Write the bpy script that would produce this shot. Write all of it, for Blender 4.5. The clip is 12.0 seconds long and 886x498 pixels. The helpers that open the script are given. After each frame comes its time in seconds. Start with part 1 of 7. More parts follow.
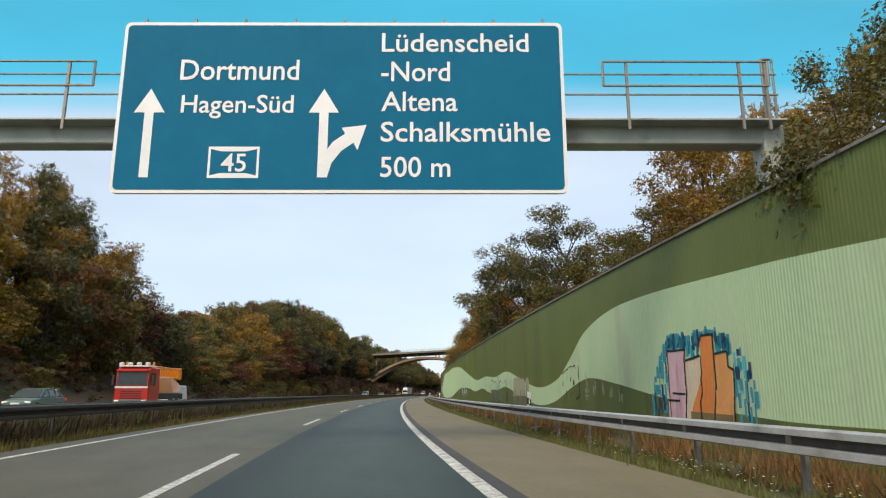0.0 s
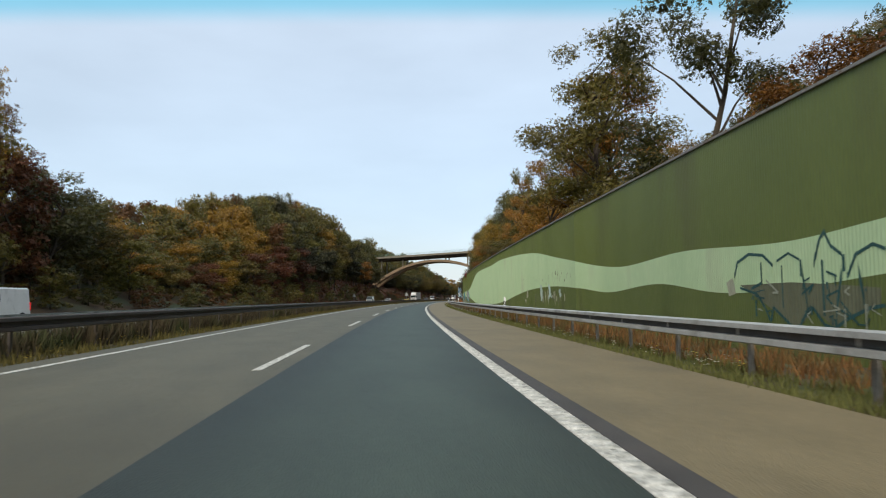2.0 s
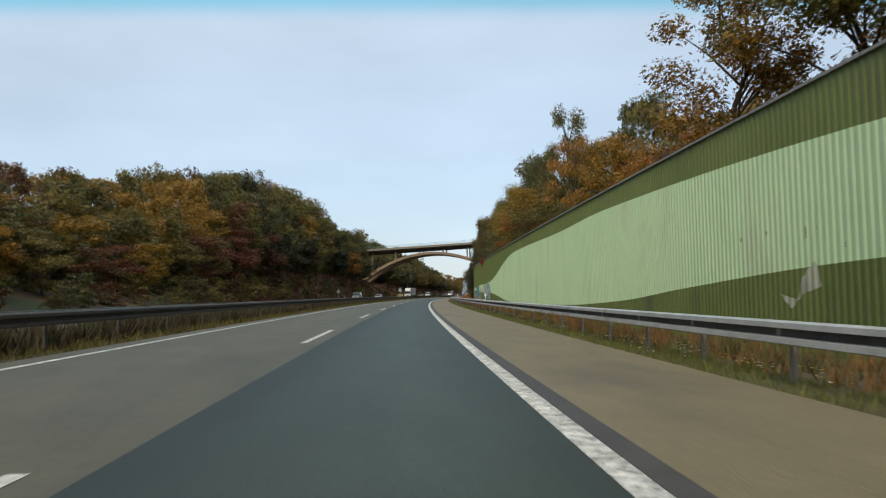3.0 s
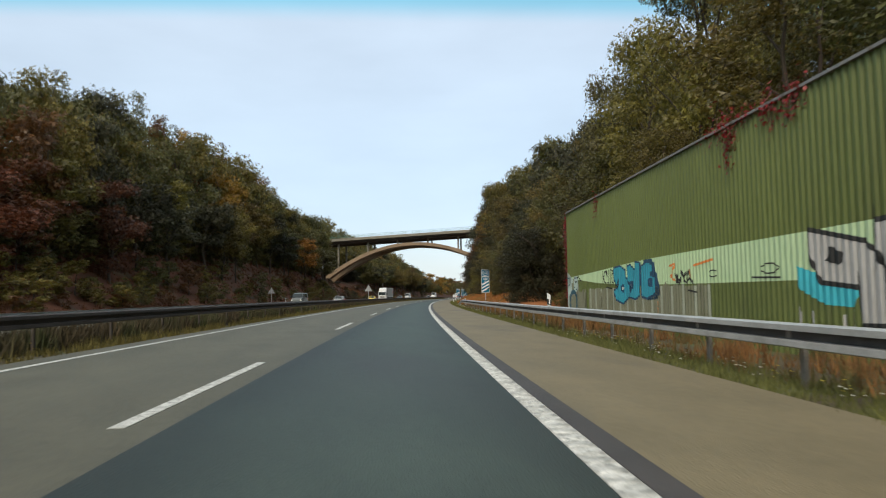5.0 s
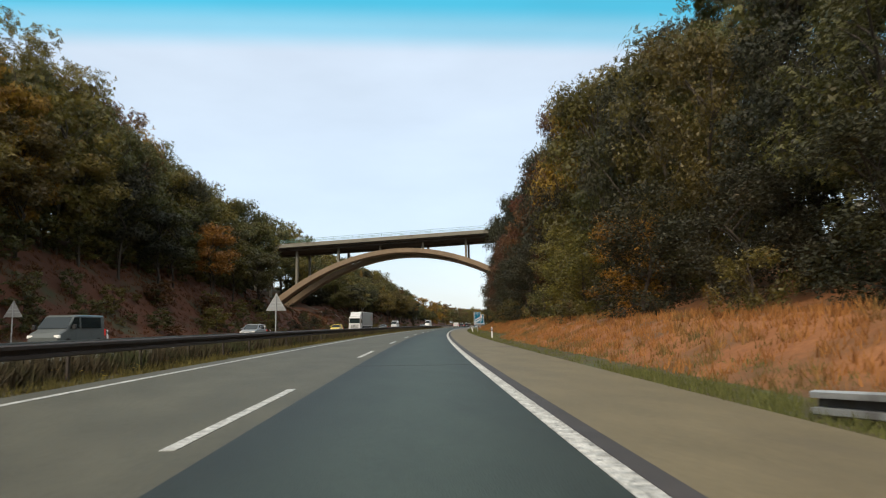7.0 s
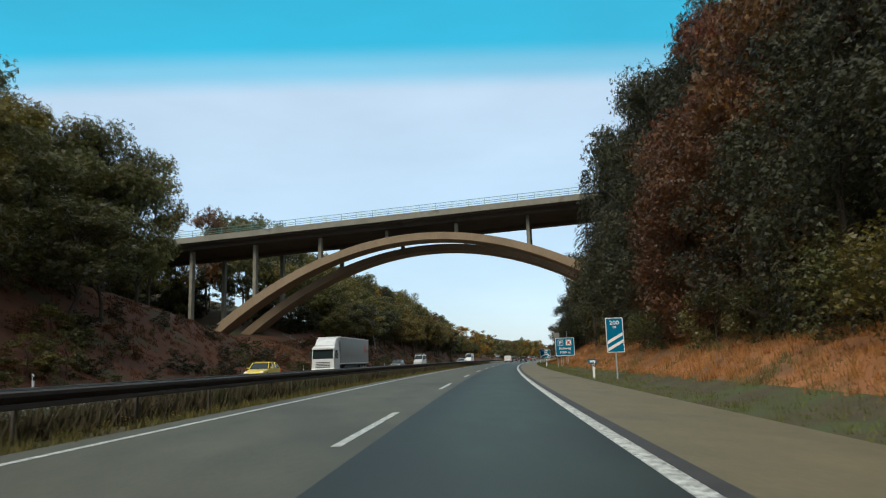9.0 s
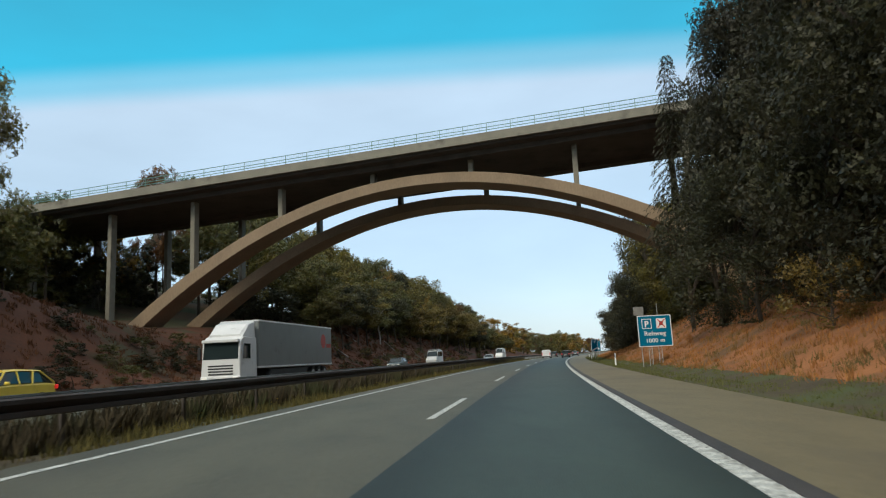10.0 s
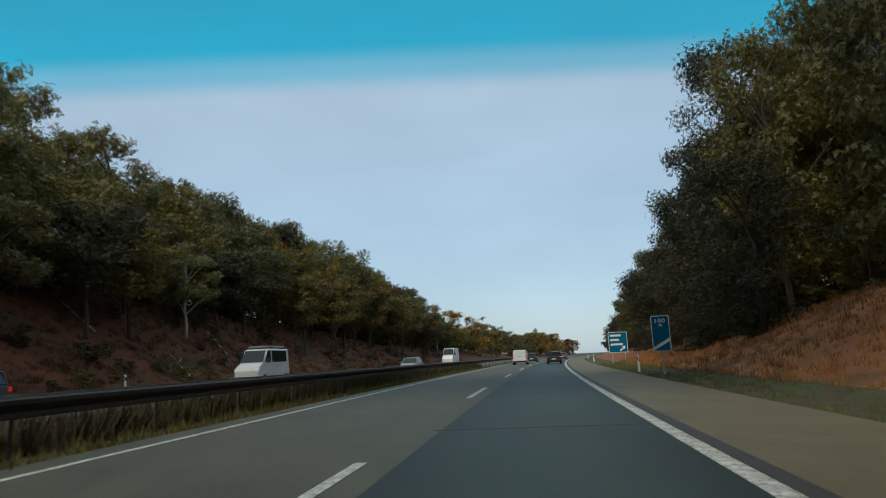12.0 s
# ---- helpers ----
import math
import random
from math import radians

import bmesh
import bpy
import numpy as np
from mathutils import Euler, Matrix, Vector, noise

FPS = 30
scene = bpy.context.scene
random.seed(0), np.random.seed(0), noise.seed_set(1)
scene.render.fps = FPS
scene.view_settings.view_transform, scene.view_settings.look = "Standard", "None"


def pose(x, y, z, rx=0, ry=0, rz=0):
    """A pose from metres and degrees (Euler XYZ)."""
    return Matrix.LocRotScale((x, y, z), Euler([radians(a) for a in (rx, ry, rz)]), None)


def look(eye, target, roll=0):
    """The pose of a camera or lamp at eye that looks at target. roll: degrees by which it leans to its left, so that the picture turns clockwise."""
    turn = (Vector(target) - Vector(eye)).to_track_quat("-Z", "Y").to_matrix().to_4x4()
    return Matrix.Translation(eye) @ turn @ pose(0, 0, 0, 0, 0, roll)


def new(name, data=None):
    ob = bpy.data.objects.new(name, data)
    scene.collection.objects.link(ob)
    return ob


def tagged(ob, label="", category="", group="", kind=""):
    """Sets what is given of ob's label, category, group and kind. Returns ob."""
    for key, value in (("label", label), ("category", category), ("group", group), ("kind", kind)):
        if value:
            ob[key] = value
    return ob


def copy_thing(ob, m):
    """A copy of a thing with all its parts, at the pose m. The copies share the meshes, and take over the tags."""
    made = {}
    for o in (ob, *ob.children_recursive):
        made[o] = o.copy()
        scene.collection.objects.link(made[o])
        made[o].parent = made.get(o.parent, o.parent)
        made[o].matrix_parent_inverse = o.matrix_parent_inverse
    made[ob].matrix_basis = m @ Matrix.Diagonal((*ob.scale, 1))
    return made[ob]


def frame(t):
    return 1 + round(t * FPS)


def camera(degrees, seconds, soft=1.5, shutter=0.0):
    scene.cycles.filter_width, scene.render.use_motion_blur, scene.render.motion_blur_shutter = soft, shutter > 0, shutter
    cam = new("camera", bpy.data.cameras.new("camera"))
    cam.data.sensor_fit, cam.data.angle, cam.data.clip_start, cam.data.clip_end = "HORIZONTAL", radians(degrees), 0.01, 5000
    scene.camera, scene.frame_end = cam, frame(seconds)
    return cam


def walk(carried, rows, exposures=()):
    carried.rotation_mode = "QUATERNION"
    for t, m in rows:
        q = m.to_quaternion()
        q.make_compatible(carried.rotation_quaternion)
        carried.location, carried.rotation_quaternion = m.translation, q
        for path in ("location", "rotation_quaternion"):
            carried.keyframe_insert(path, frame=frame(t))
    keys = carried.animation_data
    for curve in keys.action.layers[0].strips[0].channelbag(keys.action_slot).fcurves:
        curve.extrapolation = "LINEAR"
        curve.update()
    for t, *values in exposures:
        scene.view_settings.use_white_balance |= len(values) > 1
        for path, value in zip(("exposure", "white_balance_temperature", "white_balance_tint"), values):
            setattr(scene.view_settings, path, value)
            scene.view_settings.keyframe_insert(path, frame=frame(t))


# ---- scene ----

# ======== the line of the road: stations s along it, l metres to the right of the camera's lane, z up ========
STATIONS = np.arange(-60, 1500.0)
bend = (0.00054 + 0.00177 * np.clip((85 - STATIONS) / 50, 0, 1) * (STATIONS > -20)) * (STATIONS < 640)
heading = np.cumsum(bend)
heading -= np.interp(0, STATIONS, heading)
line_x, line_y = np.cumsum(np.sin(heading)), np.cumsum(np.cos(heading))
line_x -= np.interp(0, STATIONS, line_x)
line_y -= np.interp(0, STATIONS, line_y)


def angle(s):
    return float(np.interp(s, STATIONS, heading))


def at(s, l, z=0.0):
    """The place at station s, l metres right of the lane's middle."""
    over = max(s - STATIONS[-1], 0) + min(s - STATIONS[0], 0)
    a = angle(s)
    x = float(np.interp(s, STATIONS, line_x)) + l * math.cos(a) + over * math.sin(a)
    y = float(np.interp(s, STATIONS, line_y)) - l * math.sin(a) + over * math.cos(a)
    return Vector((x, y, z))


def set_at(s, l, z=0.0, turn=0.0):
    """A pose on the road, y ahead along it, turned by degrees to the left."""
    p = at(s, l, z)
    return pose(p.x, p.y, p.z, 0, 0, turn - math.degrees(angle(s)))


# ======== the camera: time, station, offset, then degrees: left of the road's line, up, roll ========
cam = camera(66.6, 12.0, soft=1.15, shutter=0.06)
PATH = [
    (0.0, 33.4, 0.02, -7.8, 12.09, 0.06), (0.5, 38.7, 0.03, -6.75, 12.4, 0.45), (1.0, 46.0, 0.02, -7.4, 7.63, 0.52),
    (1.5, 54.5, 0.07, -5.54, 5.7, 0.58), (2.0, 66.0, 0.05, -4.13, 4.2, 0.6), (2.5, 80.6, 0.14, -3.4, 3.6, 0.75),
    (3.0, 96.6, 0.24, -3.38, 3.87, 0.7), (4.0, 128.5, 0.3, -3.3, 3.9, 0.7), (5.0, 161.0, 0.31, -3.3, 4.0, 0.75),
    (5.5, 177.9, 0.31, -3.25, 4.11, 0.75), (6.0, 196.2, 0.28, -2.7, 5.4, 0.9), (6.5, 214.8, 0.22, -2.1, 6.6, 0.95),
    (7.0, 232.7, 0.12, -1.93, 6.4, 0.8), (8.0, 267.6, 0.0, 1.0, 7.9, 1.3), (9.0, 301.7, -0.08, 3.76, 9.38, 1.8),
    (9.5, 317.8, -0.12, 5.36, 9.13, 2.5), (10.0, 334.2, -0.14, 7.7, 9.2, 2.75), (10.5, 350.9, -0.22, 7.45, 9.73, 2.6),
    (11.0, 367.5, -0.28, 8.2, 10.68, 2.4), (11.5, 383.4, -0.28, 8.1, 9.97, 2.55), (12.0, 399.4, -0.21, 7.57, 9.29, 2.6),
]


def eye_pose(s, l, yaw, pitch, roll):
    p = at(s, l, 1.13)
    return pose(p.x, p.y, p.z, 90 + pitch, roll, yaw - math.degrees(angle(s)))


walk(cam, [(t, eye_pose(*row)) for t, *row in PATH],
     [(0.0, 0.08, 7050, 12), (1.0, 0.1, 7050, 12), (1.5, 0.06, 7000, 11), (2.5, -0.1, 6850, 9), (3.0, -0.13, 6850, 9), (5.0, 0.03, 6950, 9), (7.0, 0.08, 7150, 11),
      (9.0, -0.1, 6450, 3), (10.5, -0.06, 6500, 4), (11.0, -0.06, 6500, 4), (11.5, -0.2, 6450, 3), (12.0, -0.52, 6350, 2)])

# ======== sky and sun ========
world = bpy.data.worlds.new("sky")
scene.world = world
world.use_nodes = True
wn, wl = world.node_tree.nodes, world.node_tree.links
wn.clear()
sky_out = wn.new("ShaderNodeOutputWorld")
sky_tex = wn.new("ShaderNodeTexSky")
sky_tex.sky_type, sky_tex.sun_disc = "NISHITA", False
sky_tex.sun_elevation, sky_tex.sun_rotation = radians(43), radians(216)
sky_bg = wn.new("ShaderNodeBackground")
sky_bg.inputs["Strength"].default_value = 0.05
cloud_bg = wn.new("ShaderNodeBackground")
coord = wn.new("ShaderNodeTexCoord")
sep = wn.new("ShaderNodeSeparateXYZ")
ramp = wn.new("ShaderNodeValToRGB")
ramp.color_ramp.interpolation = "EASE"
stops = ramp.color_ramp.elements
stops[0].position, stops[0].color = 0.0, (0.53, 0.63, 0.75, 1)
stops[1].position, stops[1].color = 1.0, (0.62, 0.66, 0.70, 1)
# cyan stops stand in for a windscreen's tinted strip, put into the sky colour
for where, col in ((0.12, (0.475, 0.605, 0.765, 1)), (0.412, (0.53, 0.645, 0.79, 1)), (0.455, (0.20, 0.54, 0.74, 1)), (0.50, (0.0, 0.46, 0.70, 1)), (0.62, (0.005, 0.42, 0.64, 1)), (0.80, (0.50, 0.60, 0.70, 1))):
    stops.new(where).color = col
cloud = wn.new("ShaderNodeTexNoise")
cloud.inputs["Scale"].default_value, cloud.inputs["Detail"].default_value = 2.2, 6.0
cloud_stretch = wn.new("ShaderNodeMapping")
cloud_stretch.inputs["Scale"].default_value = (1.0, 1.0, 3.2)
# the edge of the cyan strip lies square to the motorway: height over reach along the road
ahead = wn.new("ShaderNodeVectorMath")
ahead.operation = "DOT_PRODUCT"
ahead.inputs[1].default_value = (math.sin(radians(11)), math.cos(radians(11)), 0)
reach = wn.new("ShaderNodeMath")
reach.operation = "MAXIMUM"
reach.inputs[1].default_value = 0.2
rise = wn.new("ShaderNodeMath")
rise.operation = "DIVIDE"
cloud_mix = wn.new("ShaderNodeMix")
cloud_mix.data_type, cloud_mix.blend_type = "RGBA", "MULTIPLY"
cloud_mix.inputs["Factor"].default_value = 1.0
cloud_tone = wn.new("ShaderNodeMapRange")
cloud_tone.inputs[1].default_value, cloud_tone.inputs[2].default_value = 0.32, 0.68
cloud_tone.inputs[3].default_value, cloud_tone.inputs[4].default_value = 0.88, 1.08
wl.new(cloud.outputs[0], cloud_tone.inputs[0])
wl.new(coord.outputs["Generated"], sep.inputs[0])
wl.new(coord.outputs["Generated"], cloud_stretch.inputs[0])
wl.new(cloud_stretch.outputs[0], cloud.inputs["Vector"])
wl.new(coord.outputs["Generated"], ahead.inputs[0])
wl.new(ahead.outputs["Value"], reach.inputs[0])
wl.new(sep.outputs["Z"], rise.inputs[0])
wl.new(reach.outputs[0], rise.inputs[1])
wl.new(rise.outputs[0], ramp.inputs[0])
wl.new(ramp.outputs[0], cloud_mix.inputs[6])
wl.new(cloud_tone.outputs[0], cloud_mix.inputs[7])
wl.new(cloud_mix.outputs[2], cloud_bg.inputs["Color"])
wl.new(sky_tex.outputs[0], sky_bg.inputs["Color"])
sky_add = wn.new("ShaderNodeAddShader")
wl.new(sky_bg.outputs[0], sky_add.inputs[0])
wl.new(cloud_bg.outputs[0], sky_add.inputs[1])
wl.new(sky_add.outputs[0], sky_out.inputs[0])
sun = new("sun", bpy.data.lights.new("sun", "SUN"))
sun.data.energy, sun.data.angle, sun.data.color = 2.4, radians(24), (1.0, 0.90, 0.74)
sun.matrix_basis = look((-76, -104, 125), (0, 0, 0))


# ======== materials ========
def material(name, low, high, scale=6.0, fine=60.0, rough=0.8, metal=0.0, bump=0.0, bump_scale=80.0, spot=None, spot_scale=1.5,
             spot_at=0.62, vary=0.0, stretch=(1, 1, 1), island=False, through_light=0.0, spread=0.18, cut=0.0, worn=0.0):
    """Two scales of noise between two colours, patches of a third, fine relief, and a tone of its own for each object."""
    m = bpy.data.materials.new(name)
    m.use_nodes = True
    n, k = m.node_tree.nodes, m.node_tree.links
    b = n["Principled BSDF"]
    b.inputs["Roughness"].default_value, b.inputs["Metallic"].default_value = rough, metal
    tc, mp = n.new("ShaderNodeTexCoord"), n.new("ShaderNodeMapping")
    mp.inputs["Scale"].default_value = stretch
    k.new(tc.outputs["Object"], mp.inputs[0])
    big, small = n.new("ShaderNodeTexNoise"), n.new("ShaderNodeTexNoise")
    big.inputs["Scale"].default_value, big.inputs["Detail"].default_value = scale, 4
    small.inputs["Scale"].default_value, small.inputs["Detail"].default_value = fine, 3
    k.new(mp.outputs[0], big.inputs["Vector"])
    k.new(mp.outputs[0], small.inputs["Vector"])
    half = n.new("ShaderNodeMath")
    half.operation = "MULTIPLY_ADD"
    half.inputs[1].default_value = 0.6
    tail = n.new("ShaderNodeMath")
    tail.operation = "MULTIPLY"
    tail.inputs[1].default_value = 0.4
    k.new(small.outputs[0], tail.inputs[0])
    k.new(big.outputs[0], half.inputs[0])
    k.new(tail.outputs[0], half.inputs[2])
    r = n.new("ShaderNodeValToRGB")
    r.color_ramp.elements[0].position, r.color_ramp.elements[1].position = 0.5 - spread, 0.5 + spread
    r.color_ramp.elements[0].color, r.color_ramp.elements[1].color = (*low, 1), (*high, 1)
    source = half.outputs[0]
    if island:
        geo = n.new("ShaderNodeNewGeometry")
        mean = n.new("ShaderNodeMath")
        mean.operation = "MULTIPLY_ADD"
        mean.inputs[1].default_value = 0.55
        less = n.new("ShaderNodeMath")
        less.operation = "MULTIPLY"
        less.inputs[1].default_value = 0.45
        k.new(source, less.inputs[0])
        k.new(geo.outputs["Random Per Island"], mean.inputs[0])
        k.new(less.outputs[0], mean.inputs[2])
        source = mean.outputs[0]
    k.new(source, r.inputs[0])
    colour = r.outputs[0]
    if spot:
        blot = n.new("ShaderNodeTexNoise")
        blot.inputs["Scale"].default_value, blot.inputs["Detail"].default_value = spot_scale, 5
        k.new(mp.outputs[0], blot.inputs["Vector"])
        edge = n.new("ShaderNodeMapRange")
        edge.inputs[1].default_value, edge.inputs[2].default_value = spot_at - 0.06, spot_at + 0.1
        k.new(blot.outputs[0], edge.inputs[0])
        mix = n.new("ShaderNodeMix")
        mix.data_type = "RGBA"
        k.new(edge.outputs[0], mix.inputs[0])
        k.new(colour, mix.inputs[6])
        mix.inputs[7].default_value = (*spot, 1)
        colour = mix.outputs[2]
    if vary:
        info = n.new("ShaderNodeObjectInfo")
        hsv = n.new("ShaderNodeHueSaturation")
        span = n.new("ShaderNodeMapRange")
        span.inputs[3].default_value, span.inputs[4].default_value = 1 - vary, 1 + vary
        k.new(info.outputs["Random"], span.inputs[0])
        k.new(span.outputs[0], hsv.inputs["Value"])
        turn = n.new("ShaderNodeMapRange")
        turn.inputs[3].default_value, turn.inputs[4].default_value = 0.5 - vary * 0.07, 0.5 + vary * 0.07
        wob = n.new("ShaderNodeMath")
        wob.operation = "FRACT"
        seven = n.new("ShaderNodeMath")
        seven.operation = "MULTIPLY"
        seven.inputs[1].default_value = 7.3
        k.new(info.outputs["Random"], seven.inputs[0])
        k.new(seven.outputs[0], wob.inputs[0])
        k.new(wob.outputs[0], turn.inputs[0])
        k.new(turn.outputs[0], hsv.inputs["Hue"])
        k.new(colour, hsv.inputs["Color"])
        colour = hsv.outputs[0]
    if worn:
        # tyre-polished strips, laid out along the lane
        track = n.new("ShaderNodeAttribute")
        track.attribute_name = "wear"
        amount = n.new("ShaderNodeMath")
        amount.operation = "MULTIPLY"
        amount.inputs[1].default_value = worn
        k.new(track.outputs["Fac"], amount.inputs[0])
        dim = n.new("ShaderNodeMix")
        dim.data_type, dim.blend_type = "RGBA", "MULTIPLY"
        dim.inputs[7].default_value = (0.12, 0.10, 0.13, 1)
        k.new(amount.outputs[0], dim.inputs[0])
        k.new(colour, dim.inputs[6])
        colour = dim.outputs[2]
    k.new(colour, b.inputs["Base Color"])
    if bump:
        relief = n.new("ShaderNodeTexNoise")
        relief.inputs["Scale"].default_value, relief.inputs["Detail"].default_value = bump_scale, 4
        k.new(mp.outputs[0], relief.inputs["Vector"])
        bp = n.new("ShaderNodeBump")
        bp.inputs["Strength"].default_value, bp.inputs["Distance"].default_value = min(bump, 1), 0.02
        k.new(relief.outputs[0], bp.inputs["Height"])
        k.new(bp.outputs[0], b.inputs["Normal"])
    if through_light:
        tr = n.new("ShaderNodeBsdfTranslucent")
        k.new(colour, tr.inputs[0])
        mx = n.new("ShaderNodeMixShader")
        mx.inputs[0].default_value = through_light
        k.new(b.outputs[0], mx.inputs[1])
        k.new(tr.outputs[0], mx.inputs[2])
        k.new(mx.outputs[0], n["Material Output"].inputs[0])
        if cut:
            # each spray of foliage is broken into small leaves with gaps between them
            place = n.new("ShaderNodeNewGeometry")
            cells = n.new("ShaderNodeTexVoronoi")
            cells.inputs["Scale"].default_value = cut
            k.new(place.outputs["Position"], cells.inputs["Vector"])
            gap = n.new("ShaderNodeMath")
            gap.operation = "GREATER_THAN"
            gap.inputs[1].default_value = 0.56
            k.new(cells.outputs["Distance"], gap.inputs[0])
            clear = n.new("ShaderNodeBsdfTransparent")
            torn = n.new("ShaderNodeMixShader")
            k.new(gap.outputs[0], torn.inputs[0])
            k.new(mx.outputs[0], torn.inputs[1])
            k.new(clear.outputs[0], torn.inputs[2])
            k.new(torn.outputs[0], n["Material Output"].inputs[0])
    return m


def plain(name, colour, rough=0.5, metal=0.0):
    low = tuple(c * 0.88 for c in colour)
    return material(name, low, colour, scale=3, fine=40, rough=rough, metal=metal)


def lamp_glow(name, colour, strength):
    m = bpy.data.materials.new(name)
    m.use_nodes = True
    b = m.node_tree.nodes["Principled BSDF"]
    b.inputs["Base Color"].default_value = (*colour, 1)
    b.inputs["Emission Color"].default_value = (*colour, 1)
    b.inputs["Emission Strength"].default_value = strength
    return m


M_LANE = material("dark_asphalt", (0.026, 0.040, 0.031), (0.047, 0.069, 0.054), scale=1.3, fine=14, rough=0.64, bump=0.5, bump_scale=60, spot=(0.028, 0.032, 0.031), spot_scale=0.12, stretch=(1, 0.35, 1), worn=0.7)
M_LANE_OLD = material("worn_asphalt", (0.070, 0.068, 0.046), (0.114, 0.109, 0.074), scale=1.2, fine=13, rough=0.68, bump=0.5, bump_scale=60, spot=(0.056, 0.054, 0.037), spot_scale=0.2, stretch=(1, 0.4, 1), worn=0.25)
M_SHOULDER = material("tan_asphalt", (0.136, 0.112, 0.063), (0.198, 0.162, 0.092), scale=1.2, fine=13, rough=0.68, bump=0.5, bump_scale=60, spot=(0.103, 0.085, 0.056), spot_scale=0.35, stretch=(1, 0.4, 1))
M_SEAM = material("seam_asphalt", (0.036, 0.033, 0.033), (0.068, 0.060, 0.058), scale=1.5, fine=30, rough=0.7, bump=0.3)
M_LINE = material("road_paint", (0.34, 0.35, 0.33), (0.70, 0.71, 0.68), scale=5, fine=34, rough=0.7, bump=0.4, bump_scale=60, spot=(0.22, 0.23, 0.22), spot_scale=11, spot_at=0.57, spread=0.12)
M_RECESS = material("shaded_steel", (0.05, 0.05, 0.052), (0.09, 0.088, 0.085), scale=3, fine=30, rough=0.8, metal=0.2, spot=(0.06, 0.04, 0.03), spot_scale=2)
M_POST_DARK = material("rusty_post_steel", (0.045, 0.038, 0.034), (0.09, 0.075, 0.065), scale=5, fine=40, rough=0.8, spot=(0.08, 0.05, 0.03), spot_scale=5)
M_RIB = material("rib_paint", (0.36, 0.37, 0.35), (0.70, 0.71, 0.68), scale=5, fine=36, rough=0.7, spot=(0.24, 0.25, 0.24), spot_scale=13, spot_at=0.57, spread=0.12)
M_EARTH = material("verge_soil", (0.05, 0.038, 0.022), (0.10, 0.078, 0.042), scale=1.2, fine=20, rough=0.95, bump=0.8, bump_scale=14, spot=(0.07, 0.085, 0.03), spot_scale=0.5, spot_at=0.52)
M_GROUND = material("forest_ground", (0.045, 0.032, 0.018), (0.105, 0.062, 0.03), scale=0.25, fine=5, rough=0.95, bump=0.9, bump_scale=5, spot=(0.04, 0.055, 0.02), spot_scale=0.12, spot_at=0.55)
M_BANK = material("dry_bank", (0.20, 0.075, 0.027), (0.40, 0.165, 0.06), scale=0.35, fine=6, rough=0.95, bump=0.9, bump_scale=7, spot=(0.13, 0.07, 0.03), spot_scale=0.3, spot_at=0.56)
M_SLOPE = material("bracken_slope", (0.052, 0.019, 0.008), (0.125, 0.040, 0.015), scale=0.25, fine=5, rough=0.95, bump=0.9, bump_scale=5, spot=(0.045, 0.045, 0.018), spot_scale=0.22, spot_at=0.58)
M_RAIL = material("galvanised_steel", (0.36, 0.38, 0.39), (0.54, 0.56, 0.57), scale=2, fine=25, rough=0.5, metal=0.35, spot=(0.25, 0.25, 0.25), spot_scale=1.2, stretch=(1, 1, 1))
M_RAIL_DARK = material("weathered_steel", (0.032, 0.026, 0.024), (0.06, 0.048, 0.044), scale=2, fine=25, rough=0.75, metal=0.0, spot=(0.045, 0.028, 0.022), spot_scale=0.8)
M_POST = material("post_steel", (0.20, 0.19, 0.18), (0.32, 0.31, 0.29), scale=5, fine=40, rough=0.6, metal=0.5, spot=(0.16, 0.10, 0.06), spot_scale=5)
M_WALL_TOP = material("olive_wall_paint", (0.090, 0.122, 0.028), (0.127, 0.167, 0.042), scale=0.5, fine=12, rough=0.55, spot=(0.085, 0.10, 0.03), spot_scale=0.35, stretch=(1, 1, 0.25))
M_WALL_PALE = material("pale_wall_paint", (0.365, 0.53, 0.325), (0.465, 0.63, 0.40), scale=0.6, fine=14, rough=0.55, spot=(0.36, 0.45, 0.30), spot_scale=0.6, stretch=(1, 1, 0.25))
M_WALL_LOW = material("green_wall_paint", (0.075, 0.105, 0.028), (0.115, 0.15, 0.042), scale=0.8, fine=14, rough=0.6, spot=(0.06, 0.07, 0.03), spot_scale=0.7, stretch=(1, 1, 0.3))
M_CONCRETE = material("bridge_concrete", (0.20, 0.145, 0.095), (0.29, 0.212, 0.14), scale=0.35, fine=6, rough=0.85, bump=0.3, bump_scale=12, spot=(0.20, 0.145, 0.10), spot_scale=0.3, stretch=(1, 1, 0.5))
# same concrete as the bridge, with the deck's underside shade put into the colour
M_CONCRETE_DARK = material("shaded_soffit_concrete", (0.05, 0.043, 0.038), (0.085, 0.072, 0.062), scale=0.35, fine=6, rough=0.9, bump=0.3, bump_scale=12, spot=(0.04, 0.034, 0.03), spot_scale=0.4)
M_FASCIA = material("pale_concrete", (0.16, 0.15, 0.12), (0.27, 0.25, 0.20), scale=0.5, fine=9, rough=0.85, spot=(0.11, 0.10, 0.08), spot_scale=0.5)
M_BLUE = material("sign_blue", (0.0005, 0.125, 0.235), (0.001, 0.15, 0.275), scale=1.5, fine=30, rough=0.65)
M_BLUE.node_tree.nodes["Principled BSDF"].inputs["Specular IOR Level"].default_value = 0.12
M_WHITE = material("sign_white", (0.74, 0.75, 0.76), (0.86, 0.87, 0.88), scale=2, fine=30, rough=0.4)
M_BLACK = plain("black_paint", (0.02, 0.02, 0.02), 0.5)
M_RED = plain("sign_red", (0.55, 0.04, 0.03), 0.45)
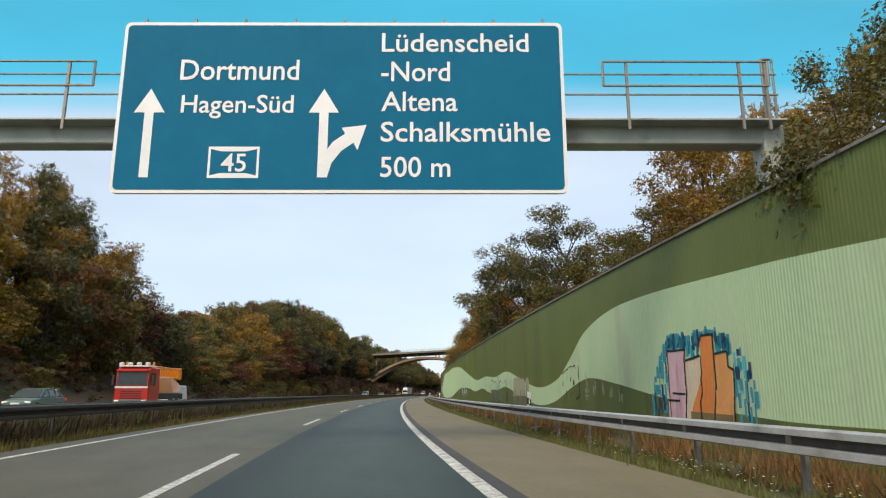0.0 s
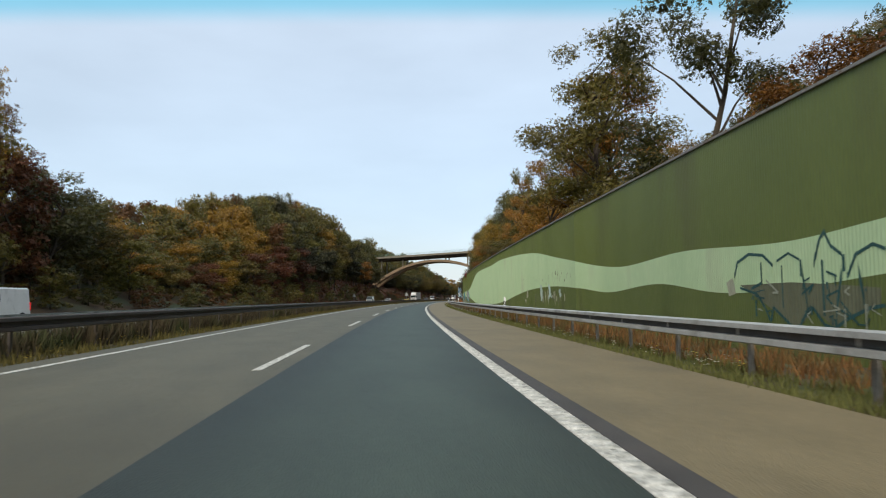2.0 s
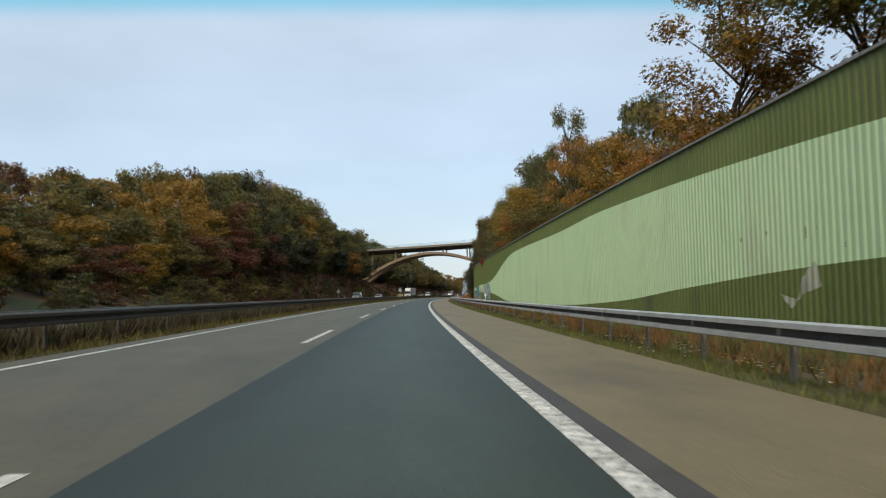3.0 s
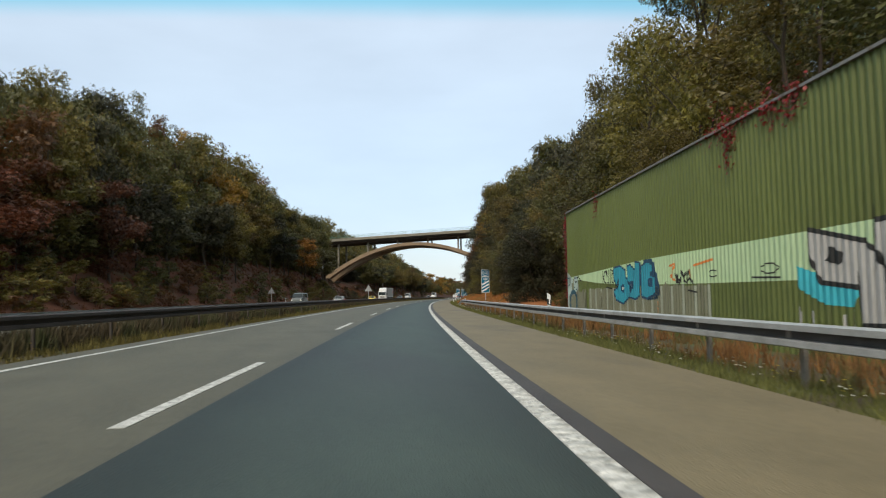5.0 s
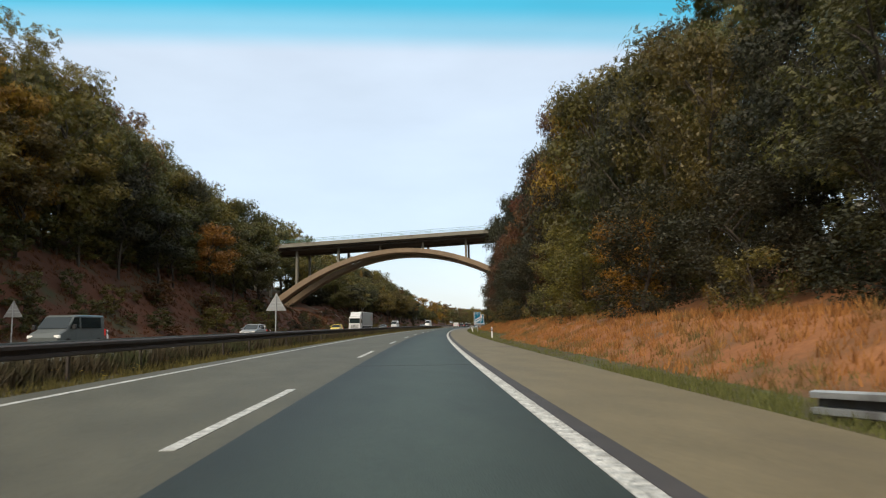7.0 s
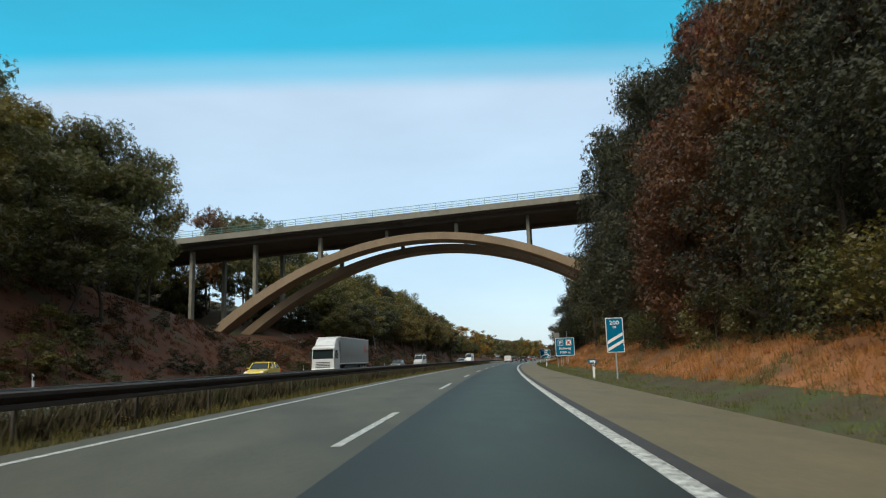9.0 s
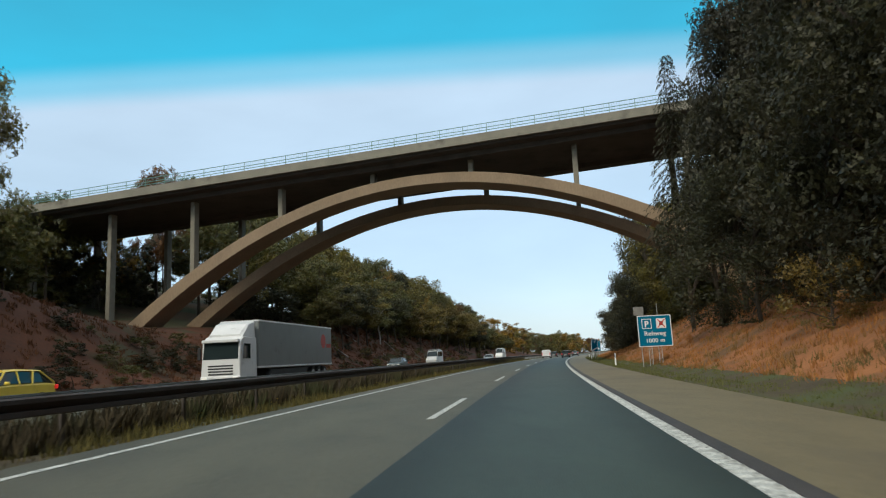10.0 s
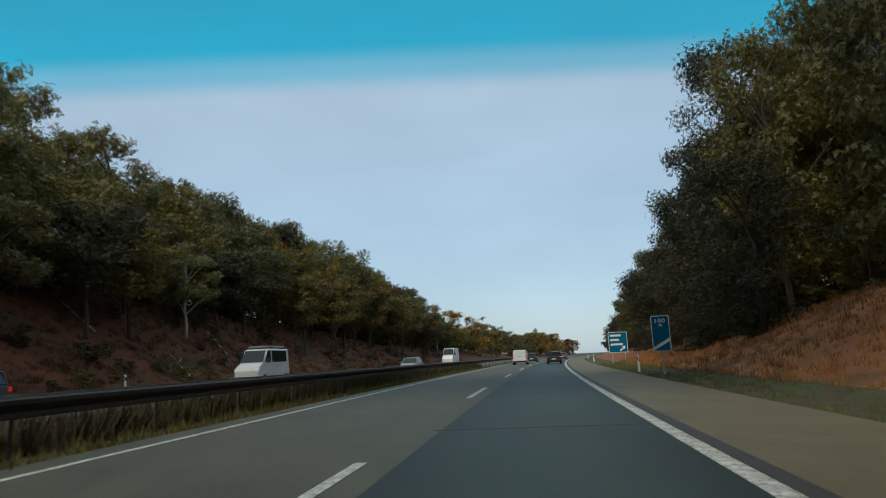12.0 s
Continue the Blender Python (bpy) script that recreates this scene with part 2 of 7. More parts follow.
M_GANTRY = material("gantry_steel", (0.30, 0.33, 0.30), (0.42, 0.45, 0.41), scale=1.5, fine=20, rough=0.55, metal=0.3, spot=(0.2, 0.2, 0.17), spot_scale=0.8)
M_BARK = material("bark", (0.035, 0.027, 0.02), (0.085, 0.068, 0.052), scale=3, fine=20, rough=0.95, bump=1.0, bump_scale=18, stretch=(1, 1, 0.25), vary=0.25)
M_BIRCH = material("pale_bark", (0.28, 0.26, 0.23), (0.5, 0.48, 0.44), scale=3, fine=12, rough=0.9, spot=(0.05, 0.045, 0.04), spot_scale=4, stretch=(1, 1, 2))
LEAF = {
    "green": material("leaf_green", (0.036, 0.039, 0.013), (0.142, 0.135, 0.036), scale=0.3, fine=3, rough=0.48, vary=0.28, island=True, through_light=0.33, spread=0.35, cut=12.0, spot=(0.15, 0.085, 0.02), spot_scale=2.2, spot_at=0.60),
    "olive": material("leaf_olive", (0.05, 0.043, 0.012), (0.225, 0.178, 0.035), scale=0.3, fine=3, rough=0.48, vary=0.28, island=True, through_light=0.33, spread=0.35, cut=12.0, spot=(0.2, 0.105, 0.02), spot_scale=2.2, spot_at=0.60),
    "gold": material("leaf_gold", (0.085, 0.048, 0.008), (0.42, 0.22, 0.028), scale=0.3, fine=3, rough=0.48, vary=0.28, island=True, through_light=0.33, spread=0.35, cut=12.0, spot=(0.3, 0.12, 0.02), spot_scale=2.2, spot_at=0.60),
    "rust": material("leaf_rust", (0.04, 0.018, 0.008), (0.19, 0.072, 0.02), scale=0.3, fine=3, rough=0.48, vary=0.28, island=True, through_light=0.33, spread=0.35, cut=12.0, spot=(0.13, 0.06, 0.02), spot_scale=2.2, spot_at=0.60),
    "dark": material("leaf_dark", (0.016, 0.017, 0.009), (0.054, 0.053, 0.019), scale=0.3, fine=3, rough=0.62, vary=0.28, island=True, through_light=0.25, spread=0.35, cut=12.0, spot=(0.09, 0.06, 0.018), spot_scale=2.2, spot_at=0.62),
    "pale": material("leaf_pale", (0.07, 0.07, 0.025), (0.25, 0.22, 0.09), scale=0.3, fine=3, rough=0.48, vary=0.28, island=True, through_light=0.33, spread=0.35, cut=12.0),
    "red": material("leaf_red", (0.11, 0.004, 0.004), (0.36, 0.016, 0.012), scale=0.6, fine=4, rough=0.48, vary=0.1, island=True, through_light=0.25, spread=0.35, cut=14.0),
}
M_SEDGE = material("brown_grass", (0.07, 0.035, 0.013), (0.30, 0.145, 0.05), scale=0.6, fine=5, rough=0.95, island=True, spread=0.4, spot=(0.07, 0.075, 0.025), spot_scale=0.6, spot_at=0.52)
M_DRY = material("dry_grass", (0.16, 0.058, 0.016), (0.48, 0.22, 0.065), scale=0.6, fine=5, rough=0.95, island=True, spread=0.4, spot=(0.12, 0.10, 0.035), spot_scale=0.5, spot_at=0.55)
M_GRASS = material("green_grass", (0.055, 0.068, 0.018), (0.20, 0.205, 0.06), scale=0.8, fine=5, rough=0.9, island=True, through_light=0.15, spread=0.4)
M_WEED = material("median_weeds", (0.045, 0.045, 0.014), (0.20, 0.16, 0.04), scale=0.5, fine=5, rough=0.9, island=True, through_light=0.15, spread=0.4)


# ======== building tools ========
def mesh_of(name, bm, material_of):
    me = bpy.data.meshes.new(name)
    bm.normal_update()
    bm.to_mesh(me)
    bm.free()
    for m in (material_of if isinstance(material_of, (list, tuple)) else [material_of]):
        me.materials.append(m)
    return me


def part(name, bm, material_of, parent, label="", smooth=False):
    """Links a bmesh (or a mesh) as one mesh object under a thing or a part."""
    me = bm if isinstance(bm, bpy.types.Mesh) else mesh_of(name, bm, material_of)
    if smooth:
        me.shade_smooth()
    ob = new(name, me)
    ob.parent = parent
    if label:
        ob["label"] = label
    return ob


def thing(name, m, label, category, group="", kind=""):
    ob = tagged(new(name), label, category, group, kind)
    ob.empty_display_size = 0.3
    ob.matrix_basis = m
    return ob


def block(x0, x1, y0, y1, z0, z1, bevel=0.0, bm=None, seg=1):
    """A box, its edges bevelled, added to bm."""
    own = bmesh.new()
    bmesh.ops.create_cube(own, size=1, matrix=Matrix.LocRotScale(((x0 + x1) / 2, (y0 + y1) / 2, (z0 + z1) / 2), None, (x1 - x0, y1 - y0, z1 - z0)))
    if bevel:
        bmesh.ops.bevel(own, geom=own.edges[:], offset=bevel, segments=seg, affect="EDGES", profile=0.5)
    return merge(bm, own)


def merge(bm, own, m=None):
    if m is not None:
        own.transform(m)
    if bm is None:
        return own
    me = bpy.data.meshes.new("tmp")
    own.to_mesh(me)
    own.free()
    bm.from_mesh(me)
    bpy.data.meshes.remove(me)
    return bm


def tube(p, q, r0, r1=None, n=8, bm=None, caps=True):
    """A round bar from p to q."""
    p, q = Vector(p), Vector(q)
    own = bmesh.new()
    bmesh.ops.create_cone(own, cap_ends=caps, segments=n, radius1=r0, radius2=r0 if r1 is None else r1, depth=(q - p).length)
    own.transform(Matrix.Translation((p + q) / 2) @ (q - p).to_track_quat("Z", "Y").to_matrix().to_4x4())
    return merge(bm, own)


def extrude_outline(points, depth, bm=None, m=None, bevel=0.0):
    """A flat outline in x, z pulled back along y by depth (its face at y = 0 looks to -y)."""
    own = bmesh.new()
    f = own.faces.new([own.verts.new((x, 0, z)) for x, z in points])
    if f.calc_area() and f.normal.length == 0:
        f.normal_update()
    f.normal_update()
    if f.normal.y > 0:
        f.normal_flip()
    got = bmesh.ops.extrude_face_region(own, geom=[f])
    bmesh.ops.translate(own, verts=[v for v in got["geom"] if isinstance(v, bmesh.types.BMVert)], vec=(0, depth, 0))
    bmesh.ops.recalc_face_normals(own, faces=own.faces[:])
    if bevel:
        bmesh.ops.bevel(own, geom=[e for e in own.edges if e.calc_length() > bevel * 3], offset=bevel, segments=2, affect="EDGES")
    return merge(bm, own, m)


def rounded(w, h, r, n=4):
    pts = []
    for cx, cz, a0 in ((w / 2 - r, h / 2 - r, 0), (-w / 2 + r, h / 2 - r, 90), (-w / 2 + r, -h / 2 + r, 180), (w / 2 - r, -h / 2 + r, 270)):
        for i in range(n + 1):
            a = radians(a0 + 90 * i / n)
            pts.append((cx + r * math.cos(a), cz + r * math.sin(a)))
    return pts


def sweep(profile, stations, closed=False):
    """A profile of (l, z) carried along the road through the stations."""
    bm = bmesh.new()
    rows = [[bm.verts.new(at(s, l, z)) for l, z in profile] for s in stations]
    last = len(profile) if closed else len(profile) - 1
    for a, b in zip(rows, rows[1:]):
        for i in range(last):
            j = (i + 1) % len(profile)
            bm.faces.new((a[i], a[j], b[j], b[i]))
    if closed:
        bm.faces.new(rows[0])
        bm.faces.new(rows[-1][::-1])
    bmesh.ops.recalc_face_normals(bm, faces=bm.faces[:])
    return bm


def setting(name, bm, material_of, label, category, smooth=False):
    ob = part(name, bm, material_of, None, label, smooth)
    return tagged(ob, label, category, kind="structure")


def raw_mesh(name, verts, faces, material_of, smooth=False):
    """A mesh straight from arrays of places and equal-sided faces."""
    me = bpy.data.meshes.new(name)
    verts, faces = np.asarray(verts, np.float32), np.asarray(faces, np.int32)
    k = faces.shape[1]
    me.vertices.add(len(verts))
    me.vertices.foreach_set("co", verts.ravel())
    me.loops.add(faces.size)
    me.loops.foreach_set("vertex_index", faces.ravel())
    me.polygons.add(len(faces))
    me.polygons.foreach_set("loop_start", np.arange(0, faces.size, k, dtype=np.int32))
    me.update(calc_edges=True)
    for m in (material_of if isinstance(material_of, (list, tuple)) else [material_of]):
        me.materials.append(m)
    if smooth:
        me.shade_smooth()
    return me


def text_mesh(words, size, material_of, name="lettering", align="LEFT", depth=0.004, bold=0.0):
    """Built-in letters as a mesh in x, z, facing -y; size is the height of the capitals."""
    cu = bpy.data.curves.new(name, "FONT")
    cu.body, cu.size, cu.extrude, cu.align_x = words, size / 0.69, depth, align
    cu.offset = bold
    cu.resolution_u = 3
    ob = bpy.data.objects.new(name, cu)
    scene.collection.objects.link(ob)
    bpy.context.view_layer.update()
    me = bpy.data.meshes.new_from_object(ob.evaluated_get(bpy.context.evaluated_depsgraph_get()))
    bpy.data.objects.remove(ob)
    bpy.data.curves.remove(cu)
    me.transform(Matrix.Rotation(radians(90), 4, "X"))
    me.materials.clear()
    me.materials.append(material_of)
    return me


# ======== the lie of the land ========
WALL_L, WALL_BEND = 7.8, 192.8


def wall_line(s):
    """Distance of the noise barrier from the road's line: level with it, then turning away towards the bank."""
    return WALL_L + 0.247 * np.clip(s - WALL_BEND, 0, None)


def smoothstep(a, b, v):
    v = np.clip((v - a) / (b - a), 0, 1)
    return v * v * (3 - 2 * v)


def land(s, l):
    """Height of the ground beside the road."""
    s, l = np.asarray(s, float), np.asarray(l, float)
    # left of the far carriageway: a cut slope, higher where the wooded hill stands
    rise = np.interp(s, [-60, 90, 150, 200, 260, 330, 372, 393, 412, 435, 460, 560, 700], [5, 7, 3.5, 4.5, 10, 11, 9, 5.6, 5.6, 8, 8.5, 6, 2])
    left = rise * smoothstep(-25.5, -41, l) + np.clip((-l - 41) * 0.28, 0, 12) * np.clip(rise / 9, 0.3, 1)
    # right of the hard shoulder: fill behind the noise barrier, then a rising bank, steepest under the bridge
    bank = np.interp(s, [-60, 196, 208, 240, 330, 370, 395, 425, 450, 520, 700], [3.6, 3.6, 2.2, 1.4, 1.7, 3.0, 7.5, 4.5, 2.6, 1.8, 1.0])
    foot = np.interp(s, [-60, 192, 193, 215.5, 220, 240, 700], [8.2, 8.2, 8.8, 14.3, 6.6, 5.6, 5.4])
    wide = np.interp(s, [-60, 215.5, 220, 330, 370, 395, 430, 520], [1.0, 1.0, 4.5, 5.0, 9, 17, 12, 8])
    right = bank * smoothstep(0, 1, (l - foot) / wide) + np.clip(l - foot - wide - 2, 0, 30) * np.interp(s, [0, 190, 240, 700], [0.10, 0.10, 0.3, 0.3])
    drop = -0.06 * (smoothstep(-6.9, -7.3, l) * smoothstep(-11.6, -11.2, l) + smoothstep(4.35, 4.8, l))
    rough_land = 0.25 * np.sin(s * 0.31 + l * 0.5) * np.cos(s * 0.17 - l * 0.23) * np.clip((np.abs(l + 6) - 20) / 10, 0, 1)
    return left + right + drop - 0.03 + rough_land


ls = np.concatenate([[-900, -600, -400, -250, -160, -110, -85, -70], np.arange(-60, -22, 2.0), [-22.4, -21, -16, -11.4, -10.9, -9, -7.6, -7.0, -6.6, 0, 4.2, 4.7, 5.2], np.arange(6, 24, 1.0), [25, 28, 32, 40, 55, 80, 120, 180, 260, 400, 600, 900]])
ss = np.concatenate([[-1200, -700, -400, -250, -160, -100], np.arange(-60, 480, 4.0), np.arange(480, 800, 12.0), [840, 900, 1000, 1150, 1350, 1499, 1800, 2300, 3000]])
gs, gl = np.meshgrid(ss, ls, indexing="ij")
gz = land(gs, gl)
far_fade = np.clip((gs - 700) / 500, 0, 1)
gz = gz * (1 - far_fade) - 0.05 * far_fade
verts = [at(float(a), float(b), float(c)) for a, b, c in zip(gs.ravel(), gl.ravel(), gz.ravel())]
nl = len(ls)
faces = [(i * nl + j, i * nl + j + 1, (i + 1) * nl + j + 1, (i + 1) * nl + j) for i in range(len(ss) - 1) for j in range(nl - 1)]
ground_mesh = raw_mesh("ground", verts, faces, [M_GROUND, M_EARTH, M_BANK, M_SLOPE], True)
mid_s, mid_l = np.repeat((ss[:-1] + ss[1:]) / 2, nl - 1), np.tile((ls[:-1] + ls[1:]) / 2, len(ss) - 1)
zone = np.where((mid_l > -25) & (mid_l < 8.5), 1, 0)
zone = np.where((mid_s > 201) & (mid_l > np.where(mid_s > 290, 6.9, 5.8)) & (mid_l < 26), 2, zone)
zone = np.where((mid_l <= -25) & (mid_l > -46) & (mid_s > 190), 3, zone)
ground_mesh.polygons.foreach_set("material_index", zone.astype(np.int32))
ground = new("ground", ground_mesh)
tagged(ground, "brown autumn forest soil rising in banks beside the motorway", "ground", kind="structure")

ROAD = np.concatenate([[-500, -300, -180, -100], np.arange(-56, 700, 4.0)])


def worn(bm, n, values):
    """Write how polished each strip of a swept surface is; values go with the profile's points."""
    layer = bm.verts.layers.float.new("wear")
    bm.verts.ensure_lookup_table()
    for i, v in enumerate(bm.verts):
        v[layer] = values[i % n]
    return bm


lane_right = setting("road", worn(sweep([(-1.8, -0.3), (-1.8, 0.0), (-1.5, 0.0), (-0.95, 0.0), (-0.3, 0.0), (0.35, 0.0), (0.9, 0.0), (1.45, 0.0), (1.93, 0.0), (1.93, -0.3)], ROAD), 10, (1, 1, 0.9, 0.45, 0.1, 0.0, 0.25, 0.7, 0.9, 1)), M_LANE, "dark asphalt driving lane of a motorway", "road")
part("joint_strip", sweep([(1.725, 0.001), (1.725, 0.005), (1.945, 0.005), (1.945, 0.001)], ROAD), M_SEAM, lane_right, "dark joint between lane and shoulder")
part("overtaking_lane", worn(sweep([(-7.0, -0.3), (-7.0, 0.0), (-6.2, 0.0), (-5.3, 0.0), (-4.6, 0.0), (-3.9, 0.0), (-3.2, 0.0), (-2.4, 0.0), (-1.8, 0.0), (-1.8, -0.3)], ROAD), 10, (1, 0.9, 0.3, 0.5, 0.05, 0.0, 0.5, 0.2, 0.5, 1)), M_LANE_OLD, lane_right, "worn grey-brown asphalt overtaking lane")
setting("hard_shoulder", sweep([(1.93, -0.3), (1.93, 0.002), (4.45, 0.0), (4.6, -0.3)], ROAD), M_SHOULDER, "tan asphalt hard shoulder beside the driving lane", "road")
far_road = setting("far_road", sweep([(-24.1, -0.3), (-24.0, 0.0), (-11.2, 0.0), (-11.1, -0.3)], ROAD), M_LANE_OLD, "grey asphalt carriageway for oncoming traffic", "road")
for l0, w, nm in ((-6.36, 0.15, "left_edge_line"), (1.50, 0.215, "right_edge_line")):
    part(nm, sweep([(l0, 0.001), (l0, 0.007), (l0 + w, 0.007), (l0 + w, 0.001)], ROAD), M_LINE, lane_right, "white painted edge line")
for l0 in (-11.9, -19.6):
    part("edge_line", sweep([(l0, 0.001), (l0, 0.006), (l0 + 0.15, 0.006), (l0 + 0.15, 0.001)], ROAD), M_LINE, far_road)

# ======== noise barrier: corrugated sheet with a painted band that swells and sinks along it ========
BAND_TOP = ([-20, 40, 45.6, 53.5, 57.3, 59.5, 61.5, 65, 69, 74, 79, 84, 90, 98.5, 107, 122, 130, 147, 153, 159, 165, 172, 182, 188, 192.3],
            [3.2, 3.3, 3.6, 3.8, 3.3, 2.4, 1.7, 1.4, 1.8, 2.4, 2.2, 2.35, 2.2, 3.0, 3.85, 4.3, 4.2, 4.2, 3.7, 2.9, 2.4, 2.27, 2.2, 2.03, 1.92])
BAND_FOOT = ([-20, 43, 46, 51, 54, 57, 59, 62, 65, 69, 74.5, 79, 82, 86, 91, 95, 101, 108, 115, 120, 130, 150, 158, 165, 174, 181, 187, 192.3],
             [0.6, 0.6, 0.65, 1.05, 1.4, 1.65, 1.4, 0.8, 0.6, 0.9, 1.5, 1.25, 1.2, 1.5, 1.3, 1.5, 1.7, 1.6, 1.2, 0.85, 0.55, 0.55, 0.95, 1.3, 1.35, 1.4, 1.55, 1.88])
WALL_TOP, WALL_END = 4.97, 215.5


def eased(table, s):
    """A smooth curve through a short table."""
    xs, zs = table
    i = int(np.clip(np.searchsorted(xs, s) - 1, 0, len(xs) - 2))
    def slope(j):
        a, b = max(j - 1, 0), min(j + 1, len(xs) - 1)
        return (zs[b] - zs[a]) / (xs[b] - xs[a])
    h = xs[i + 1] - xs[i]
    u = min(max((s - xs[i]) / h, 0), 1)
    return ((2 * u**3 - 3 * u**2 + 1) * zs[i] + (u**3 - 2 * u**2 + u) * h * slope(i) + (-2 * u**3 + 3 * u**2) * zs[i + 1] + (u**3 - u**2) * h * slope(i + 1))


def rib_profile():
    """Station and offset of every fold of the sheet: shallow fine ribs first, wider and deeper ones farther along."""
    out, s = [], -20.0
    while s < WALL_END:
        period = 0.1 if s < 96 else 0.2
        deep = float(np.interp(s, [88, 125], [0.005, 0.046]))
        for f, d in ((0, 0), (0.32, 0), (0.5, deep), (0.82, deep)):
            if s + f * period <= WALL_END:
                out.append((s + f * period, float(wall_line(s + f * period)) + d))
        s += period
    return out


RIBS = rib_profile()
RIB_S, RIB_L = [a for a, b in RIBS], [b for a, b in RIBS]


def build_barrier():
    wall = thing("noise_barrier", Matrix(), "tall corrugated noise barrier painted olive with a pale green wave", "noise barrier", kind="structure")
    bm = bmesh.new()
    cuts = RIBS
    rows = []
    for s, l in cuts:
        top = WALL_TOP
        if s < 192.3:
            b0, b1 = eased(BAND_FOOT, s), min(eased(BAND_TOP, s), top - 0.1)
        else:
            b0 = b1 = 1.9
        b1 = max(b1, b0 + 0.002)
        rows.append([bm.verts.new(at(s, l, z)) for z in (-0.2, b0, b1, top)])
    for a, b in zip(rows, rows[1:]):
        for i in range(3):
            f = bm.faces.new((a[i], b[i], b[i + 1], a[i + 1]))
            f.material_index = i
    part("corrugated_sheet", bm, [M_WALL_LOW, M_WALL_PALE, M_WALL_TOP], wall)
    back = np.append(np.arange(-20, 192, 2.0), [WALL_BEND, 200, 208, WALL_END])
    bm = bmesh.new()
    rows = [[bm.verts.new(at(s, wall_line(s) + dl, z)) for dl, z in ((0.11, -0.2), (0.11, WALL_TOP), (0.20, WALL_TOP), (0.20, -0.2))] for s in back]
    for a, b in zip(rows, rows[1:]):
        for i in range(3):
            bm.faces.new((a[i], a[i + 1], b[i + 1], b[i]))
    bm.faces.new(rows[-1])
    part("backing", bm, M_WALL_LOW, wall)
    bm = bmesh.new()
    rows = [[bm.verts.new(at(s, wall_line(s) + dl, WALL_TOP + z)) for dl, z in ((-0.05, 0.0), (-0.05, 0.06), (0.24, 0.06), (0.24, 0.0))] for s in back]
    for a, b in zip(rows, rows[1:]):
        for i in range(4):
            bm.faces.new((a[i], a[(i + 1) % 4], b[(i + 1) % 4], b[i]))
    bm.faces.new(rows[0])
    bm.faces.new(rows[-1][::-1])
    bmesh.ops.recalc_face_normals(bm, faces=bm.faces[:])
    part("coping", bm, M_POST, wall, "thin grey metal coping")
    return wall


build_barrier()


# ======== guard rails ========
def w_beam(side):
    """Outline of a steel guard-rail beam; side is the way its face looks (-1 to the left)."""
    front = [(0.03, 0.44), (0.06, 0.445), (0.092, 0.46), (0.092, 0.535), (-0.035, 0.545), (-0.035, 0.645), (0.092, 0.655), (0.092, 0.725), (0.06, 0.745), (0.03, 0.75)]
    back = [(0.018, 0.75), (0.05, 0.733), (0.08, 0.715), (0.08, 0.667), (-0.047, 0.657), (-0.047, 0.533), (0.08, 0.523), (0.08, 0.475), (0.05, 0.457), (0.018, 0.44)]
    return [(side * a, z) for a, z in front + back]


def guard_rail(name, l, side, s0, s1, step, material_of, label, lift=0.0, sink_end=False, spacing=4.0):
    rail = thing(name, Matrix(), label, "guard rail", kind="structure")
    def drop(s):
        return max(0.0, (s - (s1 - 7)) / 7) * 0.5 if sink_end else 0.0
    stations = np.append(np.arange(s0, s1, step), s1)
    bm = bmesh.new()
    shape = w_beam(side)
    rows = [[bm.verts.new(at(s, l + a, z + lift - drop(s))) for a, z in shape] for s in stations]
    n = len(shape)
    for a, b in zip(rows, rows[1:]):
        for i in range(n):
            bm.faces.new((a[i], a[(i + 1) % n], b[(i + 1) % n], b[i]))
    bm.faces.new(rows[0])
    bm.faces.new(rows[-1][::-1])
    bmesh.ops.recalc_face_normals(bm, faces=bm.faces[:])
    part("beam", bm, material_of, rail)
    bm = block(-0.03, 0.03, -0.05, 0.05, -0.4, 0.66, 0.006)
    block(min(-side * 0.0, side * 0.19), max(0, side * 0.19), -0.06, 0.06, 0.54, 0.66, 0.008, bm)
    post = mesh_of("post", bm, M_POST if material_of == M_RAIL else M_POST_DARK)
    # added strip filling the groove; its dark colour stands for the shade inside
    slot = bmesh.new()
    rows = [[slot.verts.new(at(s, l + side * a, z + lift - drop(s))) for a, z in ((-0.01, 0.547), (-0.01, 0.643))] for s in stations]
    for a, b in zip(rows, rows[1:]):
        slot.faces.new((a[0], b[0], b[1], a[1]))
    part("groove_shade", slot, M_RECESS if material_of == M_RAIL else M_RAIL_DARK, rail, "dark strip along the beam, standing for shade in its groove")
    for s in np.arange(s0 + 1, s1 - (7 if sink_end else 0), spacing):
        ob = part("post", post, None, rail)
        ob.matrix_basis = set_at(s, l - side * 0.20, lift)
    return rail


guard_rail("guard_rail", 5.08, -1, -40, 241.2, 4.0, M_RAIL, "galvanised steel guard rail beside the hard shoulder", 0.0, True, 2.67)
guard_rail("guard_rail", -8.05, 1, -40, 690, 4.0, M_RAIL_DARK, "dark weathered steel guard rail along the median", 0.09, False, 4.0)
guard_rail("guard_rail", -10.1, -1, -40, 690, 4.0, M_RAIL, "grey steel guard rail facing the oncoming carriageway", 0.08, False, 4.0)


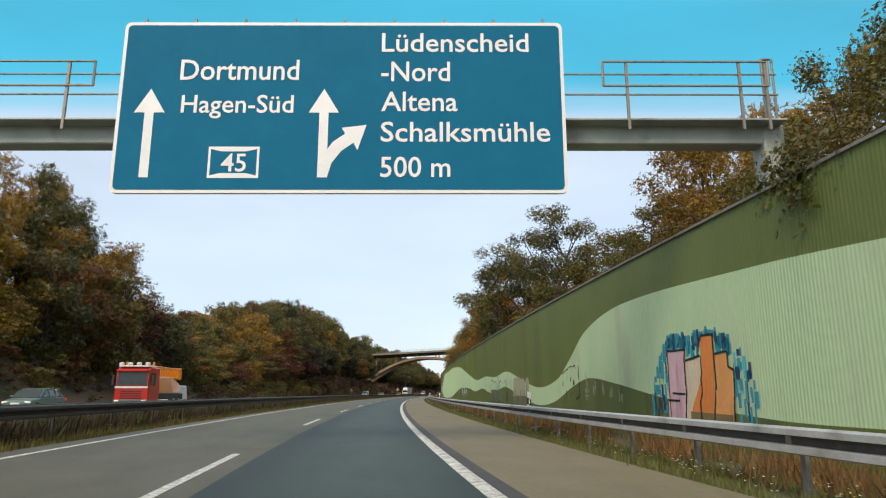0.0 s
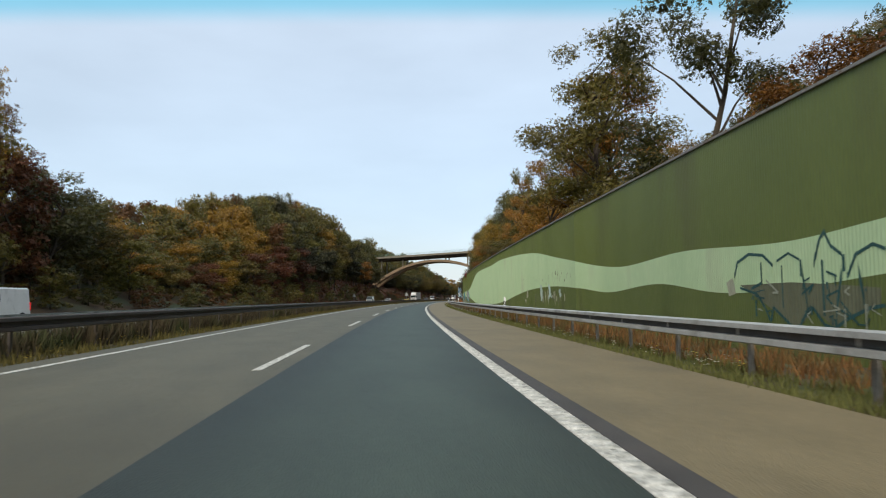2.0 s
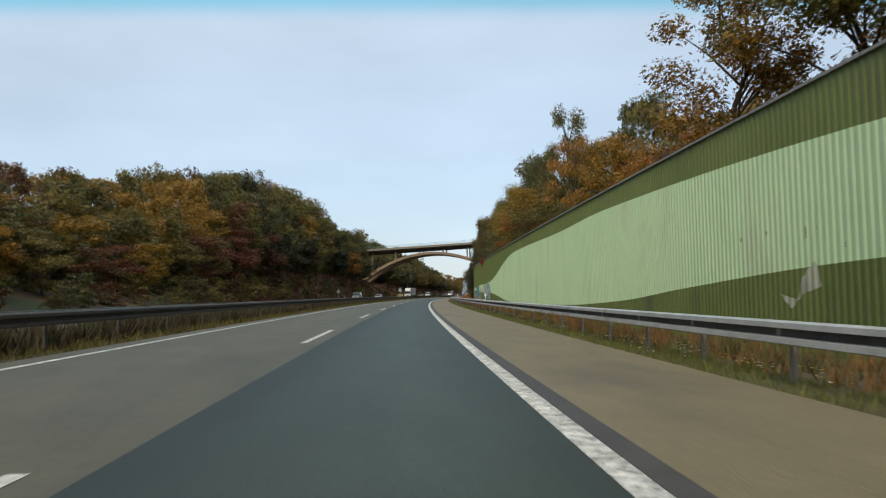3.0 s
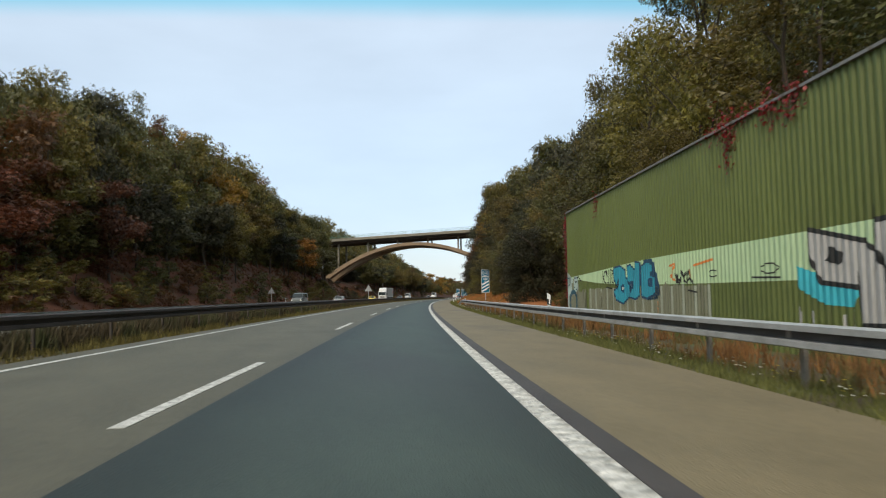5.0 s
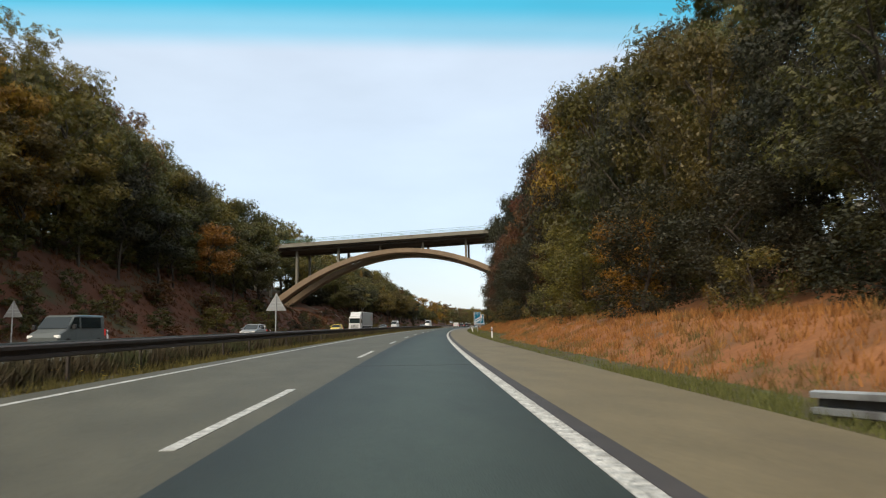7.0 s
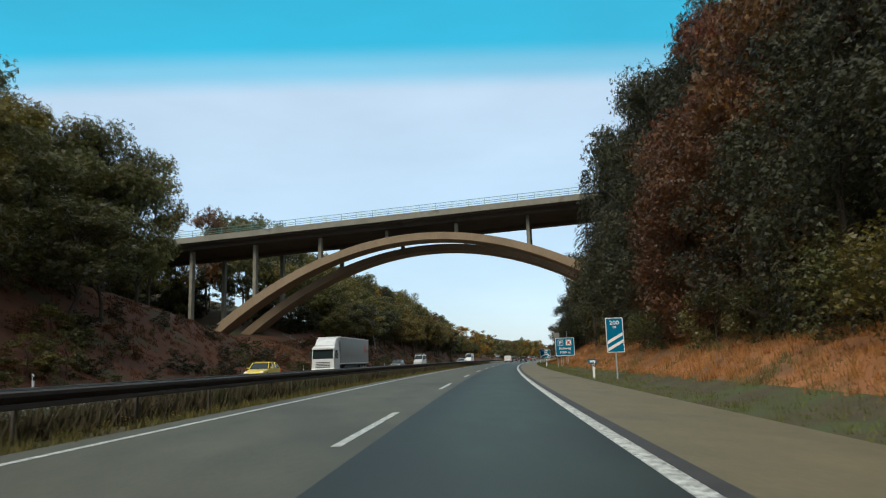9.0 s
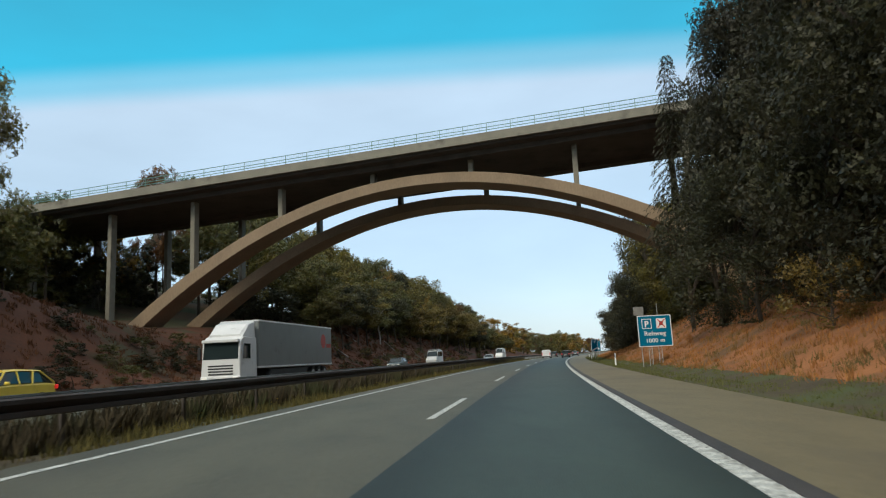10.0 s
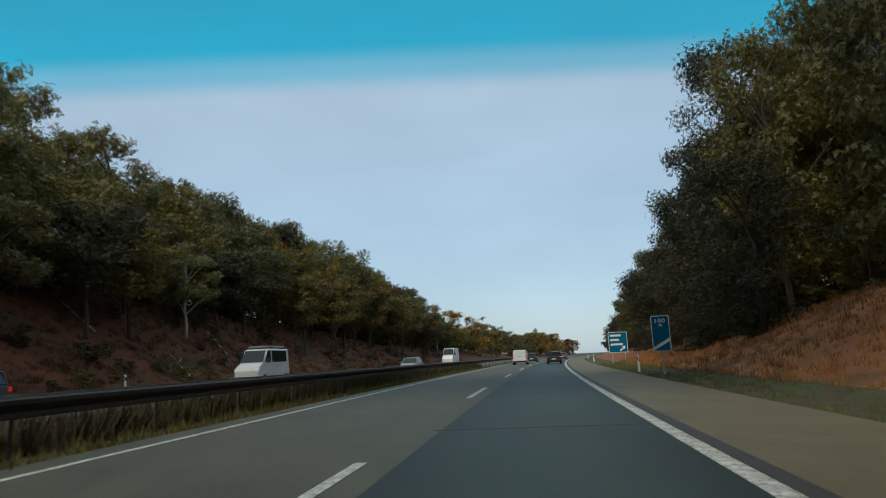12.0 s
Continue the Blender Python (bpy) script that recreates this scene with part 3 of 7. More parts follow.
# ======== arch bridge ========
def build_bridge():
    bridge = thing("arch_bridge", set_at(405.3, -29.15, 0, -2.4), "concrete road bridge on two slender arch ribs over the motorway", "bridge", kind="structure")
    crown_u, crown_z, slope = 17.5, 20.75, 0.045
    def rib_top(u):
        return crown_z - (u - crown_u) ** 2 / 92
    def soffit(u):
        return 21.75 + slope * u
    for y0 in (-1.3, 9.8):
        bm = bmesh.new()
        rows = []
        for i in range(65):
            u = crown_u - 40 + 80 * i / 64
            lean = math.atan(-(u - crown_u) / 46)
            depth = 1.15 + 0.45 * ((u - crown_u) / 40) ** 2
            low = (u + depth * math.sin(lean), rib_top(u) - depth * math.cos(lean))
            rows.append([bm.verts.new(v) for v in ((u, y0, rib_top(u)), (u, y0 + 3.5, rib_top(u)), (low[0], y0 + 3.5, low[1]), (low[0], y0, low[1]))])
        for a, b in zip(rows, rows[1:]):
            for i in range(4):
                bm.faces.new((a[i], b[i], b[(i + 1) % 4], a[(i + 1) % 4]))
        bm.faces.new(rows[0])
        bm.faces.new(rows[-1][::-1])
        bmesh.ops.recalc_face_normals(bm, faces=bm.faces[:])
        edges = [e for e in bm.edges if len(e.link_faces) == 2 and e.calc_face_angle(0) > 1.2]
        bmesh.ops.bevel(bm, geom=edges, offset=0.05, segments=1, affect="EDGES")
        part("arch_rib", bm, M_CONCRETE, bridge)
        for i in range(-6, 9):
            u = i * 11.07
            on_arch = abs(u - crown_u) < 37
            foot = rib_top(u) - 0.25 if on_arch else 0.5
            if soffit(u) - foot < 1.0:
                continue
            part("column", block(u - 0.27, u + 0.27, y0 + 1.1, y0 + 2.1, foot, soffit(u) - 0.5, 0.04), M_FASCIA, bridge)
    u0, u1 = -90.0, 130.0
    def lengthwise(profile, name, material_of, label=""):
        bm = bmesh.new()
        rows = [[bm.verts.new((u, y, soffit(u) + z)) for y, z in profile] for u in np.linspace(u0, u1, 45)]
        n = len(profile)
        for a, b in zip(rows, rows[1:]):
            for i in range(n):
                bm.faces.new((a[i], b[i], b[(i + 1) % n], a[(i + 1) % n]))
        bm.faces.new(rows[0])
        bm.faces.new(rows[-1][::-1])
        bmesh.ops.recalc_face_normals(bm, faces=bm.faces[:])
        return part(name, bm, material_of, bridge, label)
    lengthwise([(-2.7, 0.3), (-2.5, 0.0), (-1.6, -0.12), (-1.3, -0.6), (0.5, -0.6), (0.8, -0.15), (9.5, -0.15), (9.8, -0.6), (11.6, -0.6), (11.9, -0.12), (13.9, 0.0), (14.1, 0.3), (14.1, 0.9), (-2.7, 0.9)], "deck", M_CONCRETE_DARK, "concrete deck coloured dark for its shaded soffit")
    for y, d in ((-3.0, 1), (14.4, -1)):
        lengthwise([(y, 0.28), (y, 1.2), (y + d * 0.35, 1.2), (y + d * 0.35, 0.905), (y + d * 0.29, 0.9), (y + d * 0.29, 0.28)], "cornice", M_FASCIA, "pale concrete cornice along the deck")
        post = mesh_of("railing_post", block(-0.03, 0.03, -0.03, 0.03, 0, 1.05), M_GREEN_RAIL)
        for u in np.arange(-88, 129, 2.5):
            ob = part("railing_post", post, None, bridge)
            ob.matrix_basis = Matrix.Translation((u, y + d * 0.15, soffit(u) + 1.19))
        for z in (1.45, 1.75, 2.2):
            lengthwise([(y + d * 0.12, z), (y + d * 0.12, z + 0.06), (y + d * 0.18, z + 0.06), (y + d * 0.18, z)], "handrail", M_GREEN_RAIL)
    bm = bmesh.new()
    for i in range(0, 1770):
        u = -88 + i * 0.125
        tube((u, -2.85, soffit(u) + 1.42), (u, -2.85, soffit(u) + 2.2), 0.009, n=3, bm=bm, caps=False) if i % 2 == 0 else None
    tagged(part("railing_bars", bm, M_GREEN_RAIL, bridge), kind="stuff")
    for side, u in ((-1, -22.5), (1, 59.0)):
        part("abutment", block(u - 4, u + 4, -1.9, 13.9, -1.0, 3.6, 0.1), M_CONCRETE, bridge, "concrete footing of the arch")
    return bridge


M_GREEN_RAIL = material("green_railing", (0.09, 0.20, 0.17), (0.16, 0.30, 0.26), scale=2, fine=20, rough=0.6, metal=0.2)
build_bridge()

M_BRACKEN = material("bracken", (0.065, 0.026, 0.011), (0.19, 0.078, 0.03), scale=0.4, fine=5, rough=0.95, island=True, spread=0.4)

# ======== woods ========
def crown_mesh(name, rng, clumps, leaves, leaf, bottom, wide, droop=0.0):
    """Many small leaves gathered in uneven clumps: a crown 1 m high above 0, bottom its lowest share, wide its half width."""
    centres = []
    for i in range(clumps):
        h = bottom + (0.93 - bottom) * rng.random() ** 0.85
        f = (h - bottom) / (1 - bottom)
        reach = wide * math.sin(math.pi * (0.12 + 0.80 * f)) ** 0.7
        a = rng.uniform(0, 6.283)
        r = reach * math.sqrt(rng.random()) * 0.95
        centres.append((r * math.cos(a), r * math.sin(a), h, wide * rng.uniform(0.22, 0.38) * (0.92 if name == "open_crown" else 1.0)))
    centres = np.array(centres)
    per = rng.choice(clumps, leaves, p=centres[:, 3] ** 2 / (centres[:, 3] ** 2).sum())
    way = rng.normal(size=(leaves, 3))
    way /= np.linalg.norm(way, axis=1)[:, None]
    dist = centres[per, 3] * (rng.random(leaves) ** 0.4) * rng.uniform(0.75, 1.2, leaves)
    mid = centres[per, :3] + way * dist[:, None] * np.array([1, 1, 0.8])
    mid[:, 2] = np.clip(mid[:, 2], 0.02, None)
    face = way + rng.normal(size=(leaves, 3)) * 0.7 + np.array([0, 0, 0.35])
    face /= np.linalg.norm(face, axis=1)[:, None]
    u = np.cross(face, rng.normal(size=(leaves, 3)))
    u /= np.linalg.norm(u, axis=1)[:, None]
    v = np.cross(face, u)
    size = leaf * rng.uniform(0.55, 1.25, leaves)[:, None]
    p = np.stack([mid - u * size, mid + u * size * 0.5 - v * size * 0.75 - face * size * 0.2, mid + u * size * 0.6 + v * size * 0.7], 1)
    return raw_mesh(name, p.reshape(-1, 3), np.arange(leaves * 3).reshape(-1, 3), LEAF["green"]), centres



def trunk_mesh(name, rng, centres, thick, limbs, material_of=None):
    """A tapered, slightly bent stem to the crown's top, with limbs out to the clumps."""
    bm = bmesh.new()
    pts = [Vector((0, 0, -0.05))]
    for i in range(1, 7):
        pts.append(Vector((rng.normal() * 0.008 * i, rng.normal() * 0.008 * i, 0.15 * i)))
    for i in range(6):
        tube(pts[i], pts[i + 1], thick * (1 - 0.14 * i), thick * (1 - 0.14 * (i + 1)), 7, bm, False)
    for x, y, z, r in centres[:limbs]:
        base = max(0.12, z - 0.12 - 0.5 * math.hypot(x, y))
        i = min(int(base / 0.15), 5)
        p = pts[i].lerp(pts[i + 1], (base - 0.15 * i) / 0.15 if base < 0.9 else 1.0)
        q = Vector((x, y, z))
        m = p.lerp(q, 0.5) + Vector((0, 0, 0.02))
        tube(p, m, thick * 0.42, thick * 0.26, 5, bm, False)
        tube(m, q, thick * 0.26, thick * 0.06, 4, bm, False)
    return mesh_of(name, bm, material_of or M_BARK)


def spruce_mesh(name, rng, tiers, per, wide):
    """A conifer 1 m high: drooping branches in whorls, each fringed with hanging sprays of needles."""
    tri = []
    for i in range(tiers):
        z = 0.26 + 0.72 * i / tiers
        reach = wide * (1 - z) ** 0.85 + 0.012
        for j in range(per):
            a = 6.283 * (j + 0.37 * i) / per + rng.uniform(-0.3, 0.3)
            r = reach * rng.uniform(0.65, 1.12)
            out, across = np.array([math.cos(a), math.sin(a), 0]), np.array([-math.sin(a), math.cos(a), 0])
            n = max(int(34 * r / wide), 6)
            for k in range(n):
                f = (k + rng.random()) / n
                root = out * r * f + np.array([0, 0, z + 0.05 * f * (1 - f) - 0.07 * r / wide * f * f])
                side = across * rng.choice((-1, 1)) * rng.uniform(0.008, 0.032) * (1.15 - f)
                tip = root + side * 1.2 + out * rng.uniform(0.006, 0.02) - np.array([0, 0, rng.uniform(0.004, 0.026)])
                half = out * rng.uniform(0.003, 0.007)
                tri += [root - half, root + half, tip]
    tri = np.array(tri)
    return raw_mesh(name, tri, np.arange(len(tri)).reshape(-1, 3), LEAF["dark"]), np.array([(0.1 * math.cos(k), 0.1 * math.sin(k), 0.2 + 0.07 * k, 0.1) for k in range(8)])


rng = np.random.default_rng(11)
SHAPES = {}
for key, count, clumps, leaves, leaf, bottom, wide, thick, limbs in (
        ("near", 4, 50, 13000, 0.0122, 0.10, 0.30, 0.014, 24), ("edge", 4, 50, 13500, 0.0122, 0.0, 0.33, 0.013, 10),
        ("stem", 4, 34, 4800, 0.0185, 0.36, 0.27, 0.011, 16), ("far", 5, 44, 5600, 0.0195, 0.14, 0.31, 0.014, 14), ("mid", 4, 38, 4000, 0.0215, 0.2, 0.31, 0.014, 6), ("back", 4, 28, 1700, 0.031, 0.3, 0.30, 0.014, 2),
        ("open", 4, 34, 11500, 0.0112, 0.04, 0.28, 0.012, 12), ("wall", 3, 22, 1000, 0.044, 0.0, 0.34, 0.012, 2), ("bush", 3, 20, 2600, 0.030, 0.0, 0.55, 0.02, 6)):
    SHAPES[key] = []
    for i in range(count):
        crown, centres = crown_mesh("open_crown" if key == "open" else "crown", rng, clumps, leaves, leaf, bottom, wide)
        SHAPES[key].append((crown, trunk_mesh("trunk", rng, centres, thick, limbs)))
SHAPES["spruce"] = []
for i in range(3):
    crown, centres = spruce_mesh("crown", rng, 34, 9, 0.24)
    SHAPES["spruce"].append((crown, trunk_mesh("trunk", rng, centres, 0.011, 4)))
LABELS = {"green": "dark green deciduous tree in early autumn leaf", "olive": "olive and yellow-green deciduous tree in early autumn",
          "gold": "golden orange deciduous tree in full autumn colour", "rust": "rust-brown deciduous tree in autumn leaf", "dark": "dark green tree with dense foliage", "pale": "pale thinly leaved birch tree", "red": "red creeper"}


def tree(key, s, l, height, colour, spread=1.0, z=None, name="tree", label=""):
    crown, trunk = SHAPES[key][int(rng.integers(len(SHAPES[key])))]
    zz = float(land(s, l)) - 0.15 if z is None else z
    t = thing(name, set_at(s, l, zz, rng.uniform(0, 360)) @ Matrix.Diagonal((height * spread, height * spread, height, 1)),
              label or LABELS[colour] if name == "tree" else "dense bush with %s leaves on the bank" % ("green" if colour == "green" else "yellowing"), name, "trees of the wood" if name == "tree" else "bushes on the bank")
    ob = part("trunk", trunk, None, t)
    if colour == "pale":
        ob.material_slots[0].link, ob.material_slots[0].material = "OBJECT", M_BIRCH
    ob = part("crown", crown, None, t)
    ob.material_slots[0].link, ob.material_slots[0].material = "OBJECT", LEAF[colour]
    return t


def pick(weights):
    keys = list(weights)
    w = np.array([weights[k] for k in keys], float)
    return keys[int(rng.choice(len(keys), p=w / w.sum()))]


FAR_WOOD = []


def far_tree(key, s, l, height, colour, spread=1.0):
    """A tree of the woods behind: gathered here, joined below."""
    crown, trunk = SHAPES[key][int(rng.integers(len(SHAPES[key])))]
    m = set_at(s, l, float(land(s, l)) - 0.15, rng.uniform(0, 360)) @ Matrix.Diagonal((height * spread, height * spread, height, 1))
    FAR_WOOD.append((crown, trunk, np.array(m), list(LEAF).index(colour)))


# the wooded hill beyond the far carriageway: past station 142 the tops follow the hill's outline
# the hump at stations 90 to 134 is added, standing in for the hill
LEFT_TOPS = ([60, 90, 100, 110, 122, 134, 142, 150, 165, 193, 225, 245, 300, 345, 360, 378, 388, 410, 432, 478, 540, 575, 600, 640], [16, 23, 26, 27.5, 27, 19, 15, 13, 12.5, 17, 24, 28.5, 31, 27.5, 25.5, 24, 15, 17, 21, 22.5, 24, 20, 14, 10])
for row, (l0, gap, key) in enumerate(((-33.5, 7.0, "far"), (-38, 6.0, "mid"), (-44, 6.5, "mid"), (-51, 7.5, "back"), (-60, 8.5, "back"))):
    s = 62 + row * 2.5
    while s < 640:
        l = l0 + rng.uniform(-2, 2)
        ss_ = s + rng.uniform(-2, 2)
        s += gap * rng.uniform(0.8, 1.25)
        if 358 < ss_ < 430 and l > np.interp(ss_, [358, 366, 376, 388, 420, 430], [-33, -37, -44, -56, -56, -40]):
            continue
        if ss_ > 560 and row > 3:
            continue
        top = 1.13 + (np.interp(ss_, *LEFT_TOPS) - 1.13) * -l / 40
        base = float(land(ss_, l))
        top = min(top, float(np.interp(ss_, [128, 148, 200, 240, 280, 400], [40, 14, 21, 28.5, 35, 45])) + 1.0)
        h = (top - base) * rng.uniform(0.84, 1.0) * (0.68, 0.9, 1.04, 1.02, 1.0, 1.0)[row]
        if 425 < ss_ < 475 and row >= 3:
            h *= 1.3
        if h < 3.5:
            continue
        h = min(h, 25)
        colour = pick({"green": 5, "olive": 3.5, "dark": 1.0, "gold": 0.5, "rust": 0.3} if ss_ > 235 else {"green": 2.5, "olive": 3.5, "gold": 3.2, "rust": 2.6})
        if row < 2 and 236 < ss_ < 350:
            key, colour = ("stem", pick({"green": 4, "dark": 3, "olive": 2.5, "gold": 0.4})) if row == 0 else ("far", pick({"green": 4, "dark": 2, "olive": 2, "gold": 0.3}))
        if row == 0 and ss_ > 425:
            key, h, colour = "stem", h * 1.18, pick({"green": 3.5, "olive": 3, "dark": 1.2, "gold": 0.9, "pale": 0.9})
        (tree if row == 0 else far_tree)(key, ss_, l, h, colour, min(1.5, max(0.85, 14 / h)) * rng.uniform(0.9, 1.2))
# behind the noise barrier and along the right bank
RIGHT_TOPS = ([20, 50, 62, 72, 80, 88, 96, 104, 112, 120, 133, 150, 163, 178, 186, 194, 204, 213, 222, 250, 276, 300, 313, 340, 364, 382, 400, 428, 447, 476, 510, 560, 620], [11, 11, 13, 12.5, 10.6, 9.8, 10.6, 10.2, 8.4, 7.8, 9.4, 13, 18.5, 18.5, 15, 18, 19, 15, 13.5, 14.5, 18, 23, 25, 24, 27, 25, 20, 20, 21, 18, 14, 11, 9])
for row, (l0, gap, key) in enumerate(((11.2, 5.5, "edge"), (14.5, 6.5, "near"), (19, 7.5, "far"), (25, 9, "back"), (33, 11, "back"))):
    s = 30 + row * 2.5
    while s < 620:
        l = l0 + rng.uniform(-1.0, 1.2)
        ss_ = s + rng.uniform(-1.5, 1.5)
        if ss_ < 217:
            l = max(l, float(wall_line(ss_)) + 2.2)
        s += gap * rng.uniform(0.8, 1.25) * (1.5 if row == 0 and s > 200 else 1.0)
        if 388 < ss_ < 436 and l < np.interp(ss_, [388, 394, 424, 436], [13, 25, 25, 13]):
            continue
        if ss_ > 520 and row > 2:
            continue
        top = 1.13 + (np.interp(ss_, *RIGHT_TOPS) - 1.13) * l / 13 * (0.72 if row > 1 and 118 < ss_ < 188 else 1.0)
        base = float(land(ss_, l))
        h = min((top - base) * rng.uniform(0.62 if row == 0 else 0.76, 1.04) * (0.66, 0.94, 0.88, 0.8, 0.75)[row], 26)
        if h < 3:
            continue
        wts = {"green": 0.8, "olive": 3.5, "gold": 4, "rust": 1.2, "pale": 0.3} if ss_ < 170 else ({"dark": 2.5, "green": 4, "olive": 2, "rust": 0.1} if ss_ < 214 else {"green": 4, "olive": 3, "dark": 1.6, "gold": 0.25, "rust": 0.2} if ss_ < 241 else {"dark": 7, "green": 1} if ss_ < 266 or (row > 1 and ss_ < 300) else {"dark": 2, "green": 3, "olive": 3.5, "gold": 0.5, "rust": 0.3} if ss_ < 310 else {"dark": 6.5, "green": 2, "olive": 0.7})
        if 205 < ss_ < 246 and row < 3:
            wts = {"green": 4, "olive": 2, "dark": 2}
        if 331 < ss_ < 351 and row < 2:
            wts = {"rust": 1, "dark": 1.3}
        spread = min(1.3, max(0.75, 11 / h)) * rng.uniform(0.85, 1.15)
        if row < 2 and ss_ < 480:
            tree("open" if row == 1 and ss_ < 185 else key, ss_, l, h, pick(wts), spread)
        else:
            far_tree("far" if row < 3 else "back", ss_, l, h, pick(wts), spread)
# tall open-crowned trees that stand clear of the hedge behind the barrier
for ss_, l, h, colour, wide in ((44.0, 12.2, 6.6, "gold", 1.0), (48.5, 12.0, 6.4, "olive", 1.0), (76.5, 12.0, 10.3, "olive", 1.1), (90.5, 12.0, 12.2, "green", 1.1),
                                (107.0, 12.0, 14.2, "olive", 1.2), (110.5, 13.8, 13.4, "gold", 1.2), (114.5, 13.0, 9.6, "olive", 1.3), (118.5, 11.6, 9.0, "gold", 1.2)):
    tree("open", ss_, l, h, colour, wide)
# undergrowth that hangs low over the start of the bank
for i in range(17):
    ss_ = 203.5 + i * 1.9 + rng.uniform(-0.6, 0.6)
    tree("edge", ss_, rng.uniform(9.4, 10.4) if ss_ > 217.5 else float(wall_line(ss_)) + 1.8, rng.uniform(4.0, 6.2), pick({"dark": 4, "green": 3, "olive": 1}), 1.2)
for ss_, l, h in ((213.2, 12.2, 1.2), (214.6, 12.3, 1.5), (216.4, 12.6, 2.0), (218.2, 12.0, 3.2), (219.2, 10.9, 3.4), (217.4, 13.4, 4.2)):
    tree("bush", ss_, l, h, "dark" if h > 3 else "green", name="bush")
for ss_, l, h in ((338.0, 10.6, 11.5), (341.5, 11.6, 13.5), (346.0, 12.4, 14.5), (335.5, 12.8, 14.0)):
    tree("edge", ss_, l, h, "rust", 0.8)
for ss_, l, h, wide in ((391.5, 11.8, 24.5, 0.7), (386.0, 13.2, 23.0, 0.72), (380.5, 13.0, 22.0, 0.75), (396.5, 15.0, 20.0, 0.8)):
    tree("spruce", ss_, l, h, "dark", wide, label="tall dark spruce with drooping feathery branches")
for ss_, l, h, colour in ((369.0, -38.0, 17.5, "green"), (374.0, -39.5, 16.0, "olive"), (365.0, -40.5, 18.0, "green")):
    tree("far", ss_, l, h, colour, 0.8)
# low scrub on the slope of the cutting, and the woods where the road runs out of sight
for i in range(26):
    ss_ = rng.uniform(200, 480)
    tree("bush", ss_, -rng.uniform(26.5, 31), rng.uniform(0.9, 2.2), pick({"green": 4, "olive": 2}), name="bush")
for i in range(16):
    ss_ = rng.uniform(215, 372)
    tree("bush", ss_, rng.uniform(9.2, 10.4), rng.uniform(1.6, 3.4), pick({"green": 4, "olive": 3}), name="bush")
s = 62.0
while s < 600:
    s += rng.uniform(2.0, 4.0)
    if s < 352:
        far_tree("wall", s, -rng.uniform(27.5, 32.5), rng.uniform(1.8, 3.8), pick({"green": 4, "olive": 3, "rust": 2.5}), rng.uniform(1.2, 1.9))
        far_tree("wall", s, -rng.uniform(25.8, 33), rng.uniform(0.9, 2.0), pick({"green": 4, "olive": 2.5, "rust": 2}), rng.uniform(1.6, 2.4))
    if 345 < s < 395:
        for k in range(4):
            far_tree("wall", s, -rng.uniform(25.8, 36), rng.uniform(0.6, 2.0), pick({"dark": 4, "green": 2, "rust": 1}), rng.uniform(1.5, 2.4))
    if 395 < s < 580:
        if s > 424:
            far_tree("wall", s, -rng.uniform(43, 52), rng.uniform(6, 9.0), pick({"dark": 5, "green": 3}), rng.uniform(1.2, 1.6))
            far_tree("wall", s, -rng.uniform(39, 42), rng.uniform(3.5, 6.0), pick({"dark": 5, "green": 3}), rng.uniform(1.4, 1.9))
        for k in range(3):
            far_tree("wall", s, -rng.uniform(25.8, 36), rng.uniform(0.5, 1.5), pick({"dark": 3, "green": 3, "olive": 1, "rust": 2}), rng.uniform(1.5, 2.6))
    if 385 < s < 450:
        far_tree("wall", s, rng.uniform(25, 31), rng.uniform(4, 7.0), pick({"dark": 5, "green": 2}), rng.uniform(1.2, 1.7))
    if 380 < s < 436:
        far_tree("wall", s, -rng.uniform(57, 75), rng.uniform(8, 12.0), pick({"dark": 5, "green": 2}), rng.uniform(1.1, 1.6))
        far_tree("wall", s, -rng.uniform(57, 75), rng.uniform(6, 10.0), pick({"green": 5, "olive": 2}), rng.uniform(1.1, 1.6))
    if not 356 < s < 432 and (s < 436 or s > 560 or rng.random() < 0.3):
        far_tree("wall", s, -rng.uniform(35, 37), rng.uniform(3.5, 6.0), pick({"green": 5, "olive": 1}), rng.uniform(1.3, 1.9))
        far_tree("wall", s, -rng.uniform(46, 52), rng.uniform(5, 8.0), pick({"green": 5, "olive": 1}), rng.uniform(1.3, 1.9))
    if s > 200:
        l = rng.uniform(16.5, 18.5) if not 386 < s < 434 else rng.uniform(24, 27)
        far_tree("wall", s, l, rng.uniform(4.0, 7.0), pick({"green": 5, "olive": 1}), rng.uniform(1.1, 1.6))
        if 420 < s < 480:
            far_tree("wall", s, rng.uniform(19.5, 23), rng.uniform(6.0, 9.0), pick({"green": 5, "olive": 1}), rng.uniform(1.1, 1.6))
for i in range(260):
    ss_ = rng.uniform(610, 1100)
    side = -1 if i % 3 else 1
    l = (-rng.uniform(28, 90) if side < 0 else rng.uniform(14, 60)) + 0.0 * ss_
    far_tree("wall", ss_, l, rng.uniform(8, 15), pick({"green": 2, "olive": 3, "gold": 2, "rust": 2}), rng.uniform(1.0, 1.5))


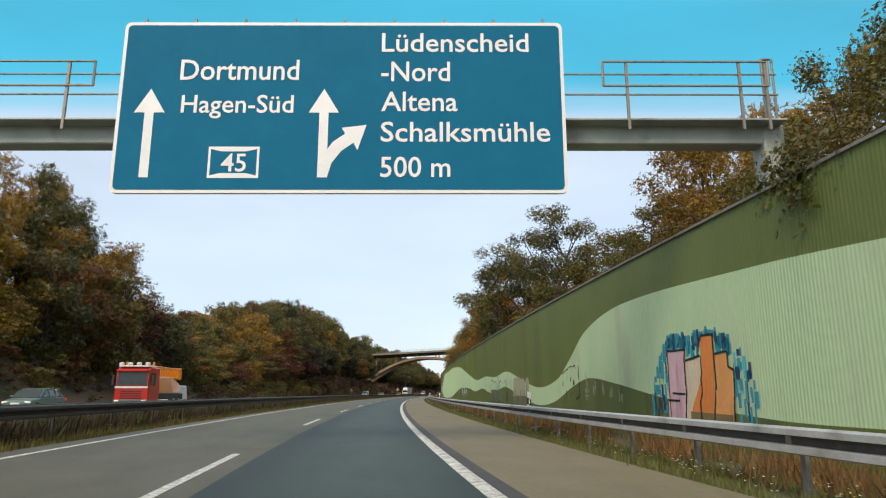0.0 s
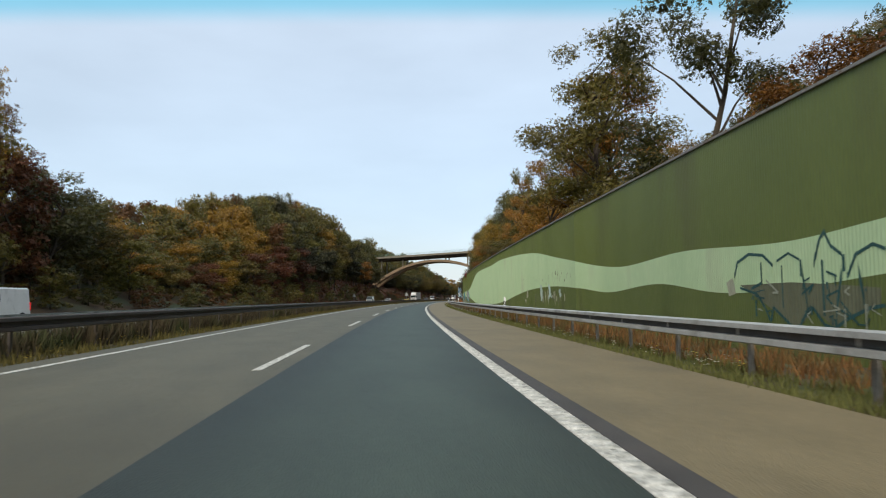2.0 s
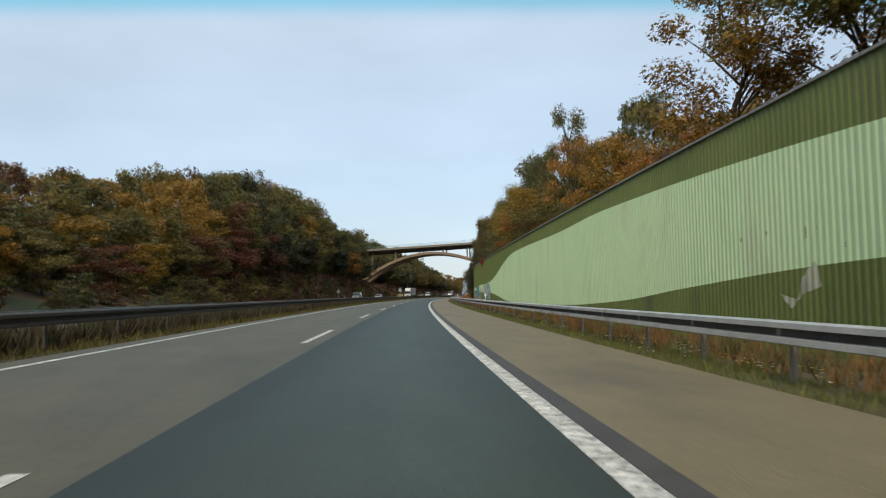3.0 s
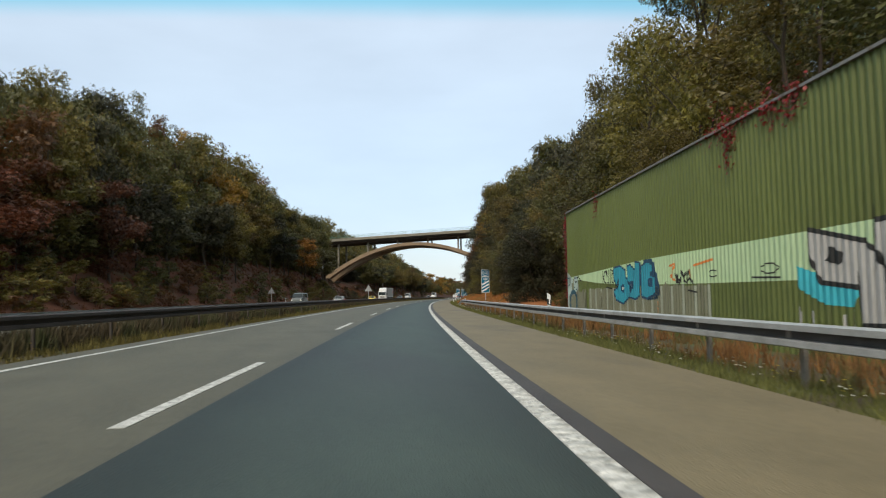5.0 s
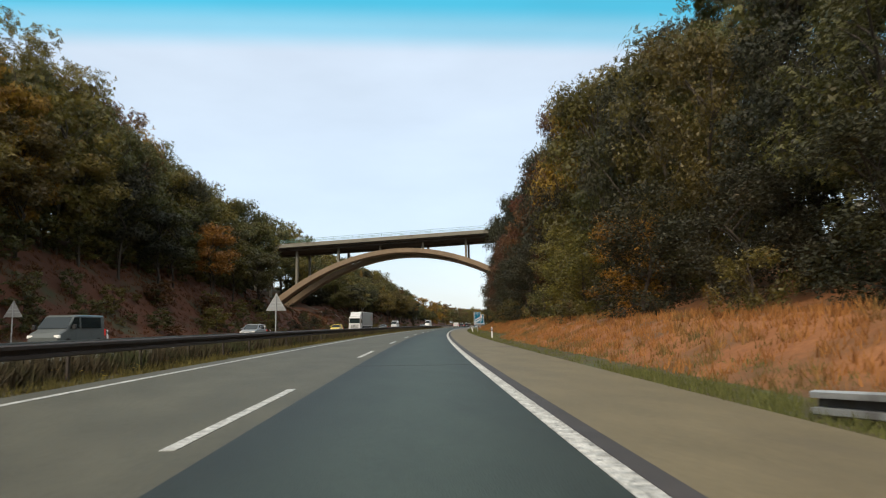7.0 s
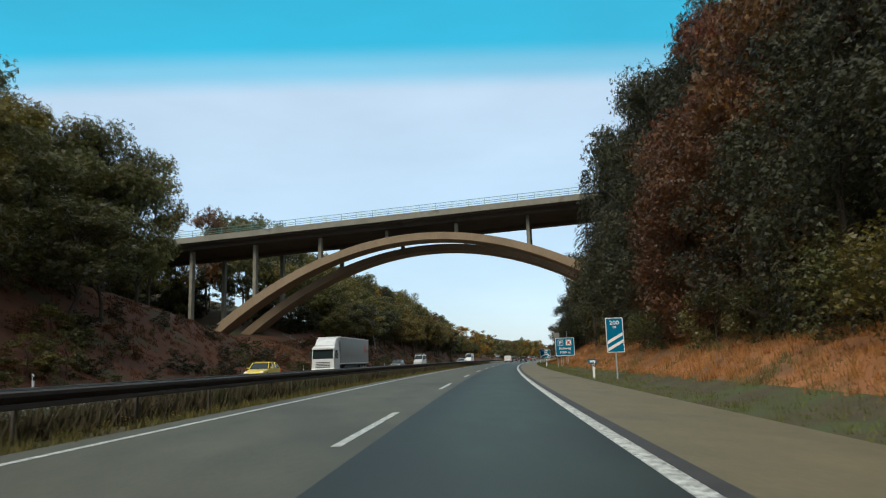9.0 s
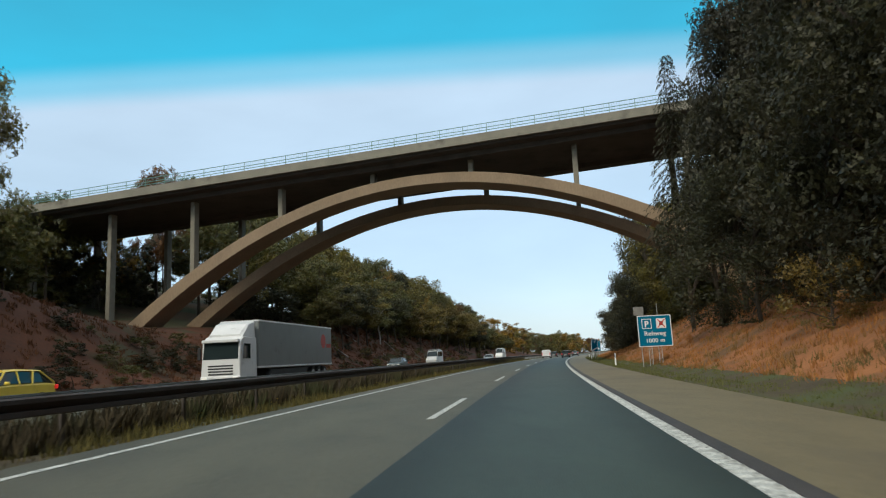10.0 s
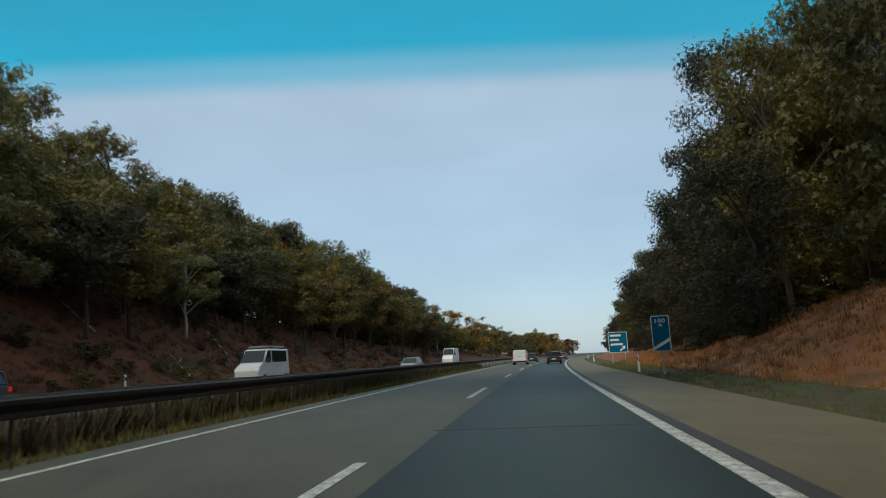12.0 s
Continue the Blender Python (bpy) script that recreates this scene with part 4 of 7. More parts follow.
def join_far_wood():
    verts, quads, tone, stems, stem_faces = [], [], [], [], []
    n = m = 0
    for crown, trunk, mat, colour in FAR_WOOD:
        co = np.empty(len(crown.vertices) * 3, np.float32)
        crown.vertices.foreach_get("co", co)
        co = co.reshape(-1, 3) @ mat[:3, :3].T + mat[:3, 3]
        verts.append(co)
        quads.append(np.arange(len(co)).reshape(-1, 3) + n)
        tone.append(np.full(len(co) // 3, colour))
        n += len(co)
    for crown, trunk, mat, colour in FAR_WOOD:
        co = np.empty(len(trunk.vertices) * 3, np.float32)
        trunk.vertices.foreach_get("co", co)
        co = co.reshape(-1, 3) @ mat[:3, :3].T + mat[:3, 3]
        idx = np.empty(len(trunk.loops), np.int32)
        trunk.loops.foreach_get("vertex_index", idx)
        verts.append(co)
        idx = idx.reshape(-1, 4)
        quads.append(np.concatenate([idx[:, [0, 1, 2]], idx[:, [0, 2, 3]]]) + n)
        tone.append(np.full(len(idx) * 2, len(LEAF)))
        n += len(co)
    me = raw_mesh("far_woods", np.concatenate(verts), np.concatenate(quads), [*LEAF.values(), M_BARK])
    me.polygons.foreach_set("material_index", np.concatenate(tone).astype(np.int32))
    tagged(new("far_woods", me), "mixed autumn woods of green, olive and rust trees", "woods", kind="stuff")


join_far_wood()


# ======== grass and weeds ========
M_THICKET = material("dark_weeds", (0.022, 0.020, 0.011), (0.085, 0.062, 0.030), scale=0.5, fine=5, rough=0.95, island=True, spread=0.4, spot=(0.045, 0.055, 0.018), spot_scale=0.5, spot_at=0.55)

def blades(name, count, s0, s1, l0, l1, tall, wide, material_of, label, least=0.35):
    """Upright blades in small uneven tufts between two stations and two offsets."""
    tufts = max(count // 14, 1)
    ts, tl = rng.uniform(s0, s1, tufts), rng.uniform(0, 1, tufts)
    tl = np.array([np.interp(v, [0, 1], [l0(a) if callable(l0) else l0, l1(a) if callable(l1) else l1]) for a, v in zip(ts, tl)])
    th = rng.uniform(least, 1.0, tufts) ** 1.3
    k = 14
    s = np.repeat(ts, k) + rng.normal(0, 0.16, len(ts) * k)
    l = np.repeat(tl, k) + rng.normal(0, 0.10, len(ts) * k)
    h = np.repeat(th, k) * tall * rng.uniform(0.5, 1.1, len(s))
    a = np.interp(s, STATIONS, heading)
    x = np.interp(s, STATIONS, line_x) + l * np.cos(a)
    y = np.interp(s, STATIONS, line_y) - l * np.sin(a)
    base = np.stack([x, y, land(s, l) - 0.03], 1)
    t = rng.uniform(0, 6.283, len(s))
    side = np.stack([np.cos(t), np.sin(t), 0 * t], 1) * (wide * rng.uniform(0.6, 1.3, len(s)))[:, None]
    lean = np.stack([rng.normal(0, 0.3, len(s)), rng.normal(0, 0.3, len(s)), np.ones(len(s))], 1) * h[:, None]
    p = np.stack([base - side, base + side, base + lean], 1)
    ob = new(name, raw_mesh(name, p.reshape(-1, 3), np.arange(len(s) * 3).reshape(-1, 3), material_of))
    return tagged(ob, label, "grass", kind="stuff")


blades("verge_grass", 100000, 28, 250, 4.55, 5.7, 0.27, 0.012, M_GRASS, "short green grass beside the hard shoulder")
blades("dry_verge_grass", 34000, 28, 236, 5.4, 7.6, 0.62, 0.018, M_SEDGE, "tall dry brown grass under the noise barrier")
blades("verge_grass", 64000, 240, 470, 4.6, 7.2, 0.2, 0.014, M_GRASS, "short green grass strip below the bank")
blades("dry_bank_grass", 100000, 201, 470, lambda a: 5.9 if a < 290 else 6.8, lambda a: float(np.interp(a, [196, 330, 395, 430, 480], [10.5, 11, 19, 16, 11])), 0.46, 0.020, M_DRY, "dry orange grass and leaf litter on the bank")
blades("median_weeds", 80000, 28, 480, -8.5, -7.1, 0.36, 0.018, M_WEED, "yellowing weeds on the median between guard rails")
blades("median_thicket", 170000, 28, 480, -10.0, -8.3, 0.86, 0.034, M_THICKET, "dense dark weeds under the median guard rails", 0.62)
blades("slope_bracken", 120000, 180, 520, -38, -24.6, 0.5, 0.045, M_BRACKEN, "brown bracken on the slope of the cutting")


def flowers(name, count, s0, s1, l0, l1, material_of, label):
    """Small flower heads on thin stalks among the grass."""
    s, l = rng.uniform(s0, s1, count // 5), rng.uniform(l0, l1, count // 5)
    s, l = np.repeat(s, 5) + rng.normal(0, 0.12, count // 5 * 5), np.repeat(l, 5) + rng.normal(0, 0.06, count // 5 * 5)
    verts, faces = [], []
    for a, b in zip(s, l):
        p = at(float(a), float(b), float(land(a, b)) + rng.uniform(0.12, 0.3))
        r = rng.uniform(0.012, 0.028)
        k = len(verts)
        verts += [(p.x - r, p.y, p.z), (p.x, p.y - r, p.z + r * 0.5), (p.x + r, p.y, p.z), (p.x, p.y + r, p.z + r * 0.5)]
        faces.append((k, k + 1, k + 2, k + 3))
    return tagged(new(name, raw_mesh(name, verts, faces, material_of)), label, "flowers", kind="stuff")


flowers("white_flowers", 1500, 28, 240, 4.65, 5.3, plain("white_petals", (0.7, 0.7, 0.62), 0.8), "small white flowers scattered in the verge grass")
flowers("verge_flowers", 700, 28, 240, 4.65, 5.4, plain("yellow_bloom", (0.62, 0.5, 0.05), 0.8), "small yellow flowers scattered in the verge grass")
flowers("yellow_flowers", 1500, 28, 400, -10.5, -7.2, plain("yellow_petals", (0.6, 0.42, 0.04), 0.8), "small yellow flowers among the median weeds")

# ======== lane markings ========
dash = mesh_of("lane_dash", block(-0.075, 0.075, 0.0, 6.0, 0.001, 0.007), M_LINE)
for i in range(-2, 37):
    ob = part("lane_dash", dash, None, lane_right)
    ob.matrix_basis = set_at(5.2 + 18 * i, -2.25)
for i in range(0, 36):
    ob = part("lane_dash", dash, None, far_road)
    ob.matrix_basis = set_at(3 + 18 * i, -15.7)
ribs = []
rib_faces = []
for i in range(1700):
    s0 = 28 + i * 0.25
    k = len(ribs)
    for z in (0.006, 0.013):
        for ds, l in ((0.0, 1.505), (0.0, 1.71), (0.13, 1.71), (0.13, 1.505)):
            inset = 0.0 if z < 0.01 else 0.015
            ribs.append(at(s0 + ds + (inset if ds == 0 else -inset), l, z))
    rib_faces += [(k + 4, k + 5, k + 6, k + 7), (k, k + 1, k + 5, k + 4), (k + 1, k + 2, k + 6, k + 5), (k + 2, k + 3, k + 7, k + 6), (k + 3, k, k + 4, k + 7)]
tagged(part("rumble_ribs", raw_mesh("rumble_ribs", ribs, rib_faces, M_RIB), None, lane_right, "raised white ribs on the edge line"), kind="stuff")
seam = mesh_of("seam", block(-1.9, 1.9, -0.04, 0.04, 0.001, 0.004), M_SEAM)
for s in (252.0, 410.5):
    ob = part("seam", seam, None, lane_right, "dark joint across the lane")
    ob.matrix_basis = set_at(s, 0)


# ======== paint sprayed on the barrier: follows the corrugation ========
def rib_line(s0, s1):
    lo, hi = np.searchsorted(RIB_S, [s0, s1])
    cuts = sorted({s0, s1, *RIB_S[lo:hi]})
    return [(c, float(np.interp(c, RIB_S, RIB_L))) for c in cuts]


def spray(name, parent, shapes, material_of, layer=1):
    """Patches between a lower and an upper curve over a stretch of wall."""
    bm = bmesh.new()
    for s0, s1, low, high in shapes:
        prev = None
        for s, l in rib_line(s0, s1):
            z0, z1 = low(s), high(s)
            if z1 <= z0 + 0.002:
                prev = None
                continue
            cur = (bm.verts.new(at(s, l - 0.004 * layer, z0)), bm.verts.new(at(s, l - 0.004 * layer, z1)))
            if prev:
                bm.faces.new((prev[0], cur[0], cur[1], prev[1]))
            prev = cur
    return part(name, bm, material_of, parent)


def slab(s0, s1, z0, z1, tilt=0.0, ragged=0.0):
    r = random.Random(int(s0 * 91 + z1 * 17))
    bumps = [r.uniform(-ragged, ragged) for _ in range(9)]
    def high(s):
        return z1 + tilt * (s - s0) + bumps[int((s - s0) / max(s1 - s0, 0.01) * 8.99) % 9]
    return (s0, s1, lambda s: z0, high)


def blob(c, w, z, h):
    def half(s):
        return h * math.sqrt(max(0.0, 1 - ((s - c) / w) ** 2))
    return (c - w, c + w, lambda s: z - half(s), lambda s: z + half(s))


def ring(c, w, z, h, t=0.07):
    """The outline of a blob, as an upper and a lower band."""
    def outer(s):
        return h * math.sqrt(max(0.0, 1 - ((s - c) / w) ** 2))
    def inner(s):
        return (h - t) * math.sqrt(max(0.0, 1 - ((s - c) / (w - t)) ** 2)) if abs(s - c) < w - t else 0.0
    return [(c - w, c + w, lambda s: z + inner(s), lambda s: z + outer(s)), (c - w, c + w, lambda s: z - outer(s), lambda s: z - inner(s))]


def stroke(points, t=0.06):
    """A line sprayed through points (s, z)."""
    out = []
    for (a, za), (b, zb) in zip(points, points[1:]):
        if a > b:
            a, za, b, zb = b, zb, a, za
        if b - a < 0.09:
            m = (a + b) / 2
            out.append((m - t / 2, m + t / 2, lambda s, za=za, zb=zb: min(za, zb), lambda s, za=za, zb=zb: max(za, zb)))
        else:
            def mid(s, a=a, b=b, za=za, zb=zb):
                return za + (zb - za) * (s - a) / (b - a)
            thick = t * math.hypot(1, (zb - za) / (b - a))
            out.append((a, b, lambda s, f=mid, k=thick: f(s) - k / 2, lambda s, f=mid, k=thick: f(s) + k / 2))
    return out


def fill(name, parent, outline, material_of, layer=1):
    """A sprayed shape inside an outline of (s, z), laid on the folds of the sheet."""
    def spans(s):
        hits = []
        for (a, za), (b, zb) in zip(outline, outline[1:] + outline[:1]):
            if (a <= s) != (b <= s):
                hits.append(za + (zb - za) * (s - a) / (b - a))
        hits.sort()
        return list(zip(hits[::2], hits[1::2]))
    cuts = rib_line(min(a for a, z in outline) + 0.002, max(a for a, z in outline) - 0.002)
    bm = bmesh.new()
    for (sa, la), (sb, lb) in zip(cuts, cuts[1:]):
        left, right = spans(sa), spans(sb)
        if len(left) != len(right):
            left = right = spans((sa + sb) / 2)
        for (p0, p1), (q0, q1) in zip(left, right):
            bm.faces.new([bm.verts.new(at(s, l - 0.004 * layer, z)) for s, l, z in ((sa, la, p0), (sb, lb, q0), (sb, lb, q1), (sa, la, p1))])
    bmesh.ops.remove_doubles(bm, verts=bm.verts[:], dist=0.0005)
    return part(name, bm, material_of, parent)


SPRAY = {k: material("spray_" + k, tuple(0.75 * c for c in v), v, scale=2.5, fine=20, rough=0.6, spot=tuple(0.55 * c for c in v), spot_scale=2.2, stretch=(1, 1, 0.3), spot_at=0.64)
         for k, v in dict(teal=(0.02, 0.30, 0.42), navy=(0.01, 0.06, 0.13), pink=(0.62, 0.42, 0.50), cream=(0.66, 0.58, 0.44), orange=(0.72, 0.24, 0.06), amber=(0.72, 0.34, 0.12),
                          ink=(0.015, 0.018, 0.02), chalk=(0.52, 0.55, 0.53), cyan=(0.04, 0.48, 0.60), sea=(0.02, 0.085, 0.09), ice=(0.42, 0.56, 0.55), steel_blue=(0.018, 0.085, 0.13), wash=(0.36, 0.38, 0.30), rose=(0.37, 0.375, 0.265), grime=(0.31, 0.35, 0.29), umber=(0.20, 0.15, 0.07), haze=(0.19, 0.205, 0.145), scrub=(0.15, 0.16, 0.10), ash=(0.13, 0.145, 0.095), blush=(0.36, 0.22, 0.17), silver=(0.44, 0.45, 0.45)).items()}


def shifted(points, ds):
    return [(a + ds, z) for a, z in points]


def build_graffiti():
    r = random.Random(5)
    mural = thing("graffiti", Matrix(), "orange and pink block letters ringed with sprayed teal strokes", "graffiti", "graffiti on the barrier")
    def crown(s):
        return float(np.interp(s, [46.1, 46.4, 47.0, 47.4, 48.1, 48.8, 49.8, 50.4, 51.0, 51.4], [1.0, 1.8, 2.2, 2.4, 2.5, 2.45, 2.52, 2.4, 1.6, 0.9]))
    for i in range(210):
        s = r.uniform(46.15, 51.3)
        inside = 46.95 < s < 50.2
        low = (1.9 if s < 47.7 else 2.3 if s < 48.4 else 1.85 if s < 49.2 else 2.1) if inside else 0.35
        z = r.uniform(low, max(low + 0.05, crown(s) - 0.1))
        if not inside and r.random() < 0.25 * min(abs(s - 46.95), abs(s - 50.2)):
            continue
        kind = "teal" if r.random() < 0.7 else "navy" if r.random() < 0.75 else "cyan"
        spray("stroke", mural, [slab(s, s + r.uniform(0.05, 0.16), z, min(z + r.uniform(0.15, 0.5), crown(s) + r.uniform(-0.05, 0.14)))], SPRAY[kind], 1 + i % 3)
    fill("pink_letter", mural, [(50.2, 2.14), (49.22, 2.13), (49.44, 0.25), (50.4, 0.25)], SPRAY["pink"], 4)
    fill("cream_letter", mural, [(49.23, 1.87), (48.47, 1.95), (48.45, 1.48), (49.1, 0.25), (49.42, 0.25)], SPRAY["cream"], 4)
    fill("orange_letter", mural, [(48.42, 2.23), (48.34, 2.4), (47.77, 2.39), (48.05, 0.25), (49.16, 0.25), (49.02, 0.78), (48.51, 1.41), (48.39, 1.64)], SPRAY["orange"], 5)
    fill("amber_letter", mural, [(47.79, 1.95), (47.24, 1.98), (47.21, 1.67), (47.02, 1.59), (47.2, 0.25), (48.04, 0.25)], SPRAY["amber"], 5)
    fill("brown_foot", mural, [(49.1, 0.71), (47.18, 0.68), (47.2, 0.25), (49.16, 0.25)], SPRAY["umber"], 6)
    for pts in ([(50.24, 0.25), (50.2, 2.18), (49.2, 2.16), (49.3, 1.9), (49.24, 1.3), (49.44, 0.25)], [(49.2, 1.9), (48.46, 1.98), (48.4, 1.62), (48.5, 1.42), (48.42, 1.2), (48.6, 0.9), (48.55, 0.25)],
                [(48.44, 2.25), (48.34, 2.43), (47.76, 2.42), (47.82, 1.2), (48.04, 0.25)], [(47.78, 1.98), (47.22, 2.01), (47.2, 1.68), (46.98, 1.6), (47.16, 0.25)], [(50.3, 0.96), (49.66, 0.95)], [(50.04, 1.13), (49.33, 1.11)]):
        spray("outline", mural, stroke(pts, 0.05), SPRAY["ink"], 7)
    tag = thing("graffiti", Matrix(), "black outlined scrawl sprayed over pale and dark green paint", "graffiti", "graffiti on the barrier")
    for pts, thick in (([(60.75, 2.02), (60.58, 1.9), (60.03, 2.04), (59.73, 2.06)], 0.05), ([(59.65, 2.13), (59.17, 2.14), (59.12, 2.03)], 0.04), ([(59.06, 2.08), (58.84, 2.19), (58.66, 2.06)], 0.05),
                       ([(58.36, 2.12), (58.28, 1.66), (58.22, 1.27), (58.33, 1.0), (58.72, 0.92)], 0.09), ([(60.4, 0.99), (60.58, 0.69)], 0.06), ([(60.04, 1.25), (60.12, 0.9)], 0.06), ([(59.2, 1.16), (59.5, 1.02)], 0.05), ([(60.5, 1.95), (60.56, 1.45)], 0.025), ([(59.9, 2.05), (59.95, 1.5)], 0.025)):
        spray("outline", tag, stroke(pts, thick), SPRAY["ink"], 1)
    for c, w, z, h in ((58.97, 0.12, 1.52, 0.11), (59.43, 0.06, 1.66, 0.12), (60.56, 0.05, 1.49, 0.12)):
        spray("dark_fill", tag, [blob(c, w, z, h)], SPRAY["ink"], 2)
    for c, z, k in ((57.45, 1.35, 1.4), (56.4, 1.3, 0.8), (55.5, 1.25, 0.9), (54.7, 1.15, 0.8), (53.9, 1.1, 0.8)):
        for n in range(5):
            a, b = c + r.uniform(-0.22, 0.22) * k, z + r.uniform(-0.2, 0.2) * k
            spray("chalk_mark", tag, stroke([(a - 0.1 * k, b - 0.08 * k), (a, b + 0.16 * k), (a + 0.09 * k, b - 0.02), (a - 0.03, b - 0.16 * k)], 0.03), SPRAY["grime" if n % 2 else "wash"], 1 + n % 2)
    faded = thing("graffiti", Matrix(), "washed-out grey and rose lettering half scrubbed off", "graffiti", "graffiti on the barrier")
    for pts in ([(71.84, 0.3), (71.77, 1.63), (71.46, 1.93), (71.07, 1.97), (70.58, 1.84), (70.3, 0.3)], [(70.57, 1.7), (70.5, 1.9), (70.22, 2.0), (69.75, 1.98), (69.55, 1.8), (69.5, 0.3), (70.3, 0.3)],
                [(69.5, 1.75), (69.13, 1.92), (68.7, 1.89), (68.36, 1.69), (68.42, 0.3), (69.46, 0.3)], [(68.26, 1.69), (68.0, 1.9), (67.64, 1.95), (67.35, 1.78), (67.35, 1.47), (67.5, 0.3), (68.3, 0.3)]):
        fill("scrubbed_letter", faded, [(a, max(z, 1.0)) for a, z in pts], SPRAY["rose"], 1)
        fill("scrubbed_foot", faded, [(max(a for a, z in pts), 0.3), (max(a for a, z in pts), 1.0), (min(a for a, z in pts), 1.0), (min(a for a, z in pts), 0.3)], SPRAY["scrub"], 1)
        top = [q for q in pts if q[1] > 1.4]
        spray("faded_outline", faded, stroke(top, 0.05), SPRAY["blush"], 3)
    for i in range(30):
        s = r.uniform(67.4, 71.8)
        spray("scrub_streak", faded, [slab(s, s + r.uniform(0.03, 0.09), r.uniform(0.3, 0.7), r.uniform(0.8, 1.6))], SPRAY["haze"], 2)
    spray("drip", faded, stroke([(68.32, 1.72), (68.34, 0.8)], 0.05), SPRAY["ink"], 3)
    spray("red_smudge", faded, [slab(71.3, 71.6, 1.12, 1.2)], SPRAY["blush"], 3)
    for pts in ([(75.2, 1.5), (75.1, 1.85), (74.7, 1.92), (74.5, 1.6), (74.9, 1.45)], [(74.3, 1.9), (74.0, 1.5), (73.8, 1.85)], [(73.6, 2.15), (73.5, 1.2)], [(73.2, 1.9), (72.9, 1.5), (72.8, 1.85)], [(72.6, 1.9), (72.5, 1.4)]):
        spray("faded_outline", faded, stroke(pts, 0.045), SPRAY["steel_blue"], 1)
    for i in range(24):
        s = r.uniform(72.7, 75.0)
        spray("scrub_streak", faded, [slab(s, s + r.uniform(0.05, 0.15), r.uniform(0.5, 0.8), r.uniform(0.9, 1.35))], SPRAY["ash"], 1)
    bubble = thing("graffiti", Matrix(), "worn bubble letters outlined in dark teal across the pale band", "graffiti", "graffiti on the barrier")
    fill("scrubbed_fill", bubble, [(80.98, 1.36), (78.94, 1.38), (77.23, 1.29), (76.4, 1.23), (76.43, 0.95), (77.28, 0.7), (77.63, 0.54), (78.24, 0.85), (78.79, 0.44), (79.6, 0.81)], SPRAY["ash"], 1)
    for pts in ([(81.22, 1.56), (81.06, 1.88), (80.54, 2.04), (79.95, 1.98), (79.57, 1.74)],
                [(79.41, 1.83), (78.99, 1.96), (78.61, 1.81), (78.55, 1.48)],
                [(78.17, 1.68), (77.96, 2.14), (77.81, 2.28), (77.64, 2.01), (77.34, 1.83), (77.26, 1.53)],
                [(77.22, 1.43), (76.97, 1.81), (76.54, 1.95), (76.25, 1.85)],
                [(80.98, 1.3), (80.25, 1.16), (79.93, 0.86), (79.73, 0.57), (79.6, 0.87), (79.2, 0.65), (78.79, 0.41)],
                [(78.79, 0.41), (78.52, 0.72), (78.24, 0.88), (77.92, 0.58), (77.63, 0.52), (77.28, 0.7), (76.69, 0.9), (76.32, 0.95)],
                [(80.07, 1.83), (80.0, 1.4), (80.48, 1.27)], [(79.21, 1.73), (79.28, 0.87)], [(78.54, 1.59), (78.41, 0.88)],
                [(77.91, 1.77), (77.91, 0.74)], [(77.36, 1.54), (77.58, 0.74)], [(76.92, 1.52), (76.82, 1.04)]):
        spray("letter_outline", bubble, stroke(pts, r.uniform(0.045, 0.065)), SPRAY["sea"], 2)
    for i in range(26):
        s, z = r.uniform(76.4, 80.4), r.uniform(0.6, 1.3)
        pts = [(s, z), (s + r.uniform(-0.25, 0.25), z + r.uniform(-0.15, 0.2)), (s + r.uniform(-0.3, 0.3), z + r.uniform(-0.3, 0.3))]
        spray("scribble", bubble, stroke(pts, r.uniform(0.02, 0.05)), SPRAY["sea" if i % 3 else "grime"], 3)
    fill("pale_smudge", bubble, [(81.62, 1.44), (81.31, 1.54), (81.18, 1.17), (81.54, 1.11)], SPRAY["wash"], 1)
    spray("pink_smudge", bubble, [slab(74.2, 76.0, 1.75, 1.85, 0.0, 0.08)], SPRAY["pink"], 1)
    smear = thing("graffiti", Matrix(), "pale streaks and drips of paint on the dark lower band", "graffiti", "graffiti on the barrier")
    for pts in ([(109.91, 1.06), (109.53, 0.76), (109.12, 1.06), (108.49, 1.2), (108.69, 1.68), (109.09, 1.4), (109.3, 0.95)], [(101.2, 1.2), (101.0, 1.3), (100.8, 1.22), (100.95, 1.05)]):
        fill("smear", smear, pts, SPRAY["wash"], 1)
    for pts in ([(104.51, 1.88), (103.95, 1.81), (103.74, 1.09), (104.23, 0.9), (104.35, 1.4)], [(102.21, 1.84), (101.76, 1.84), (101.51, 1.38), (101.17, 1.05), (101.71, 1.2), (102.28, 0.95), (102.0, 1.4)], [(99.6, 1.5), (99.2, 1.55), (99.0, 1.2), (99.4, 1.1)]):
        fill("smear", smear, pts, SPRAY["ice"], 1)
    for i in range(26):
        s = r.uniform(96.5, 106)
        spray("drip", smear, [slab(s, s + r.uniform(0.04, 0.14), r.uniform(0.7, 1.1), r.uniform(1.15, 1.6))], SPRAY["wash" if i % 2 else "ash"], 2)
    for i in range(40):
        s, z = r.uniform(96.5, 113), r.uniform(1.7, 2.3)
        spray("grey_fleck", smear, [slab(s, s + r.uniform(0.02, 0.06), z, z + r.uniform(0.05, 0.25))], SPRAY["haze"], 1)
    big = thing("graffiti", Matrix(), "large white letters with black outlines over cyan clouds", "graffiti", "graffiti on the barrier")
